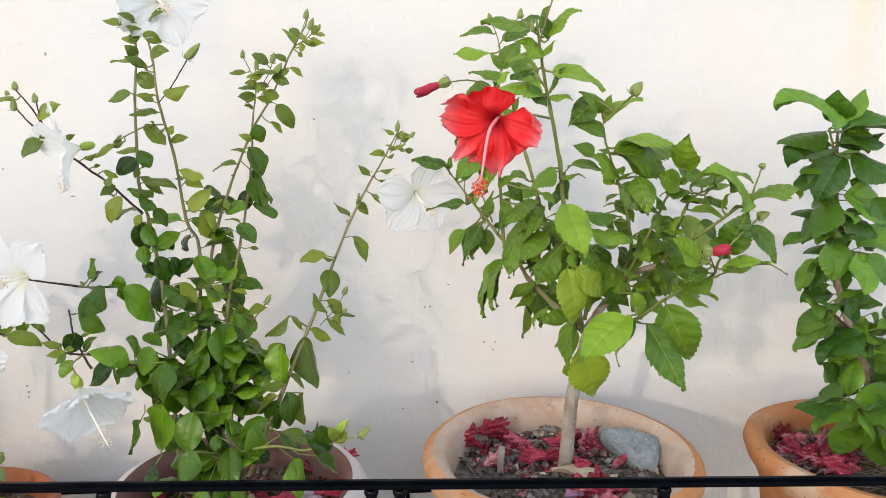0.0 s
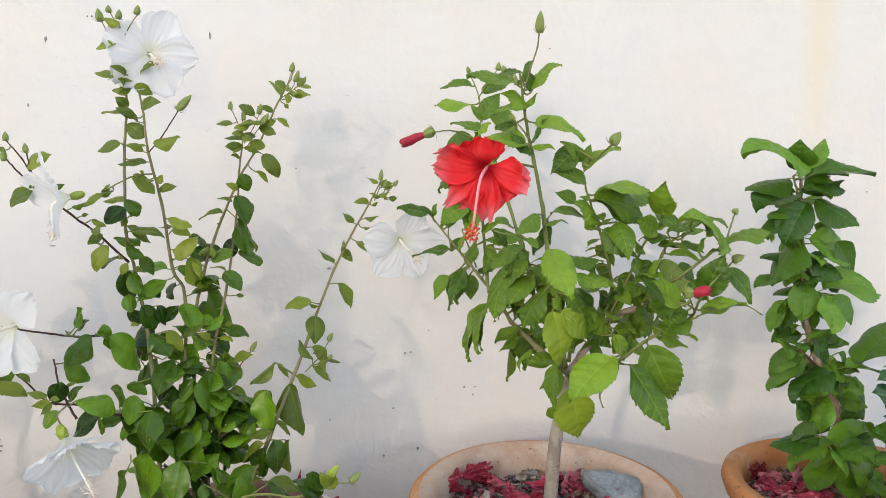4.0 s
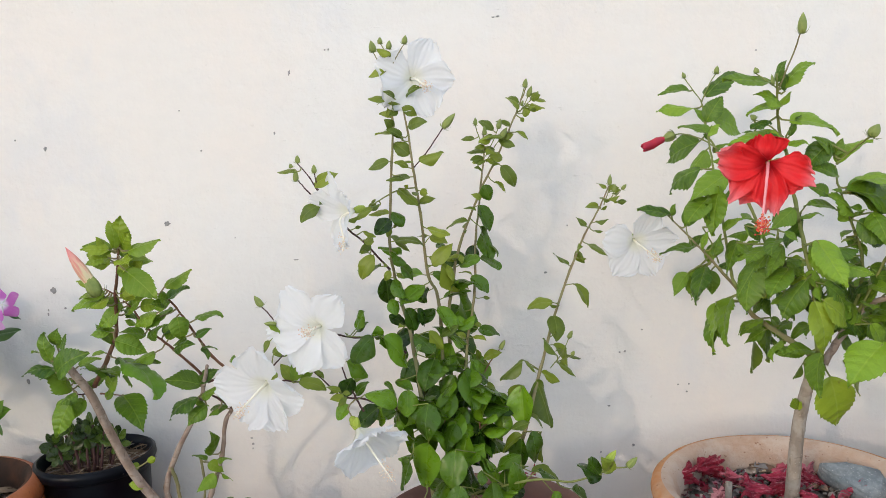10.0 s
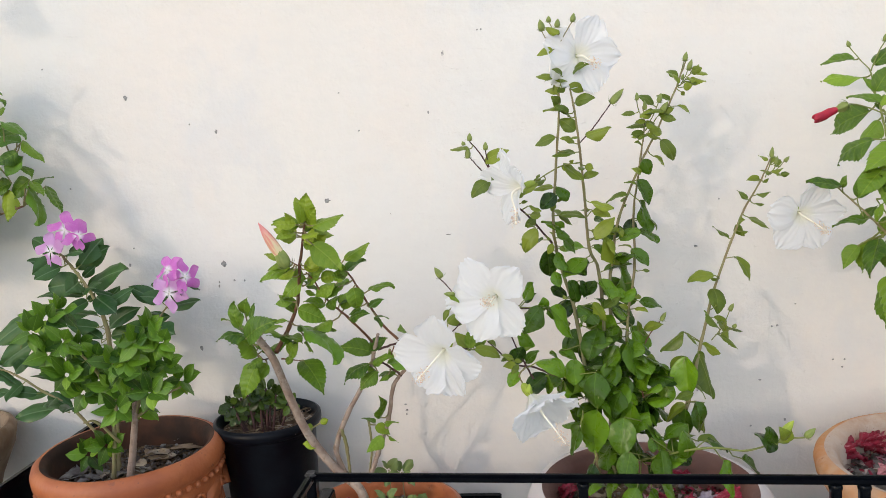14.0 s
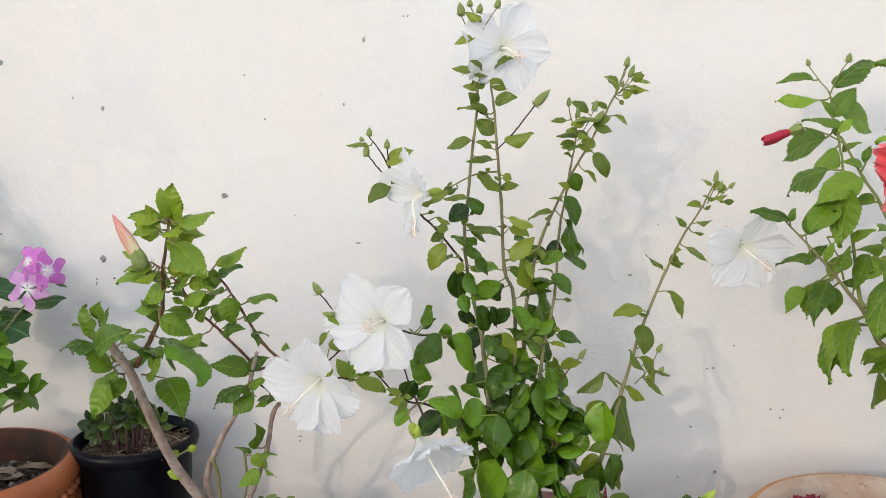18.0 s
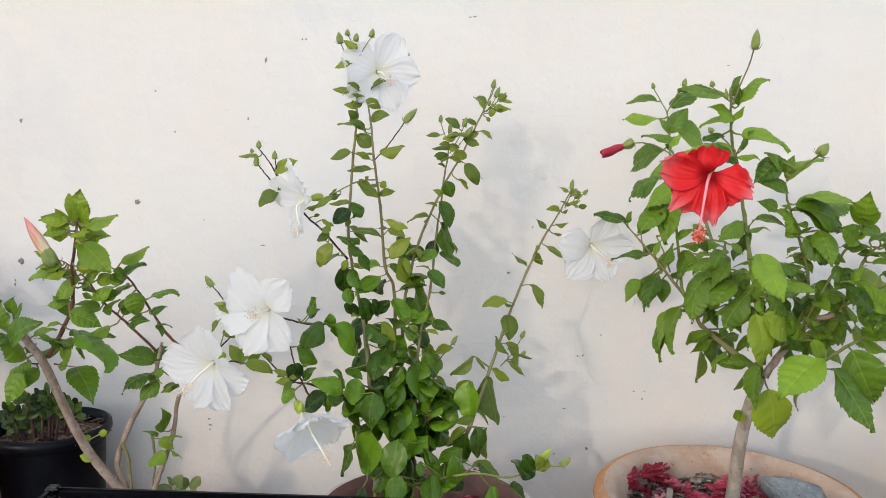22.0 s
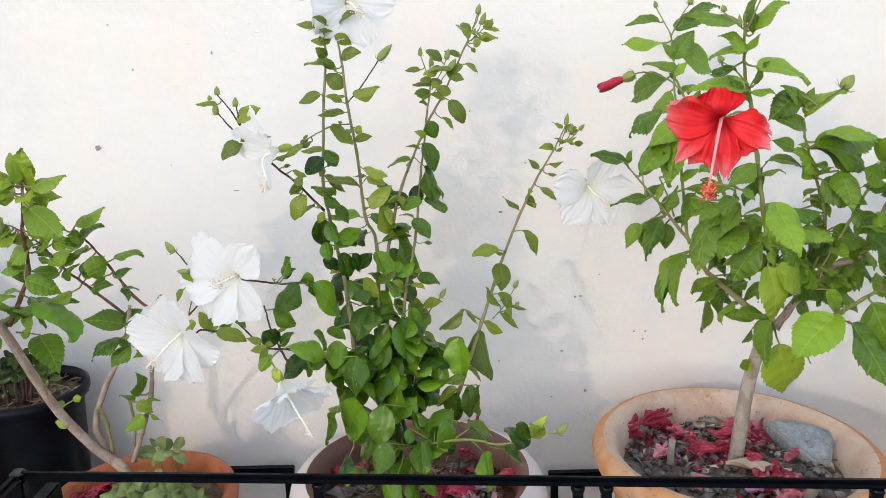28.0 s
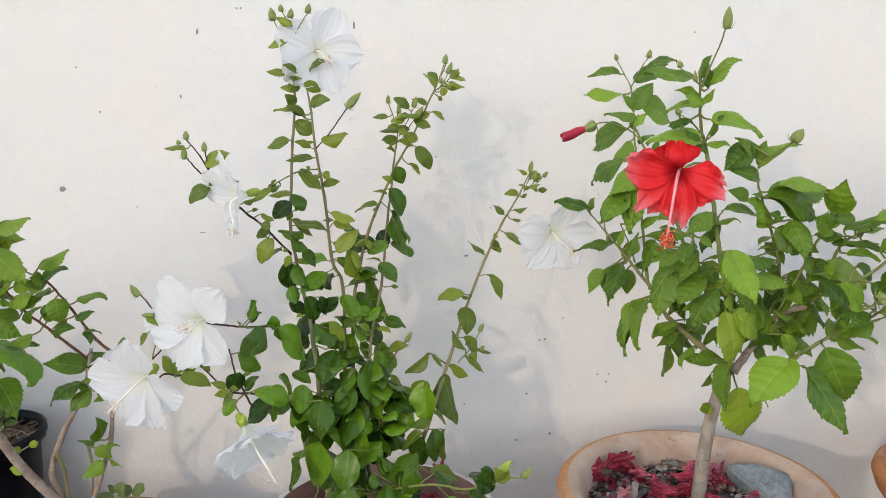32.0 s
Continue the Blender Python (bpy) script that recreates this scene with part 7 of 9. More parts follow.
red.leaf("r", 0.155, 1.05, 0.911, 0.182, 1.05, 0.925, 0.42)
red.leaf("r", 0.184, 1.03, 0.91, 0.151, 1.03, 0.903, 0.36)
red.leaf("r", 0.161, 1.02, 0.87, 0.195, 1.02, 0.894, 0.38)
red.leaf("r", 0.133, 1.07, 0.857, 0.126, 1.07, 0.81, 0.55)
red.leaf("r", 0.112, 1.08, 0.846, 0.092, 1.08, 0.813, 0.55)
red.leaf("r", 0.114, 1.07, 0.884, 0.134, 1.07, 0.904, 0.48)
red.leaf("r", 0.143, 1.06, 0.891, 0.139, 1.06, 0.86, 0.55)
red.leaf("r", 0.168, 1.03, 0.898, 0.153, 1.03, 0.85, 0.44)
red.leaf("r", 0.181, 0.99, 0.873, 0.152, 0.99, 0.824, 0.6)
red.leaf("r", 0.202, 0.97, 0.896, 0.171, 0.97, 0.862, 0.5)
red.leaf("r", 0.167, 1, 0.919, 0.207, 1, 0.906, 0.4)
red.leaf("r", 0.087, 1.08, 0.935, 0.04, 1.08, 0.943, 0.34)
red.leaf("r", 0.089, 1.08, 0.933, 0.095, 1.08, 0.95, 0.6)
red.leaf("r", 0.167, 1.14, 1.042, 0.157, 1.14, 1.051, 0.5)
red.leaf("r", 0.165, 1.14, 1.049, 0.171, 1.14, 1.064, 0.45)
red.leaf("r", 0.17, 1.13, 1.022, 0.192, 1.13, 1.033, 0.35)
red.leaf("r", 0.182, 1.09, 1.008, 0.188, 1.09, 1.029, 0.4)
red.leaf("r", 0.183, 1.1, 1.002, 0.157, 1.1, 1.009, 0.45)
red.leaf("r", 0.16, 1.09, 0.986, 0.145, 1.09, 0.995, 0.5)
red.leaf("r", 0.199, 1.05, 1.048, 0.184, 1.05, 1.05, 0.5)
red.stem(0.0011, 0.0008, (0.172, 1.19, 1.102), (0.191, 1.21, 1.13), (0.21, 1.23, 1.15))
red.stem(0.0012, 0.0008, (0.177, 1.185, 1.067), (0.175, 1.2, 1.102), (0.176, 1.24, 1.122), (0.17, 1.27, 1.147))
red.stem(0.0026, 0.0013, (0.158, 1.01, 0.835), (0.159, 1.03, 0.85), (0.157, 1.06, 0.926), (0.157, 1.09, 0.989), (0.161, 1.125, 1.038), (0.172, 1.17, 1.065))
red.stem(0.0028, 0.0016, (0.214, 0.98, 0.829), (0.212, 1.0, 0.857), (0.194, 1.06, 0.951), (0.181, 1.09, 0.989), (0.165, 1.13, 1.042))
red.bud(0.21, 1.23, 1.148, 0.212, 1.23, 1.161, 0.0042)
red.leaf("r", 0.19, 0.935, 1.081, 0.155, 0.935, 1.096, 0.42)
red.leaf("r", 0.19, 0.935, 1.081, 0.202, 0.935, 1.097, 0.5)
red.leaf("r", 0.187, 0.935, 1.079, 0.147, 0.935, 1.07, 0.32)
red.leaf("r", 0.188, 0.935, 1.035, 0.125, 0.935, 1.032, 0.36)
red.leaf("r", 0.2, 0.935, 1.062, 0.26, 0.935, 1.04, 0.26)
red.leaf("r", 0.2, 0.935, 1.042, 0.215, 0.935, 1.066, 0.32)
red.leaf("r", 0.179, 0.935, 1.109, 0.117, 0.935, 1.115, 0.2)
red.leaf("r", 0.184, 0.935, 1.111, 0.196, 0.935, 1.136, 0.5)
red.leaf("r", 0.191, 0.935, 1.104, 0.231, 0.935, 1.13, 0.4)
red.leaf("r", 0.194, 0.935, 1.099, 0.19, 0.935, 1.124, 0.4)
red.leaf("r", 0.15, 0.935, 1.054, 0.175, 0.935, 1.057, 0.42)
red.leaf("r", 0.197, 0.935, 1.032, 0.224, 0.935, 1.029, 0.36)
red.leaf("r", 0.177, 0.935, 1.036, 0.192, 0.935, 1.022, 0.5)
red.leaf("r", 0.214, 0.935, 0.935, 0.243, 0.935, 0.936, 0.2)
red.leaf("r", 0.184, 0.935, 1.026, 0.169, 0.935, 1.049, 0.5)
red.leaf("r", 0.206, 0.935, 0.949, 0.177, 0.935, 0.923, 0.6)
red.leaf("r", 0.258, 0.95, 1.03, 0.226, 0.95, 0.999, 0.82)
red.leaf("r", 0.264, 0.95, 1.015, 0.237, 0.95, 1.037, 0.5)
red.leaf("r", 0.265, 0.95, 1.014, 0.276, 0.95, 1.035, 0.55)
red.leaf("r", 0.268, 0.95, 1.004, 0.314, 0.95, 1.028, 0.3)
red.leaf("r", 0.271, 0.95, 0.986, 0.232, 0.95, 0.999, 0.45)
red.leaf("r", 0.258, 0.95, 0.963, 0.232, 0.95, 0.974, 0.6)
red.leaf("r", 0.27, 0.95, 0.942, 0.227, 0.95, 0.948, 0.3)
red.leaf("r", 0.285, 0.95, 0.927, 0.269, 0.95, 0.946, 0.55)
red.leaf("r", 0.267, 0.95, 1.013, 0.256, 0.95, 1.033, 0.4)
red.leaf("r", 0.275, 0.95, 0.965, 0.263, 0.95, 0.968, 0.5)
red.leaf("r", 0.289, 0.95, 0.926, 0.308, 0.95, 0.939, 0.16)
red.leaf("r", 0.292, 0.95, 0.935, 0.248, 0.95, 0.96, 0.3)
red.stem(0.0016, 0.0013, (0.268, 0.95, 1.002), (0.283, 0.935, 1.022), (0.293, 0.91, 1.038))
red.bud(0.189, 0.876, 1.163, 0.19, 0.876, 1.187, 0.0050)
red.bud(0.289, 0.906, 1.036, 0.299, 0.906, 1.051, 0.00663)
red.bud(0.17, 1.27, 1.147, 0.167, 1.27, 1.157, 0.0034)
red.bud(0.163, 0.947, 1.124, 0.161, 0.947, 1.132, 0.00351)
red.bud(0.444, 0.895, 0.951, 0.449, 0.895, 0.957, 0.0039)
red.bud(0.436, 0.875, 0.895, 0.45, 0.875, 0.901, 0.00507)
red.bud(0.192, 1.026, 1.067, 0.186, 1.026, 1.074, 0.0039)
red.bud(0.172, 0.918, 1.107, 0.17, 0.918, 1.12, 0.00234)
red.bud(0.089, 1.06, 1.053, 0.07, 1.06, 1.045, 0.00663)
red.bud(0.076, 1.06, 1.048, 0.043, 1.06, 1.035, 0.00663, M["bud_red"], calyx=False, rolled=True)
red.bud(0.336, 0.79, 0.874, 0.35, 0.79, 0.875, 0.00663)
red.bud(0.345, 0.79, 0.874, 0.362, 0.78, 0.879, 0.0060, M["bud_red"], calyx=False, rolled=True)
red.hibiscus((0.116, 0.8, 1.015), (0.09, 0.755, 0.94), (-0.36, -0.9, -0.14), 0.0545, M["petal_red"], M["column_red"], M["anther_red"], ((98, 0.62, 0.40, 1.60, 0.05), (-20, 0.96, 0.38, 1.44, -0.10), (-86, 1.08, 0.30, 1.36, 0.05), (-136, 1.06, 0.36, 1.50, 0.12), (170, 1.10, 0.38, 1.36, -0.28)), seed=14, ruffle=3.0, frill=2.0, ribs=0.5, brush=(0.78, 90, 1.3))
red.hibiscus((0.045, 1.135, 0.894), (0.072, 1.085, 0.867), (0.12, -0.9, -0.22), 0.064, M["petal_white"], M["column_white"], M["anther"], ((68, 1.0, 0.34, 1.36, 0.16), (2, 1.06, 0.34, 1.42, 0.1), (-62, 1.02, 0.34, 1.34, 0.1), (-128, 1.04, 0.38, 1.40, 0.12), (168, 1.0, 0.38, 1.42, 0.12)), seed=31, ribs=1.0)
red.fill("r", 9, 0.72, 0.90, 0.042, 6, 0.16, hang_down=0.5)
red.fill("r", 34, 0.76, 0.97, 0.034, 46, 0.17, 0.40, hang_down=0.25)
red.fill("y", 6, 0.78, 0.90, 0.034, 47, 0.19, 0.30, hang_down=0.4)
red.fill("r", 5, 0.76, 0.90, 0.040, 16, 0.29, 0.42, hang_down=0.5)
red.leaf("y", 0.265, 1.05, 0.637, 0.251, 1.04, 0.656, 0.616)
red.leaf("y", 0.264, 1.05, 0.636, 0.267, 1.045, 0.649, 0.528)
red.flush()

right_bush = Plant("leafy_hibiscus", "upright hibiscus with broad toothed leaves and no flowers", "hibiscus", (0.72, 1.05, 0.488), M["twig_light"])
right_bush.stem(0.009, 0.002, (0.757, 1.05, 0.443), (0.755, 1.08, 0.535), (0.748, 1.11, 0.611), (0.727, 1.12, 0.666), (0.705, 1.13, 0.73), (0.691, 1.13, 0.824), (0.678, 1.13, 0.923), (0.674, 1.13, 0.993), mat=M["bark_red"])
right_bush.stem(0.003, 0.0015, (0.682, 1.13, 0.878), (0.668, 1.12, 0.942), (0.649, 1.11, 0.984), mat=M["twig_green"])
right_bush.stem(0.0016, 0.001, (0.737, 1.07, 0.555), (0.691, 1.03, 0.584), (0.661, 1.02, 0.602), mat=M["twig_light"])
right_bush.stem(0.0025, 0.0012, (0.718, 1.12, 0.676), (0.678, 1.1, 0.707), (0.67, 1.1, 0.721), mat=M["twig_red"])
right_bush.leaf("g", 0.661, 1.117, 0.996, 0.559, 1.089, 1.009, 0.3)
right_bush.leaf("g", 0.661, 1.139, 0.979, 0.584, 1.126, 0.963, 0.35)
right_bush.leaf("g", 0.673, 1.126, 0.992, 0.653, 1.101, 1.038, 0.8)
right_bush.leaf("g", 0.667, 1.109, 0.994, 0.697, 1.111, 1.039, 0.55)
right_bush.leaf("g", 0.674, 1.097, 0.987, 0.74, 1.053, 0.986, 0.33)
right_bush.leaf("g", 0.677, 1.126, 0.958, 0.73, 1.108, 0.977, 0.33)
right_bush.leaf("g", 0.669, 1.107, 0.964, 0.735, 1.117, 0.958, 0.3)
right_bush.leaf("g", 0.662, 1.119, 0.949, 0.582, 1.087, 0.931, 0.35)
right_bush.leaf("g", 0.656, 1.083, 0.944, 0.626, 1.08, 0.885, 0.85)
right_bush.leaf("g", 0.692, 1.116, 0.947, 0.742, 1.082, 0.911, 0.55)
right_bush.leaf("g", 0.637, 1.101, 0.937, 0.6, 1.085, 0.922, 0.5)
right_bush.leaf("g", 0.628, 1.096, 0.92, 0.601, 1.083, 0.89, 0.6)
right_bush.leaf("g", 0.732, 1.133, 0.899, 0.769, 1.13, 0.91, 0.4)
right_bush.leaf("g", 0.683, 1.112, 0.886, 0.759, 1.119, 0.848, 0.6)
right_bush.leaf("g", 0.722, 1.102, 0.882, 0.752, 1.103, 0.839, 0.7)
right_bush.leaf("g", 0.684, 1.108, 0.851, 0.728, 1.09, 0.827, 0.65)
right_bush.leaf("g", 0.668, 1.123, 0.885, 0.621, 1.101, 0.818, 0.55)
right_bush.leaf("g", 0.657, 1.144, 0.86, 0.617, 1.131, 0.854, 0.4)
right_bush.leaf("g", 0.673, 1.135, 0.841, 0.652, 1.115, 0.811, 0.6)
right_bush.leaf("g", 0.714, 1.141, 0.83, 0.706, 1.13, 0.798, 0.7)
right_bush.leaf("g", 0.643, 1.112, 0.824, 0.597, 1.107, 0.811, 0.3)
right_bush.leaf("g", 0.675, 1.133, 0.807, 0.636, 1.12, 0.796, 0.4)
right_bush.leaf("g", 0.68, 1.12, 0.813, 0.671, 1.101, 0.76, 0.68)
right_bush.leaf("g", 0.68, 1.128, 0.784, 0.665, 1.135, 0.73, 0.5)
right_bush.leaf("g", 0.666, 1.126, 0.781, 0.646, 1.135, 0.734, 0.5)
right_bush.leaf("g", 0.71, 1.127, 0.792, 0.712, 1.138, 0.73, 0.55)
right_bush.leaf("g", 0.706, 1.096, 0.796, 0.698, 1.067, 0.749, 0.55)
right_bush.leaf("g", 0.731, 1.138, 0.799, 0.822, 1.144, 0.785, 0.42)
right_bush.leaf("g", 0.724, 1.097, 0.799, 0.737, 1.076, 0.757, 0.5)
right_bush.leaf("g", 0.691, 1.134, 0.741, 0.672, 1.139, 0.725, 0.5)
right_bush.leaf("g", 0.706, 1.136, 0.713, 0.758, 1.108, 0.713, 0.6)
right_bush.leaf("g", 0.689, 1.124, 0.702, 0.652, 1.129, 0.658, 0.8)
right_bush.leaf("g", 0.671, 1.098, 0.686, 0.641, 1.113, 0.646, 0.5)
right_bush.leaf("g", 0.687, 1.117, 0.678, 0.627, 1.097, 0.647, 0.3)
right_bush.leaf("g", 0.705, 1.122, 0.664, 0.672, 1.127, 0.647, 0.3)
right_bush.leaf("g", 0.743, 1.115, 0.692, 0.74, 1.13, 0.635, 0.65)
right_bush.leaf("g", 0.757, 1.126, 0.696, 0.773, 1.13, 0.674, 0.4)
right_bush.leaf("g", 0.775, 1.095, 0.685, 0.867, 1.11, 0.719, 0.5)
right_bush.leaf("g", 0.795, 1.134, 0.667, 0.79, 1.138, 0.693, 0.5)
right_bush.leaf("g", 0.749, 1.095, 0.681, 0.803, 1.09, 0.671, 0.3)
right_bush.leaf("g", 0.718, 1.087, 0.674, 0.659, 1.074, 0.634, 0.6)
right_bush.leaf("g", 0.758, 1.117, 0.66, 0.754, 1.096, 0.593, 0.45)
right_bush.leaf("g", 0.79, 1.133, 0.65, 0.817, 1.135, 0.578, 0.5)
right_bush.leaf("g", 0.714, 1.104, 0.628, 0.694, 1.115, 0.588, 0.5)
right_bush.leaf("g", 0.692, 1.061, 0.589, 0.713, 1.075, 0.636, 0.65)
right_bush.leaf("g", 0.704, 1.097, 0.587, 0.671, 1.099, 0.624, 0.5)
right_bush.leaf("g", 0.748, 1.094, 0.596, 0.772, 1.079, 0.602, 0.65)
right_bush.leaf("g", 0.69, 1.065, 0.581, 0.622, 1.077, 0.565, 0.45)
right_bush.leaf("g", 0.698, 1.053, 0.573, 0.647, 1.046, 0.535, 0.45)
right_bush.leaf("g", 0.691, 1.043, 0.585, 0.78, 1.066, 0.515, 0.5)
right_bush.leaf("g", 0.732, 1.058, 0.549, 0.76, 1.038, 0.48, 0.45)
right_bush.leaf("g", 0.729, 1.079, 0.53, 0.685, 1.053, 0.491, 0.7)
right_bush.leaf("g", 0.741, 1.071, 0.521, 0.736, 1.055, 0.487, 0.6)
right_bush.leaf("g", 0.78, 1.07, 0.521, 0.796, 1.068, 0.464, 0.65)
right_bush.leaf("g", 0.75, 1.076, 0.481, 0.735, 1.061, 0.458, 0.6)
right_bush.leaf("g", 0.765, 1.061, 0.602, 0.779, 1.066, 0.575, 0.6)
right_bush.leaf("g", 0.694, 1.103, 0.733, 0.715, 1.1, 0.69, 0.5)
right_bush.leaf("g", 0.731, 1.122, 0.636, 0.706, 1.117, 0.61, 0.5)
right_bush.leaf("g", 0.708, 1.158, 0.79, 0.731, 1.158, 0.808, 0.5)
right_bush.leaf("g", 0.683, 1.153, 0.819, 0.709, 1.158, 0.78, 0.5)
right_bush.leaf("g", 0.687, 1.157, 0.902, 0.665, 1.162, 0.86, 0.5)
right_bush.leaf("g", 0.698, 1.125, 0.906, 0.724, 1.125, 0.874, 0.5)
right_bush.leaf("g", 0.717, 1.153, 0.762, 0.744, 1.136, 0.747, 0.5)
right_bush.leaf("g", 0.699, 1.139, 0.822, 0.673, 1.124, 0.852, 0.5)
right_bush.leaf("g", 0.749, 1.166, 0.825, 0.777, 1.173, 0.79, 0.5)
right_bush.leaf("g", 0.732, 1.164, 0.671, 0.704, 1.147, 0.648, 0.5)
right_bush.leaf("g", 0.779, 1.157, 0.622, 0.805, 1.148, 0.604, 0.5)
right_bush.leaf("g", 0.732, 1.109, 0.593, 0.707, 1.103, 0.567, 0.5)
right_bush.leaf("g", 0.771, 1.092, 0.549, 0.806, 1.083, 0.531, 0.5)
right_bush.leaf("g", 0.734, 1.064, 0.6, 0.752, 1.043, 0.571, 0.5)
right_bush.leaf("g", 0.697, 1.152, 0.92, 0.73, 1.163, 0.946, 0.4)
right_bush.leaf("g", 0.677, 1.14, 0.859, 0.706, 1.151, 0.819, 0.5)
right_bush.fill("g", 40, 0.62, 1.0, 0.045, 7)
right_bush.fill("g", 26, 0.49, 0.70, 0.052, 27, hang_down=0.3)
right_bush.flush()

right_vinca = Plant("periwinkle", "pink periwinkle with pale-veined leaves beside the leafy hibiscus", "periwinkle", (0.80, 0.98, 0.488), M["twig_light"])
right_vinca.stem(0.0028, 0.0014, (0.783, 0.97, 0.497), (0.786, 0.97, 0.574), (0.807, 0.99, 0.626), (0.82, 1, 0.701), (0.824, 1, 0.74), mat=M["twig_light"])
right_vinca.stem(0.002, 0.0012, (0.787, 0.97, 0.596), (0.797, 0.96, 0.639), (0.822, 0.96, 0.689))
right_vinca.leaf("v", 0.801, 0.984, 0.701, 0.746, 1.002, 0.708, 0.3)
right_vinca.leaf("g", 0.807, 0.986, 0.712, 0.764, 0.99, 0.736, 0.5)
right_vinca.leaf("v", 0.797, 0.995, 0.678, 0.712, 0.97, 0.7, 0.3)
right_vinca.leaf("v", 0.779, 0.976, 0.658, 0.689, 0.947, 0.691, 0.3)
right_vinca.leaf("g", 0.784, 0.987, 0.591, 0.729, 0.993, 0.614, 0.5)
right_vinca.leaf("g", 0.807, 0.997, 0.586, 0.8, 1.009, 0.614, 0.8)
right_vinca.leaf("g", 0.784, 0.962, 0.59, 0.707, 0.948, 0.59, 0.5)
right_vinca.leaf("g", 0.792, 0.975, 0.573, 0.823, 0.97, 0.545, 0.55)
right_vinca.leaf("g", 0.828, 0.997, 0.588, 0.787, 0.998, 0.577, 0.4)
right_vinca.leaf("g", 0.816, 0.991, 0.678, 0.84, 0.997, 0.702, 0.5)
right_vinca.leaf("g", 0.815, 0.999, 0.622, 0.761, 0.979, 0.642, 0.35)
right_vinca.leaf("g", 0.799, 0.975, 0.641, 0.813, 0.963, 0.619, 0.5)
right_vinca.leaf("g", 0.807, 0.98, 0.717, 0.851, 0.993, 0.729, 0.4)
right_vinca.leaf("g", 0.798, 0.976, 0.543, 0.763, 0.967, 0.559, 0.5)
right_vinca.leaf("g", 0.787, 0.984, 0.531, 0.79, 0.98, 0.56, 0.5)
right_vinca.leaf("g", 0.808, 0.974, 0.667, 0.855, 0.982, 0.636, 0.4)
right_vinca.leaf("g", 0.799, 0.981, 0.604, 0.837, 0.976, 0.595, 0.4)
right_vinca.leaf("v", 0.795, 0.995, 0.607, 0.743, 0.991, 0.638, 0.3)
right_vinca.leaf("g", 0.785, 0.98, 0.64, 0.786, 0.958, 0.682, 0.4)
right_vinca.leaf("g", 0.811, 0.991, 0.748, 0.777, 0.98, 0.739, 0.3)
right_vinca.vinca((0.815, 0.99, 0.755), (-0.2, -0.9, 0.2), 0.021, M["petal_pink"], 0.4, 3)
right_vinca.vinca((0.844, 1, 0.757), (0.2, -0.9, 0.3), 0.021, M["petal_pink"], 0.9, 4)
right_vinca.fill("g", 30, 0.52, 0.76, 0.050, 28)
right_vinca.flush()

left_bush = Plant("budding_hibiscus", "open-branched hibiscus with one pink bud in a small terracotta pot", "hibiscus", (-0.68, 1.14, 0.390), M["twig_red"])
left_bush.stem(0.00861, 0.00533, (-0.682, 1.15, 0.39), (-0.694, 1.155, 0.441), (-0.735, 1.15, 0.486), (-0.769, 1.125, 0.56), (-0.784, 1.09, 0.644), (-0.792, 1.06, 0.712), (-0.807, 1.045, 0.751), (-0.814, 1.04, 0.768), mat=M["bark_red"], name="trunk")
left_bush.stem(0.00369, 0.00148, (-0.787, 1.063, 0.725), (-0.756, 1.047, 0.77), (-0.737, 1.044, 0.811), (-0.717, 1.008, 0.87), (-0.702, 0.992, 0.919), (-0.694, 0.983, 0.945))
left_bush.stem(0.00533, 0.00246, (-0.722, 1.163, 0.47), (-0.73, 1.154, 0.521), (-0.695, 1.131, 0.596), (-0.649, 1.107, 0.668), (-0.632, 1.098, 0.718), (-0.623, 1.087, 0.741), mat=M["bark_red"])
left_bush.stem(0.00344, 0.00246, (-0.714, 1.14, 0.563), (-0.711, 1.154, 0.521), (-0.712, 1.162, 0.467), mat=M["twig_light"])
left_bush.stem(0.00451, 0.00246, (-0.68, 1.163, 0.453), (-0.655, 1.15, 0.511), (-0.629, 1.137, 0.577), (-0.61, 1.116, 0.644), (-0.585, 1.107, 0.675), (-0.562, 1.106, 0.684), mat=M["bark_red"])
left_bush.stem(0.00246, 0.00098, (-0.628, 1.1, 0.712), (-0.596, 1.1, 0.721), (-0.567, 1.099, 0.729), mat=M["twig_dark"])
left_bush.stem(0.00246, 0.00107, (-0.589, 1.1, 0.723), (-0.613, 1.081, 0.758), (-0.635, 1.066, 0.806), (-0.651, 1.036, 0.853), (-0.663, 1.025, 0.866))
left_bush.stem(0.0023, 0.00098, (-0.635, 1.093, 0.727), (-0.662, 1.061, 0.776), (-0.689, 1.05, 0.807), (-0.705, 1.026, 0.849), (-0.711, 1.017, 0.86))
left_bush.stem(0.00246, 0.00123, (-0.593, 1.109, 0.663), (-0.615, 1.107, 0.681), (-0.637, 1.104, 0.697), mat=M["twig_dark"])
left_bush.stem(0.00246, 0.0018, (-0.664, 1.138, 0.578), (-0.665, 1.148, 0.522), (-0.679, 1.163, 0.458), mat=M["twig_light"])
left_bush.stem(0.00115, 0.00082, (-0.716, 1.008, 0.87), (-0.726, 1.003, 0.879), (-0.736, 1.001, 0.883))
left_bush.stem(0.00115, 0.00082, (-0.601, 1.101, 0.716), (-0.614, 1.106, 0.686))
left_bush.stem(0.00164, 0.00082, (-0.77, 1.054, 0.745), (-0.737, 1.056, 0.753))
left_bush.stem(0.00148, 0.00082, (-0.791, 1.066, 0.715), (-0.814, 1.063, 0.714), (-0.819, 1.054, 0.729), mat=M["twig_dark"])
left_bush.stem(0.00148, 0.00082, (-0.782, 1.067, 0.712), (-0.752, 1.075, 0.705))
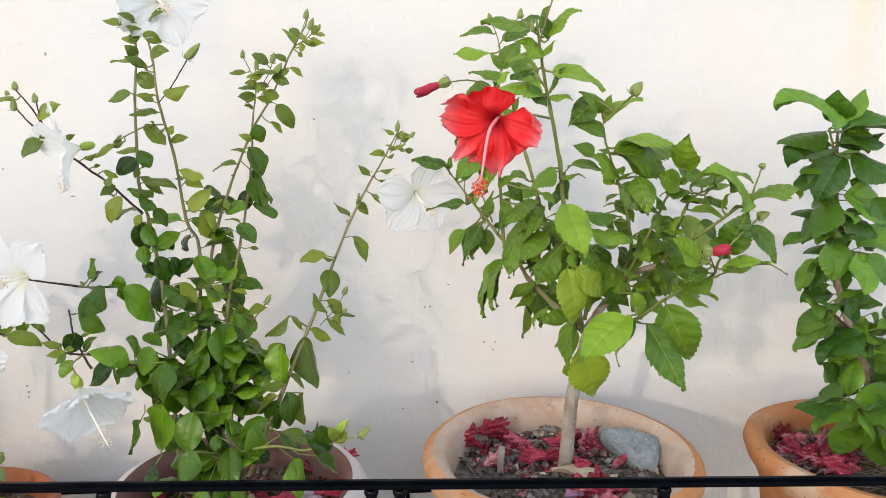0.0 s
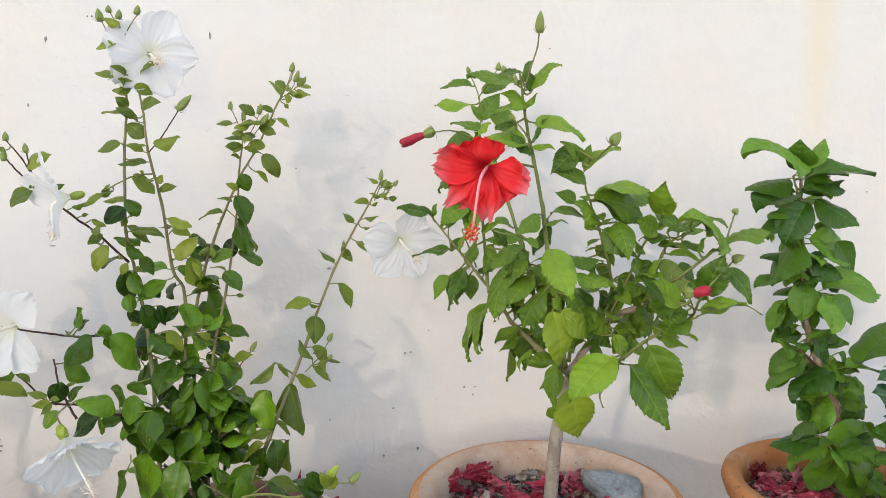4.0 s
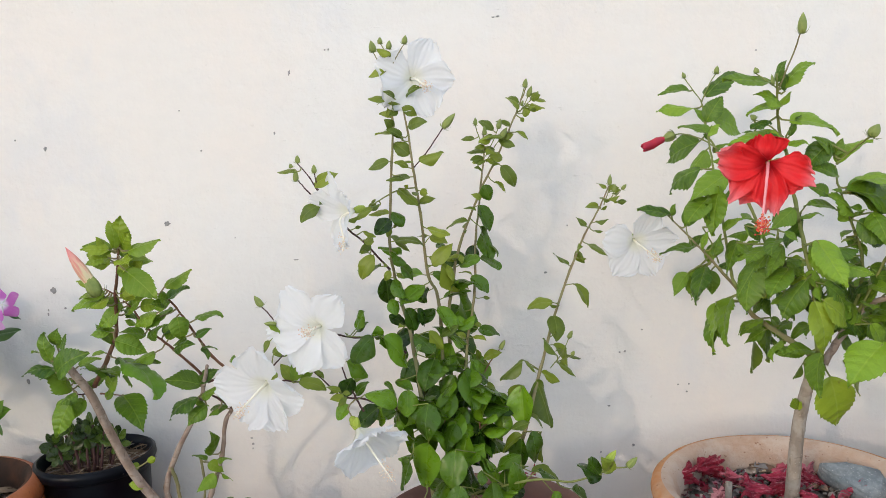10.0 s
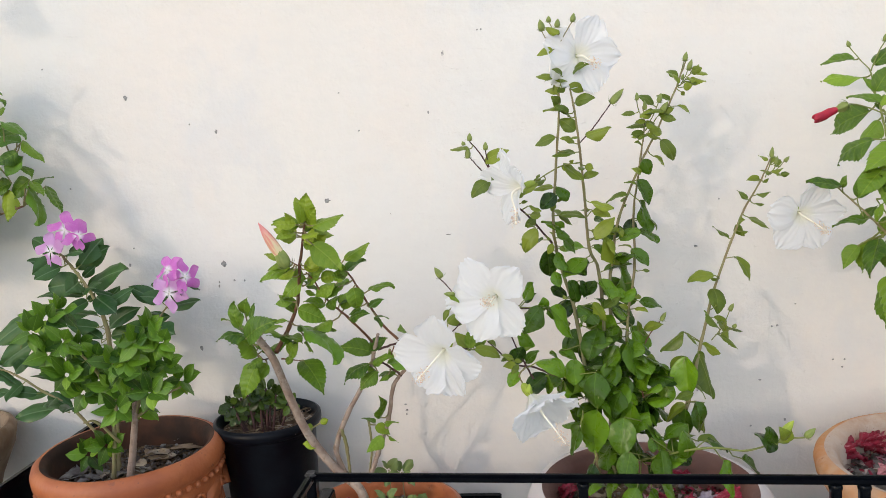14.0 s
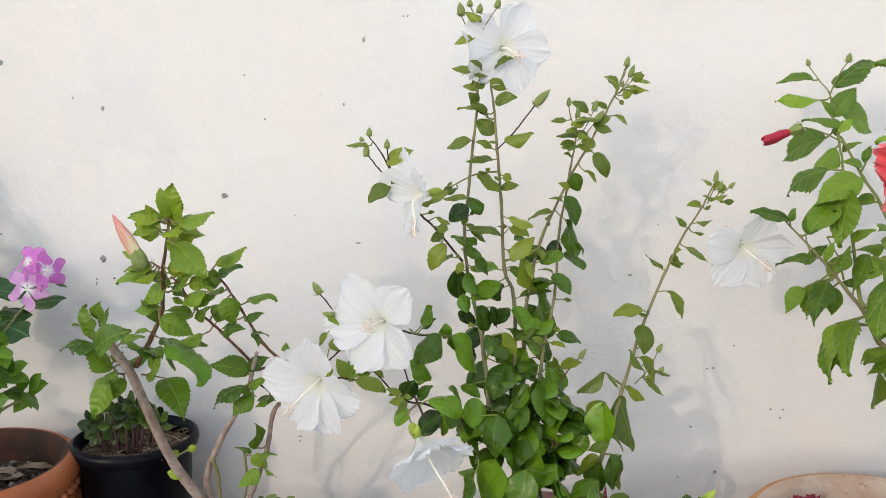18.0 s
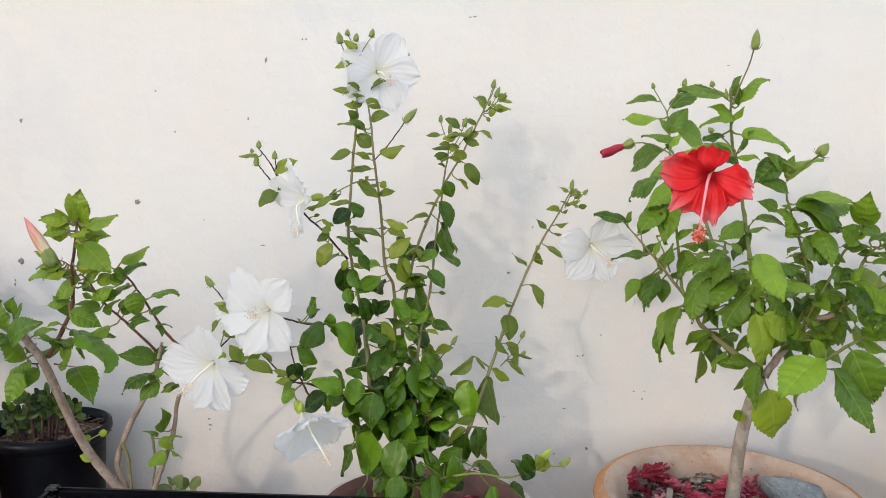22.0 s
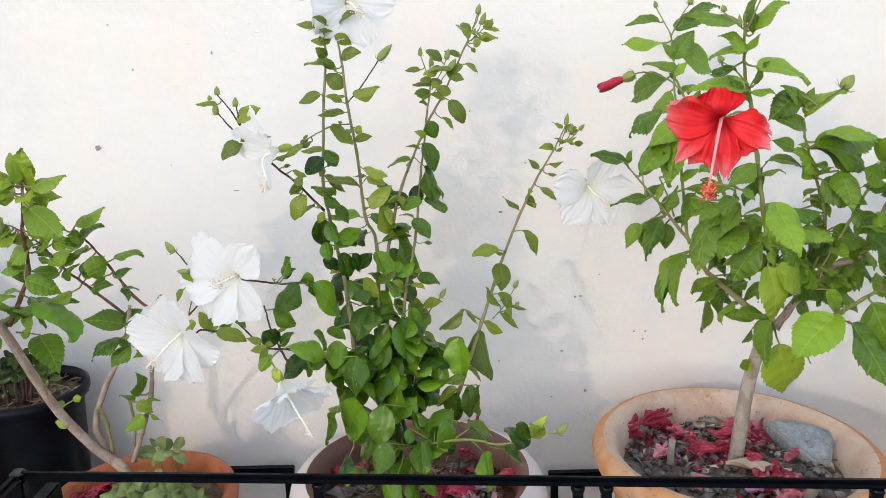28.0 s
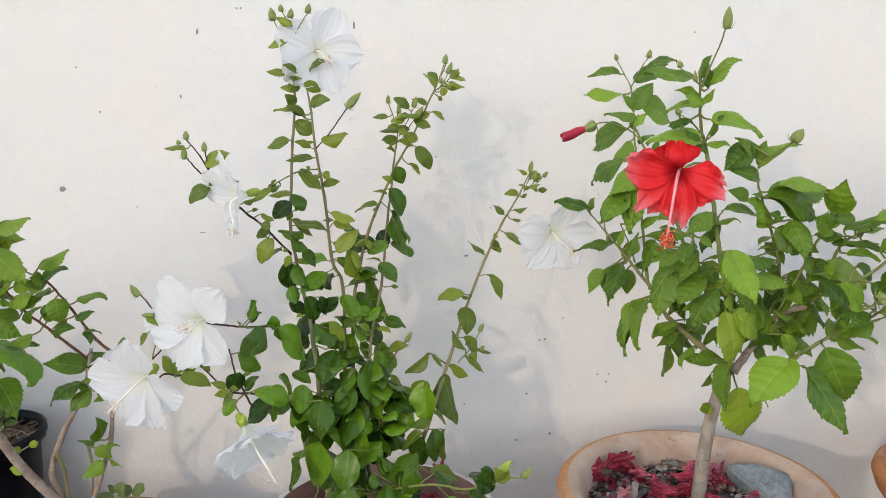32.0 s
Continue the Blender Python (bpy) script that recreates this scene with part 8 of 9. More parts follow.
left_bush.leaf("y", -0.698, 0.989, 0.935, -0.688, 0.984, 0.981, 0.55)
left_bush.leaf("y", -0.698, 0.975, 0.94, -0.707, 0.985, 0.975, 0.5)
left_bush.leaf("y", -0.709, 0.986, 0.936, -0.722, 0.977, 0.956, 0.55)
left_bush.leaf("y", -0.696, 0.991, 0.935, -0.675, 0.975, 0.961, 0.5)
left_bush.leaf("y", -0.683, 0.98, 0.935, -0.636, 0.975, 0.947, 0.35)
left_bush.leaf("y", -0.713, 0.997, 0.921, -0.748, 1.006, 0.929, 0.6)
left_bush.leaf("y", -0.697, 0.985, 0.905, -0.68, 0.981, 0.929, 0.35)
left_bush.leaf("y", -0.686, 0.993, 0.908, -0.665, 0.988, 0.918, 0.6)
left_bush.leaf("y", -0.68, 0.962, 0.91, -0.642, 0.955, 0.872, 0.65)
left_bush.leaf("y", -0.702, 0.994, 0.875, -0.679, 0.993, 0.886, 0.7)
left_bush.leaf("y", -0.648, 1.01, 0.878, -0.609, 1.012, 0.899, 0.35)
left_bush.leaf("g", -0.652, 1.03, 0.857, -0.62, 1.029, 0.87, 0.4)
left_bush.leaf("r", -0.654, 1.023, 0.85, -0.673, 1.021, 0.846, 0.5)
left_bush.leaf("r", -0.732, 1.008, 0.868, -0.778, 1.011, 0.85, 0.42)
left_bush.leaf("r", -0.73, 1.007, 0.857, -0.745, 1.006, 0.877, 0.3)
left_bush.leaf("r", -0.713, 1.023, 0.85, -0.754, 1.037, 0.82, 0.42)
left_bush.leaf("r", -0.743, 1.045, 0.791, -0.772, 1.057, 0.819, 0.6)
left_bush.leaf("r", -0.708, 1.049, 0.817, -0.726, 1.052, 0.825, 0.5)
left_bush.leaf("r", -0.73, 1.019, 0.803, -0.694, 1.034, 0.779, 0.75)
left_bush.leaf("r", -0.671, 1.034, 0.837, -0.706, 1.038, 0.818, 0.5)
left_bush.leaf("r", -0.67, 1.045, 0.83, -0.69, 1.034, 0.813, 0.55)
left_bush.leaf("r", -0.645, 1.04, 0.829, -0.647, 1.05, 0.794, 0.9)
left_bush.leaf("r", -0.627, 1.065, 0.818, -0.588, 1.064, 0.818, 0.3)
left_bush.leaf("g", -0.628, 1.061, 0.792, -0.604, 1.062, 0.802, 0.4)
left_bush.leaf("r", -0.659, 1.053, 0.776, -0.626, 1.047, 0.784, 0.55)
left_bush.leaf("r", -0.622, 1.066, 0.773, -0.601, 1.071, 0.769, 0.2)
left_bush.leaf("r", -0.62, 1.067, 0.776, -0.611, 1.055, 0.759, 0.6)
left_bush.leaf("r", -0.687, 1.054, 0.774, -0.718, 1.043, 0.763, 0.45)
left_bush.leaf("r", -0.759, 1.05, 0.778, -0.781, 1.048, 0.773, 0.3)
left_bush.leaf("g", -0.737, 1.044, 0.765, -0.685, 1.015, 0.716, 0.42)
left_bush.leaf("r", -0.738, 1.035, 0.773, -0.713, 1.026, 0.763, 0.4)
left_bush.leaf("r", -0.766, 1.035, 0.758, -0.787, 1.03, 0.764, 0.35)
left_bush.leaf("r", -0.814, 1.009, 0.763, -0.756, 0.989, 0.793, 0.55)
left_bush.leaf("r", -0.814, 1.018, 0.764, -0.858, 1.004, 0.761, 0.3)
left_bush.leaf("r", -0.822, 1.037, 0.758, -0.868, 1.052, 0.782, 0.3)
left_bush.leaf("r", -0.83, 1.028, 0.777, -0.834, 1.032, 0.815, 0.5)
left_bush.leaf("r", -0.821, 1.033, 0.797, -0.808, 1.018, 0.825, 0.5)
left_bush.leaf("r", -0.806, 1.016, 0.793, -0.797, 1.016, 0.816, 0.2)
left_bush.leaf("r", -0.815, 1.052, 0.725, -0.851, 1.021, 0.76, 0.52)
left_bush.leaf("r", -0.814, 1.056, 0.735, -0.803, 1.061, 0.745, 0.6)
left_bush.leaf("r", -0.817, 1.049, 0.711, -0.841, 1.047, 0.657, 0.48)
left_bush.leaf("r", -0.807, 1.068, 0.704, -0.822, 1.055, 0.677, 0.65)
left_bush.leaf("r", -0.74, 1.05, 0.713, -0.704, 1.019, 0.667, 0.66)
left_bush.leaf("r", -0.768, 1.069, 0.717, -0.744, 1.055, 0.744, 0.5)
left_bush.leaf("r", -0.774, 1.069, 0.703, -0.762, 1.071, 0.716, 0.7)
left_bush.leaf("r", -0.64, 1.101, 0.708, -0.689, 1.084, 0.721, 0.6)
left_bush.leaf("r", -0.644, 1.104, 0.709, -0.614, 1.111, 0.726, 0.5)
left_bush.leaf("r", -0.637, 1.088, 0.691, -0.603, 1.089, 0.7, 0.5)
left_bush.leaf("g", -0.612, 1.094, 0.689, -0.574, 1.094, 0.674, 0.5)
left_bush.leaf("r", -0.642, 1.089, 0.692, -0.682, 1.078, 0.662, 0.3)
left_bush.leaf("r", -0.651, 1.098, 0.686, -0.631, 1.1, 0.673, 0.4)
left_bush.leaf("r", -0.631, 1.092, 0.678, -0.658, 1.084, 0.649, 0.55)
left_bush.leaf("r", -0.613, 1.093, 0.671, -0.627, 1.085, 0.662, 0.5)
left_bush.leaf("r", -0.64, 1.126, 0.585, -0.637, 1.11, 0.628, 0.5)
left_bush.leaf("r", -0.649, 1.123, 0.577, -0.671, 1.123, 0.584, 0.4)
left_bush.leaf("y", -0.652, 1.139, 0.567, -0.629, 1.135, 0.551, 0.65)
left_bush.leaf("r", -0.634, 1.13, 0.574, -0.609, 1.12, 0.577, 0.4)
left_bush.leaf("r", -0.638, 1.125, 0.552, -0.664, 1.109, 0.531, 0.6)
left_bush.leaf("r", -0.63, 1.133, 0.548, -0.615, 1.134, 0.536, 0.3)
left_bush.leaf("y", -0.754, 1.133, 0.535, -0.782, 1.136, 0.537, 0.65)
left_bush.leaf("y", -0.762, 1.13, 0.567, -0.773, 1.129, 0.574, 0.8)
left_bush.leaf("y", -0.746, 1.127, 0.578, -0.731, 1.124, 0.585, 0.7)
left_bush.leaf("r", -0.715, 1.035, 0.839, -0.687, 1.026, 0.857, 0.4)
left_bush.leaf("r", -0.691, 1.04, 0.8, -0.661, 1.032, 0.819, 0.4)
left_bush.leaf("r", -0.643, 1.064, 0.793, -0.66, 1.053, 0.782, 0.4)
left_bush.bud(-0.722, 0.965, 0.878, -0.735, 0.965, 0.911, 0.00936, M["bud"])
left_bush.bud(-0.726, 0.965, 0.89, -0.758, 0.965, 0.945, 0.0078, M["bud_pink"], calyx=False)
left_bush.fill("r", 24, 0.66, 0.86, 0.036, 8)
left_bush.fill("y", 10, 0.84, 0.94, 0.034, 38)
left_bush.fill("y", 9, 0.90, 1.02, 0.030, 18)
left_bush.flush()

left_vinca = Plant("pink_periwinkle", "pink periwinkle with dark glossy leaves in the decorated pot", "periwinkle", (-1.05, 1.15, 0.49), M["twig_light"])
left_vinca.stem(0.005, 0.002, (-1.123, 1.12, 0.471), (-1.14, 1.17, 0.623), (-1.147, 1.19, 0.734), (-1.164, 1.2, 0.786), (-1.185, 1.21, 0.817), (-1.209, 1.22, 0.846), (-1.236, 1.23, 0.874), (-1.248, 1.23, 0.889))
left_vinca.stem(0.003, 0.0014, (-1.139, 1.17, 0.633), (-1.097, 1.2, 0.697), (-1.066, 1.23, 0.753), (-1.048, 1.24, 0.777))
left_vinca.stem(0.003, 0.0015, (-1.144, 1.13, 0.552), (-1.217, 1.15, 0.616), (-1.27, 1.16, 0.641), (-1.327, 1.17, 0.672), (-1.399, 1.18, 0.693))
left_vinca.leaf("v", -1.237, 1.252, 0.88, -1.183, 1.245, 0.906, 0.35)
left_vinca.leaf("v", -1.234, 1.263, 0.851, -1.164, 1.265, 0.888, 0.4)
left_vinca.leaf("v", -1.217, 1.25, 0.835, -1.186, 1.244, 0.855, 0.45)
left_vinca.leaf("v", -1.259, 1.251, 0.855, -1.309, 1.227, 0.873, 0.35)
left_vinca.leaf("v", -1.227, 1.25, 0.832, -1.27, 1.255, 0.836, 0.45)
left_vinca.leaf("v", -1.22, 1.258, 0.807, -1.254, 1.252, 0.817, 0.45)
left_vinca.leaf("v", -1.219, 1.27, 0.811, -1.115, 1.234, 0.846, 0.25)
left_vinca.leaf("v", -1.191, 1.253, 0.767, -1.145, 1.249, 0.814, 0.5)
left_vinca.leaf("v", -1.219, 1.26, 0.785, -1.202, 1.257, 0.803, 0.5)
left_vinca.leaf("v", -1.228, 1.258, 0.797, -1.317, 1.256, 0.796, 0.3)
left_vinca.leaf("v", -1.208, 1.266, 0.755, -1.275, 1.232, 0.774, 0.2)
left_vinca.leaf("v", -1.208, 1.264, 0.734, -1.255, 1.248, 0.742, 0.35)
left_vinca.leaf("v", -1.19, 1.267, 0.73, -1.123, 1.273, 0.764, 0.35)
left_vinca.leaf("v", -1.188, 1.268, 0.713, -1.098, 1.28, 0.72, 0.4)
left_vinca.leaf("v", -1.063, 1.243, 0.78, -1.12, 1.237, 0.813, 0.45)
left_vinca.leaf("v", -1.054, 1.245, 0.769, -0.992, 1.251, 0.778, 0.35)
left_vinca.leaf("v", -1.089, 1.258, 0.811, -1.056, 1.264, 0.81, 0.3)
left_vinca.leaf("v", -1.013, 1.252, 0.81, -0.991, 1.252, 0.797, 0.3)
left_vinca.leaf("v", -1.126, 1.268, 0.744, -1.071, 1.282, 0.743, 0.45)
left_vinca.leaf("v", -1.334, 1.255, 0.763, -1.418, 1.249, 0.711, 0.3)
left_vinca.leaf("v", -1.331, 1.245, 0.716, -1.407, 1.247, 0.671, 0.42)
left_vinca.leaf("v", -1.304, 1.251, 0.655, -1.374, 1.252, 0.68, 0.35)
left_vinca.leaf("v", -1.311, 1.257, 0.631, -1.355, 1.25, 0.642, 0.3)
left_vinca.leaf("v", -1.38, 1.254, 0.622, -1.416, 1.252, 0.64, 0.45)
left_vinca.leaf("v", -1.316, 1.258, 0.574, -1.398, 1.252, 0.558, 0.38)
left_vinca.leaf("v", -1.316, 1.244, 0.607, -1.365, 1.232, 0.606, 0.3)
left_vinca.leaf("v", -1.276, 1.252, 0.596, -1.312, 1.236, 0.586, 0.3)
left_vinca.leaf("v", -1.382, 1.244, 0.656, -1.338, 1.238, 0.685, 0.4)
left_vinca.leaf("v", -1.184, 1.249, 0.664, -1.125, 1.237, 0.71, 0.4)
left_vinca.leaf("v", -1.416, 1.265, 0.61, -1.459, 1.255, 0.603, 0.4)
left_vinca.vinca((-1.217, 1.215, 0.93), (0.15, -0.85, 0.35), 0.033, M["petal_pink"], 0.2, 0)
left_vinca.vinca((-1.245, 1.205, 0.893), (-0.1, -0.97, 0.05), 0.032, M["petal_pale"], 0.31, 1)
left_vinca.vinca((-1.194, 1.215, 0.918), (0.55, -0.7, 0.25), 0.028, M["petal_pink"], 0.8, 2)
left_vinca.vinca((-1.027, 1.205, 0.803), (0, -0.97, 0.1), 0.034, M["petal_pale"], 0.95, 3)
left_vinca.vinca((-0.999, 1.215, 0.831), (0.65, -0.65, 0.2), 0.03, M["petal_pink"], 1.6, 4)
left_vinca.vinca((-1.03, 1.215, 0.844), (-0.35, -0.8, 0.4), 0.03, M["petal_pink"], 2.0, 5)
left_vinca.stem(0.0022, 0.0014, (-1.248, 1.23, 0.889), (-1.250, 1.26, 0.905), mat=M["twig_green"])
left_vinca.stem(0.0022, 0.0014, (-1.048, 1.24, 0.777), (-1.044, 1.265, 0.80), mat=M["twig_green"])
left_vinca.fill("v", 34, 0.60, 0.90, 0.060, 21)
left_vinca.flush()

lime_bush = Plant("lime_bush", "dense bush of small lime-green leaves in the decorated pot", "shrub", (-1.08, 1.08, 0.49), M["twig_light"])
lime_bush.stem(0.007, 0.004, (-1.08, 1.08, 0.494), (-1.065, 1.08, 0.561), (-1.053, 1.08, 0.621), (-1.048, 1.08, 0.671), mat=M["bark_red"], name="trunk")
lime_bush.stem(0.004, 0.002, (-1.108, 1.08, 0.5), (-1.095, 1.08, 0.592), (-1.096, 1.08, 0.653), (-1.108, 1.07, 0.706), (-1.153, 1.06, 0.769))
lime_bush.stem(0.004, 0.0016, (-1.056, 1.08, 0.611), (-1.033, 1.08, 0.67), (-1.014, 1.08, 0.739))
lime_bush.stem(0.003, 0.0015, (-1.087, 1.08, 0.572), (-1.111, 1.06, 0.616), (-1.129, 1.05, 0.62))
lime_bush.stem(0.003, 0.0015, (-1.056, 1.08, 0.611), (-1, 1.08, 0.65), (-0.963, 1.08, 0.668))
lime_bush.rosette("i", -1.182, 1.071, 0.797, 0.036, 11, 0)
lime_bush.rosette("i", -1.174, 1.104, 0.803, 0.036, 10, 1)
lime_bush.rosette("i", -1.189, 1.04, 0.781, 0.036, 7, 2)
lime_bush.rosette("i", -1.152, 1.11, 0.706, 0.036, 11, 3)
lime_bush.rosette("i", -1.15, 1.06, 0.76, 0.036, 8, 4)
lime_bush.rosette("i", -1.108, 1.077, 0.726, 0.036, 10, 5)
lime_bush.rosette("i", -1.026, 1.032, 0.732, 0.036, 11, 6)
lime_bush.rosette("i", -1.002, 1.023, 0.762, 0.036, 9, 7)
lime_bush.rosette("i", -0.982, 1.034, 0.78, 0.036, 10, 8)
lime_bush.rosette("i", -1.013, 1.069, 0.705, 0.036, 10, 9)
lime_bush.rosette("i", -0.967, 1.092, 0.676, 0.036, 9, 11)
lime_bush.rosette("i", -1.037, 1.034, 0.705, 0.036, 9, 12)
lime_bush.rosette("i", -1.139, 1.08, 0.662, 0.036, 10, 13)
lime_bush.rosette("i", -1.113, 1.082, 0.566, 0.036, 9, 15)
lime_bush.rosette("i", -1.162, 1.103, 0.543, 0.036, 7, 16)
lime_bush.rosette("i", -1.052, 1.097, 0.633, 0.036, 10, 18)
lime_bush.rosette("i", -1.08, 1.066, 0.675, 0.036, 9, 20)
lime_bush.rosette("i", -1.143, 1.047, 0.705, 0.036, 10, 21)
lime_bush.rosette("i", -1.176, 1.059, 0.739, 0.036, 8, 22)
lime_bush.rosette("i", -0.994, 1.086, 0.707, 0.036, 9, 23)
lime_bush.rosette("i", -1.04, 1.086, 0.677, 0.036, 10, 24)
lime_bush.rosette("i", -1.059, 1.038, 0.647, 0.036, 9, 25)
lime_bush.rosette("i", -0.99, 1.026, 0.678, 0.036, 9, 27)
lime_bush.rosette("i", -1.111, 1.087, 0.681, 0.036, 9, 28)
lime_bush.rosette("i", -1.148, 1.094, 0.74, 0.036, 9, 29)
lime_bush.rosette("i", -0.961, 1.028, 0.76, 0.036, 8, 30)
lime_bush.rosette("i", -1.049, 1.032, 0.725, 0.036, 9, 31)
lime_bush.fill("i", 12, 0.63, 0.78, 0.036, 12)
lime_bush.flush()

far_plant = Plant("drooping_plant", "hibiscus with light drooping leaves behind the periwinkle", "hibiscus", (-1.53, 1.2, 0.5), M["twig_red"])
far_plant.stem(0.008, 0.003, (-1.53, 1.2, 0.5), (-1.624, 1.32, 0.717), (-1.538, 1.29, 0.905), (-1.473, 1.27, 1.049), (-1.474, 1.26, 1.216))
far_plant.stem(0.003, 0.0015, (-1.517, 1.28, 0.96), (-1.42, 1.25, 1.027), (-1.32, 1.24, 1.072))
far_plant.stem(0.003, 0.0015, (-1.538, 1.29, 0.905), (-1.419, 1.26, 0.949), (-1.309, 1.24, 0.977))
far_plant.leaf("r", -1.324, 1.226, 1.152, -1.301, 1.217, 1.156, 0.5)
far_plant.leaf("g", -1.314, 1.223, 1.131, -1.271, 1.215, 1.099, 0.4)
far_plant.leaf("r", -1.311, 1.255, 1.108, -1.36, 1.262, 1.127, 0.5)
far_plant.leaf("r", -1.295, 1.247, 1.098, -1.262, 1.249, 1.057, 0.42)
far_plant.leaf("g", -1.3, 1.246, 1.095, -1.349, 1.242, 1.097, 0.45)
far_plant.leaf("r", -1.296, 1.226, 1.077, -1.33, 1.206, 1.057, 0.6)
far_plant.leaf("g", -1.296, 1.24, 1.068, -1.316, 1.218, 1.036, 0.55)
far_plant.leaf("r", -1.308, 1.244, 1.051, -1.279, 1.229, 1.028, 0.45)
far_plant.leaf("r", -1.292, 1.246, 1.019, -1.254, 1.257, 1.026, 0.25)
far_plant.leaf("r", -1.272, 1.22, 1.021, -1.243, 1.204, 0.996, 0.5)
far_plant.leaf("r", -1.264, 1.247, 1.011, -1.229, 1.228, 0.963, 0.36)
far_plant.leaf("r", -1.3, 1.254, 1.026, -1.35, 1.254, 0.988, 0.45)
far_plant.leaf("y", -1.341, 1.248, 1.009, -1.341, 1.236, 0.952, 0.42)
far_plant.leaf("g", -1.288, 1.222, 1.012, -1.278, 1.214, 0.947, 0.4)
far_plant.leaf("r", -1.297, 1.257, 0.991, -1.287, 1.254, 0.968, 0.4)
far_plant.leaf("r", -1.334, 1.251, 1.021, -1.381, 1.261, 1, 0.5)
far_plant.leaf("r", -1.335, 1.237, 1.199, -1.315, 1.234, 1.182, 0.4)
far_plant.leaf("r", -1.342, 1.242, 1.178, -1.313, 1.232, 1.161, 0.4)
far_plant.leaf("r", -1.365, 1.24, 1.171, -1.399, 1.232, 1.132, 0.5)
far_plant.leaf("r", -1.368, 1.241, 1.087, -1.409, 1.227, 1.049, 0.6)
far_plant.leaf("r", -1.391, 1.243, 1.026, -1.424, 1.242, 0.975, 0.6)
far_plant.leaf("r", -1.38, 1.231, 1.109, -1.413, 1.215, 1.112, 0.5)
far_plant.leaf("r", -1.421, 1.234, 1.018, -1.462, 1.216, 0.969, 0.5)
far_plant.leaf("r", -1.373, 1.231, 1.211, -1.403, 1.208, 1.192, 0.5)
far_plant.leaf("r", -1.348, 1.229, 1.22, -1.32, 1.227, 1.247, 0.5)
far_plant.leaf("r", -1.425, 1.235, 1.06, -1.46, 1.216, 1.043, 0.5)
far_plant.leaf("r", -1.407, 1.249, 1.164, -1.469, 1.254, 1.157, 0.5)
far_plant.leaf("r", -1.396, 1.23, 0.942, -1.426, 1.214, 0.903, 0.5)
far_plant.leaf("r", -1.374, 1.238, 0.971, -1.412, 1.247, 0.919, 0.5)
far_plant.leaf("r", -1.435, 1.225, 1.093, -1.474, 1.21, 1.065, 0.5)
far_plant.leaf("r", -1.403, 1.246, 1.235, -1.423, 1.233, 1.257, 0.5)
# stems and filled leaves out of view, added to cast shade on the wall
far_plant.stem(0.005, 0.002, (-1.53, 1.2, 0.5), (-1.768, 1.22, 0.77), (-1.824, 1.14, 1.049))
far_plant.stem(0.005, 0.002, (-1.53, 1.2, 0.5), (-1.833, 1.24, 0.715), (-1.981, 1.14, 0.937))
far_plant.stem(0.005, 0.002, (-1.53, 1.2, 0.5), (-1.666, 1.14, 0.678), (-1.658, 1.04, 0.935))
far_plant.stem(0.005, 0.002, (-1.824, 1.14, 1.049), (-1.759, 1.12, 1.196), (-1.704, 1.11, 1.309))
far_plant.stem(0.004, 0.002, (-1.658, 1.04, 0.935), (-1.594, 1.09, 1.106), (-1.489, 1.12, 1.308))
far_plant.stem(0.004, 0.002, (-1.658, 1.04, 0.935), (-1.558, 1.11, 1.015), (-1.464, 1.14, 1.128))
far_plant.stem(0.004, 0.002, (-1.704, 1.11, 1.309), (-1.624, 1.12, 1.376), (-1.534, 1.12, 1.444))
far_plant.fill("g", 130, 0.70, 1.6, 0.066, 9, -2.1, -1.38)
far_plant.flush()

jade = Plant("jade_plant", "small dark jade plant in a black nursery pot", "succulent", (-0.872, 1.243, 0.53), M["twig_dark"])
jade.stem(0.003, 0.0018, (-0.913, 1.207, 0.528), (-0.933, 1.207, 0.585))
jade.rosette("j", -0.933, 1.207, 0.585, 0.021, 8, 50)
jade.stem(0.003, 0.0018, (-0.913, 1.243, 0.528), (-0.932, 1.243, 0.588))
jade.rosette("j", -0.932, 1.243, 0.588, 0.021, 8, 51)
jade.stem(0.003, 0.0018, (-0.897, 1.213, 0.528), (-0.906, 1.213, 0.604))
jade.rosette("j", -0.906, 1.213, 0.604, 0.021, 8, 52)
jade.stem(0.003, 0.0018, (-0.891, 1.251, 0.528), (-0.897, 1.251, 0.601))
jade.rosette("j", -0.897, 1.251, 0.601, 0.021, 8, 53)
jade.stem(0.003, 0.0018, (-0.877, 1.221, 0.528), (-0.872, 1.221, 0.612))
jade.rosette("j", -0.872, 1.221, 0.612, 0.021, 8, 54)
jade.stem(0.003, 0.0018, (-0.866, 1.221, 0.528), (-0.854, 1.221, 0.6))
jade.rosette("j", -0.854, 1.221, 0.6, 0.021, 8, 55)
jade.stem(0.003, 0.0018, (-0.864, 1.25, 0.528), (-0.851, 1.25, 0.583))
jade.rosette("j", -0.851, 1.25, 0.583, 0.021, 8, 56)
jade.stem(0.003, 0.0018, (-0.911, 1.215, 0.528), (-0.93, 1.215, 0.567))
jade.rosette("j", -0.93, 1.215, 0.567, 0.021, 8, 57)
jade.stem(0.003, 0.0018, (-0.906, 1.271, 0.528), (-0.921, 1.271, 0.566))
jade.rosette("j", -0.921, 1.271, 0.566, 0.021, 8, 58)
jade.stem(0.003, 0.0018, (-0.884, 1.215, 0.528), (-0.884, 1.215, 0.594))
jade.rosette("j", -0.884, 1.215, 0.594, 0.021, 8, 59)
jade.stem(0.003, 0.0018, (-0.874, 1.224, 0.528), (-0.867, 1.224, 0.591))
jade.rosette("j", -0.867, 1.224, 0.591, 0.021, 8, 60)
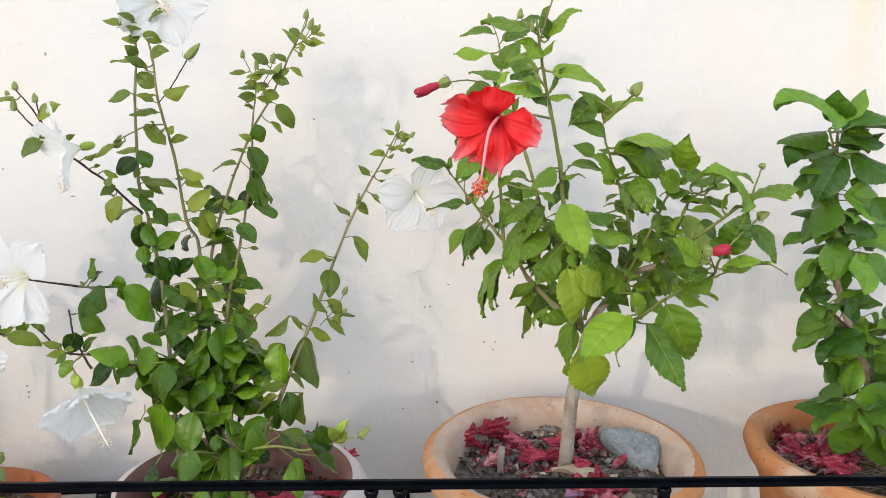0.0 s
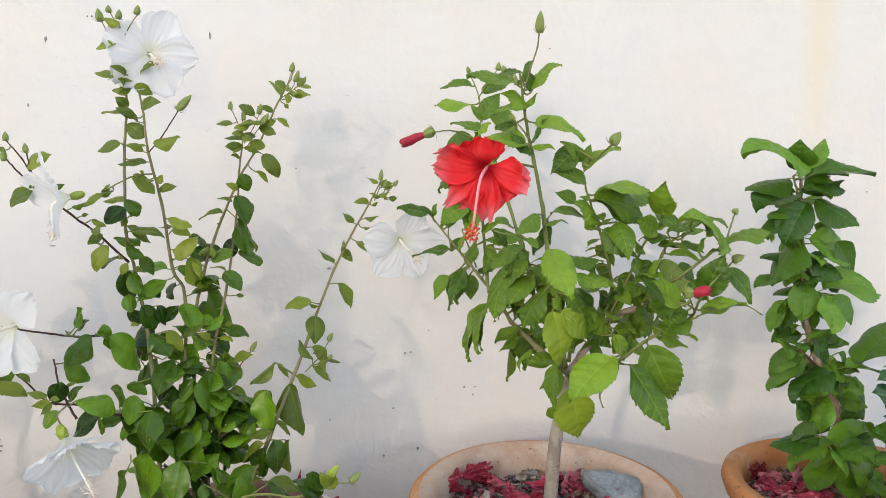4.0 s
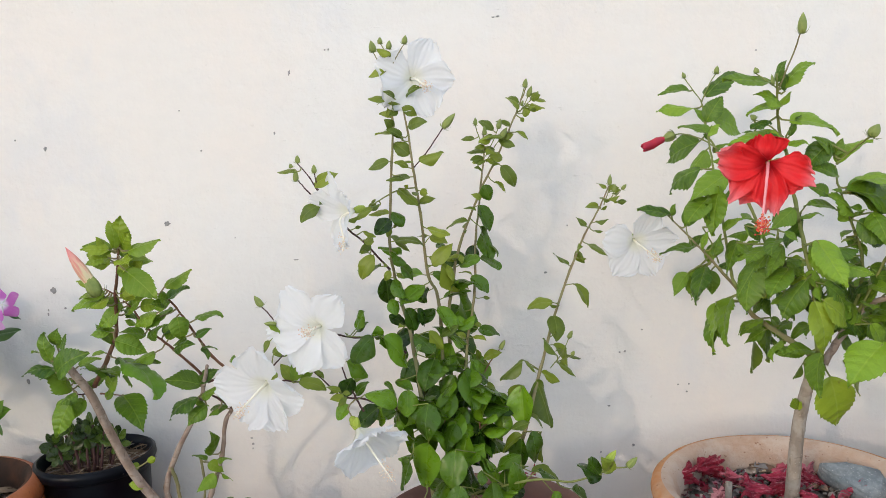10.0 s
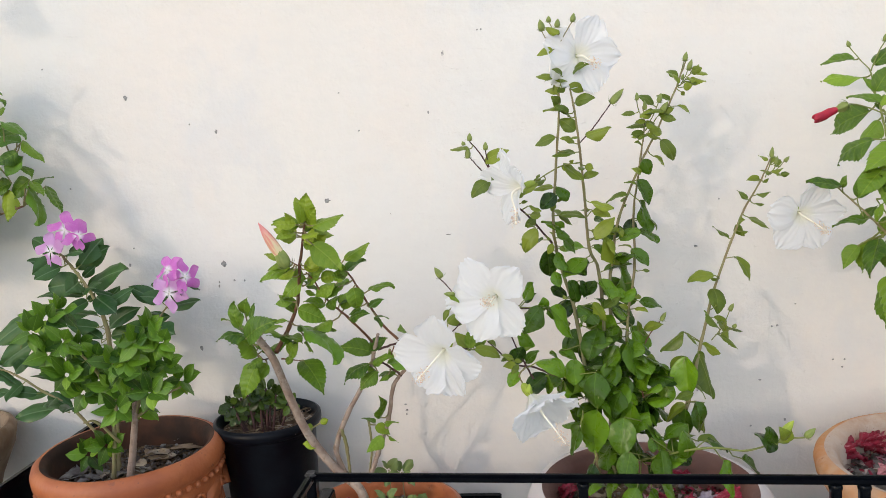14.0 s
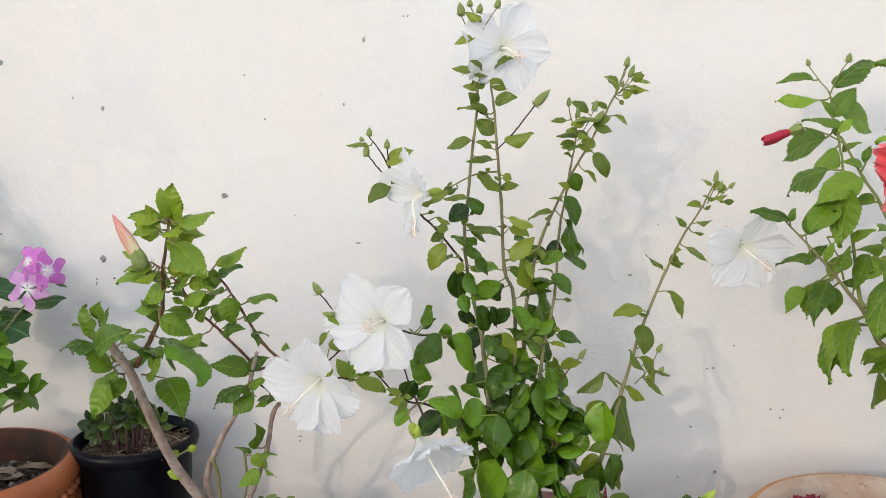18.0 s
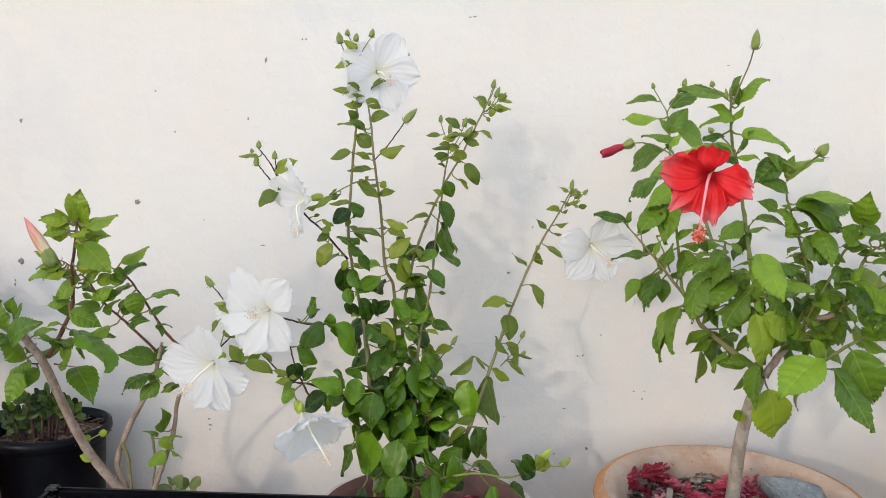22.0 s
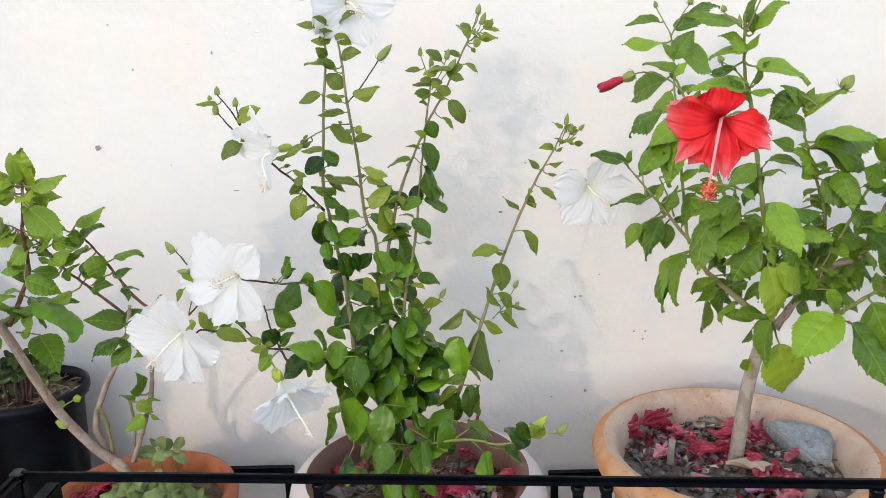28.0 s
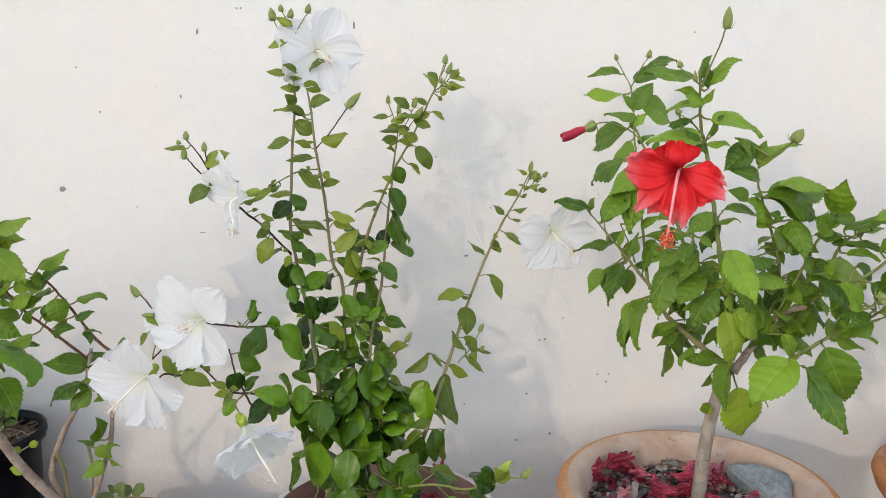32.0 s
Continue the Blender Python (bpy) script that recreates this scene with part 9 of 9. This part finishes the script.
jade.stem(0.003, 0.0018, (-0.913, 1.268, 0.528), (-0.934, 1.268, 0.553))
jade.rosette("j", -0.934, 1.268, 0.553, 0.021, 8, 61)
jade.stem(0.003, 0.0018, (-0.894, 1.224, 0.528), (-0.901, 1.224, 0.566))
jade.rosette("j", -0.901, 1.224, 0.566, 0.021, 8, 62)
jade.stem(0.003, 0.0018, (-0.853, 1.227, 0.528), (-0.834, 1.227, 0.58))
jade.rosette("j", -0.834, 1.227, 0.58, 0.021, 8, 63)
jade.stem(0.003, 0.0018, (-0.889, 1.271, 0.528), (-0.893, 1.271, 0.561))
jade.rosette("j", -0.893, 1.271, 0.561, 0.021, 8, 64)
jade.stem(0.003, 0.0018, (-0.927, 1.251, 0.528), (-0.956, 1.251, 0.564))
jade.rosette("j", -0.956, 1.251, 0.564, 0.021, 8, 65)
jade.flush()

seedling = Plant("seedling_clump", "clump of small wilting seedlings in the small pot", "seedling", (-0.60, 1.08, 0.39), M["twig_light"])
seedling.stem(0.0016, 0.001, (-0.688, 1.137, 0.385), (-0.688, 1.127, 0.414))
seedling.rosette("s", -0.688, 1.127, 0.414, 0.028, 6, 80)
seedling.stem(0.0016, 0.001, (-0.669, 1.141, 0.385), (-0.669, 1.131, 0.422))
seedling.rosette("s", -0.669, 1.131, 0.422, 0.028, 6, 81)
seedling.stem(0.0016, 0.001, (-0.644, 1.147, 0.385), (-0.644, 1.137, 0.431))
seedling.rosette("s", -0.644, 1.137, 0.431, 0.028, 6, 82)
seedling.stem(0.0016, 0.001, (-0.595, 1.086, 0.385), (-0.595, 1.076, 0.446))
seedling.rosette("s", -0.595, 1.076, 0.446, 0.028, 6, 83)
seedling.stem(0.0016, 0.001, (-0.58, 1.107, 0.385), (-0.58, 1.097, 0.443))
seedling.rosette("s", -0.58, 1.097, 0.443, 0.028, 6, 84)
seedling.stem(0.0016, 0.001, (-0.647, 1.112, 0.385), (-0.647, 1.102, 0.413))
seedling.rosette("s", -0.647, 1.102, 0.413, 0.028, 6, 85)
seedling.stem(0.0016, 0.001, (-0.612, 1.1, 0.385), (-0.612, 1.09, 0.414))
seedling.rosette("s", -0.612, 1.09, 0.414, 0.028, 6, 86)
seedling.stem(0.0016, 0.001, (-0.604, 1.141, 0.385), (-0.604, 1.131, 0.4))
seedling.rosette("s", -0.604, 1.131, 0.4, 0.028, 6, 87)
seedling.stem(0.0016, 0.001, (-0.568, 1.108, 0.385), (-0.568, 1.098, 0.423))
seedling.rosette("s", -0.568, 1.098, 0.423, 0.028, 6, 88)
seedling.stem(0.0016, 0.001, (-0.564, 1.145, 0.385), (-0.564, 1.135, 0.389))
seedling.rosette("s", -0.564, 1.135, 0.389, 0.028, 6, 89)
seedling.stem(0.0016, 0.001, (-0.655, 1.085, 0.385), (-0.655, 1.075, 0.414))
seedling.rosette("s", -0.655, 1.075, 0.414, 0.028, 6, 90)
seedling.stem(0.0016, 0.001, (-0.627, 1.111, 0.385), (-0.627, 1.101, 0.387))
seedling.rosette("s", -0.627, 1.101, 0.387, 0.028, 6, 91)
seedling.stem(0.0016, 0.001, (-0.586, 1.124, 0.385), (-0.586, 1.114, 0.384))
seedling.rosette("s", -0.586, 1.114, 0.384, 0.028, 6, 92)
seedling.stem(0.0016, 0.001, (-0.645, 1.19, 0.385), (-0.645, 1.18, 0.466))
seedling.rosette("s", -0.645, 1.18, 0.466, 0.028, 6, 93)
seedling.stem(0.0016, 0.001, (-0.622, 1.19, 0.385), (-0.622, 1.18, 0.461))
seedling.rosette("s", -0.622, 1.18, 0.461, 0.028, 6, 94)
seedling.stem(0.0016, 0.001, (-0.646, 1.135, 0.385), (-0.646, 1.125, 0.419))
seedling.rosette("s", -0.646, 1.125, 0.419, 0.028, 6, 95)
seedling.flush()

wilted(0.122, 1.155, 0.472, 0.051, "wilted", 494)
wilted(0.159, 1.175, 0.472, 0.06, "wilted", 719)
wilted(0.182, 1.223, 0.472, 0.045, "wilted", 920)
wilted(0.154, 1.092, 0.472, 0.045, "wilted", 281)
wilted(0.211, 1.15, 0.472, 0.0525, "wilted", 304)
wilted(0.226, 1.092, 0.472, 0.054, "wilted", 197)
wilted(0.264, 1.139, 0.472, 0.054, "wilted", 279)
wilted(0.32, 1.153, 0.472, 0.054, "wilted", 193)
wilted(0.348, 1.211, 0.472, 0.051, "wilted", 837)
wilted(0.334, 1.14, 0.472, 0.045, "wilted", 497)
wilted(0.291, 1.077, 0.472, 0.045, "wilted", 226)
wilted(0.257, 0.99, 0.472, 0.054, "lilac", 748)
wilted(0.281, 0.989, 0.472, 0.051, "wilted", 566)
wilted(0.315, 0.984, 0.472, 0.063, "wilted", 197)
wilted(0.292, 0.959, 0.472, 0.045, "wilted", 883)
wilted(0.199, 1.023, 0.472, 0.039, "wilted", 499)
wilted(0.247, 1.099, 0.472, 0.045, "wilted", 329)
wilted(0.371, 1.085, 0.472, 0.042, "wilted", 377)
wilted(0.294, 1.19, 0.472, 0.039, "wilted", 504)
dry_leaf(0.226, 1.247, 0.472, 0.03, "grey_litter", 224)
dry_leaf(0.269, 1.201, 0.472, 0.04, "grey_litter", 828)
dry_leaf(0.25, 1.193, 0.472, 0.03, "litter", 266)
dry_leaf(0.355, 1.082, 0.472, 0.035, "wilted", 240)
dry_leaf(0.397, 1.061, 0.472, 0.03, "litter", 975)
dry_leaf(0.335, 0.98, 0.472, 0.03, "litter", 916)
dry_leaf(0.291, 1.218, 0.472, 0.03, "litter", 487)
dry_leaf(0.29, 1.046, 0.474, 0.105, "pale_leaf", 5, 96)
wilted(0.221, 1.227, 0.474, 0.03, "pale_bloom", 77)
dry_leaf(0.276, 1.203, 0.474, 0.05, "brown_leaf", 8, 60)
dry_leaf(0.282, 1.187, 0.474, 0.045, "pale_leaf", 11, 100)
rock(0.374, 1.113, 0.472)
stick(0.167, 1.076, 0.472)
wilted(-0.327, 1.099, 0.447, 0.06, "wilted", 24)
wilted(-0.129, 1.191, 0.447, 0.051, "wilted", 563)
wilted(-0.077, 1.172, 0.447, 0.045, "wilted", 155)
wilted(-0.085, 1.06, 0.447, 0.075, "wilted", 611)
wilted(-0.138, 1.156, 0.447, 0.045, "wilted", 649)
wilted(-0.183, 1.019, 0.447, 0.048, "wilted", 243)
wilted(-0.159, 1.037, 0.447, 0.045, "wilted", 543)
wilted(-0.304, 1.112, 0.447, 0.045, "wilted", 539)
wilted(-0.125, 1.052, 0.447, 0.045, "lilac", 57)
wilted(-0.142, 1.03, 0.447, 0.042, "lilac", 637)
wilted(-0.343, 1.11, 0.447, 0.045, "wilted", 643)
wilted(-0.196, 1.008, 0.447, 0.045, "wilted", 356)
wilted(-0.176, 1.038, 0.447, 0.045, "wilted", 479)
wilted(-0.101, 1.162, 0.447, 0.045, "wilted", 677)
dry_leaf(-0.326, 1.189, 0.447, 0.034, "grey_litter", 793)
dry_leaf(-0.326, 1.051, 0.447, 0.05, "grey_litter", 406)
dry_leaf(-0.265, 1.011, 0.447, 0.04, "litter", 534)
dry_leaf(-0.284, 1.083, 0.447, 0.04, "litter", 599)
dry_leaf(-0.222, 1.015, 0.447, 0.035, "litter", 27)
dry_leaf(-0.243, 1.028, 0.447, 0.03, "litter", 731)
dry_leaf(-0.203, 1.059, 0.447, 0.04, "litter", 639)
dry_leaf(-0.248, 1.004, 0.447, 0.03, "litter", 317)
dry_leaf(-0.308, 1.196, 0.447, 0.03, "litter", 235)
dry_leaf(-0.17, 1.007, 0.447, 0.03, "litter", 779)
wilted(-0.778, 1.163, 0.394, 0.045, "wilted", 862)
wilted(-0.736, 1.146, 0.394, 0.048, "wilted", 844)
wilted(-0.771, 1.119, 0.394, 0.045, "wilted", 155)
wilted(-0.744, 1.115, 0.394, 0.048, "wilted", 996)
wilted(-0.772, 1.102, 0.394, 0.045, "wilted", 64)
wilted(-0.742, 1.132, 0.394, 0.045, "wilted", 192)
dry_leaf(-0.754, 1.19, 0.394, 0.03, "litter", 436)
dry_leaf(-0.72, 1.154, 0.394, 0.03, "grey_litter", 202)
dry_leaf(-0.78, 1.175, 0.394, 0.03, "litter", 167)
wilted(0.648, 1.16, 0.472, 0.045, "wilted", 948)
wilted(0.656, 1.139, 0.472, 0.045, "wilted", 172)
wilted(0.638, 1.09, 0.472, 0.051, "wilted", 118)
wilted(0.641, 1.068, 0.472, 0.051, "wilted", 483)
wilted(0.693, 1.112, 0.472, 0.054, "wilted", 816)
wilted(0.686, 1.08, 0.472, 0.06, "wilted", 796)
wilted(0.666, 1.038, 0.472, 0.054, "wilted", 298)
wilted(0.688, 1.036, 0.472, 0.054, "wilted", 128)
wilted(0.652, 1.057, 0.472, 0.051, "wilted", 32)
wilted(0.693, 1.062, 0.472, 0.051, "wilted", 814)
wilted(0.628, 1.091, 0.472, 0.045, "wilted", 867)
dry_leaf(-1.075, 1.177, 0.502, 0.085, "tan_leaf", 3, 60)
dry_leaf(-1.03, 1.20, 0.503, 0.06, "tan_leaf", 6, 120)
dry_leaf(-1.194, 1.099, 0.502, 0.07, "grey_litter", 4, 150)
dry_leaf(-1.138, 1.097, 0.502, 0.06, "grey_litter", 9, 30)
dry_leaf(-1.171, 0.949, 0.498, 0.04, "grey_litter", 864)
dry_leaf(-1.199, 1.108, 0.498, 0.045, "grey_litter", 149)
dry_leaf(-1.162, 1.061, 0.498, 0.04, "grey_litter", 990)
dry_leaf(-1.074, 1.181, 0.498, 0.055, "litter", 892)
dry_leaf(-1.037, 1.169, 0.498, 0.04, "litter", 774)
dry_leaf(-1.09, 1.142, 0.498, 0.04, "litter", 522)
dry_leaf(-1.15, 1.116, 0.498, 0.04, "grey_litter", 214)
dry_leaf(-1.235, 1.11, 0.498, 0.04, "grey_litter", 352)
dry_leaf(-1.073, 1.257, 0.498, 0.03, "grey_litter", 734)
dry_leaf(-1.105, 1.104, 0.498, 0.04, "grey_litter", 666)
dry_leaf(-1.201, 1.09, 0.498, 0.03, "grey_litter", 587)
dry_leaf(-1.121, 1.086, 0.498, 0.04, "litter", 391)
dry_leaf(-1.071, 1.121, 0.498, 0.03, "grey_litter", 279)
dry_leaf(-1.156, 1.088, 0.498, 0.035, "grey_litter", 979)
dry_leaf(-1.257, 1.13, 0.498, 0.03, "grey_litter", 810)
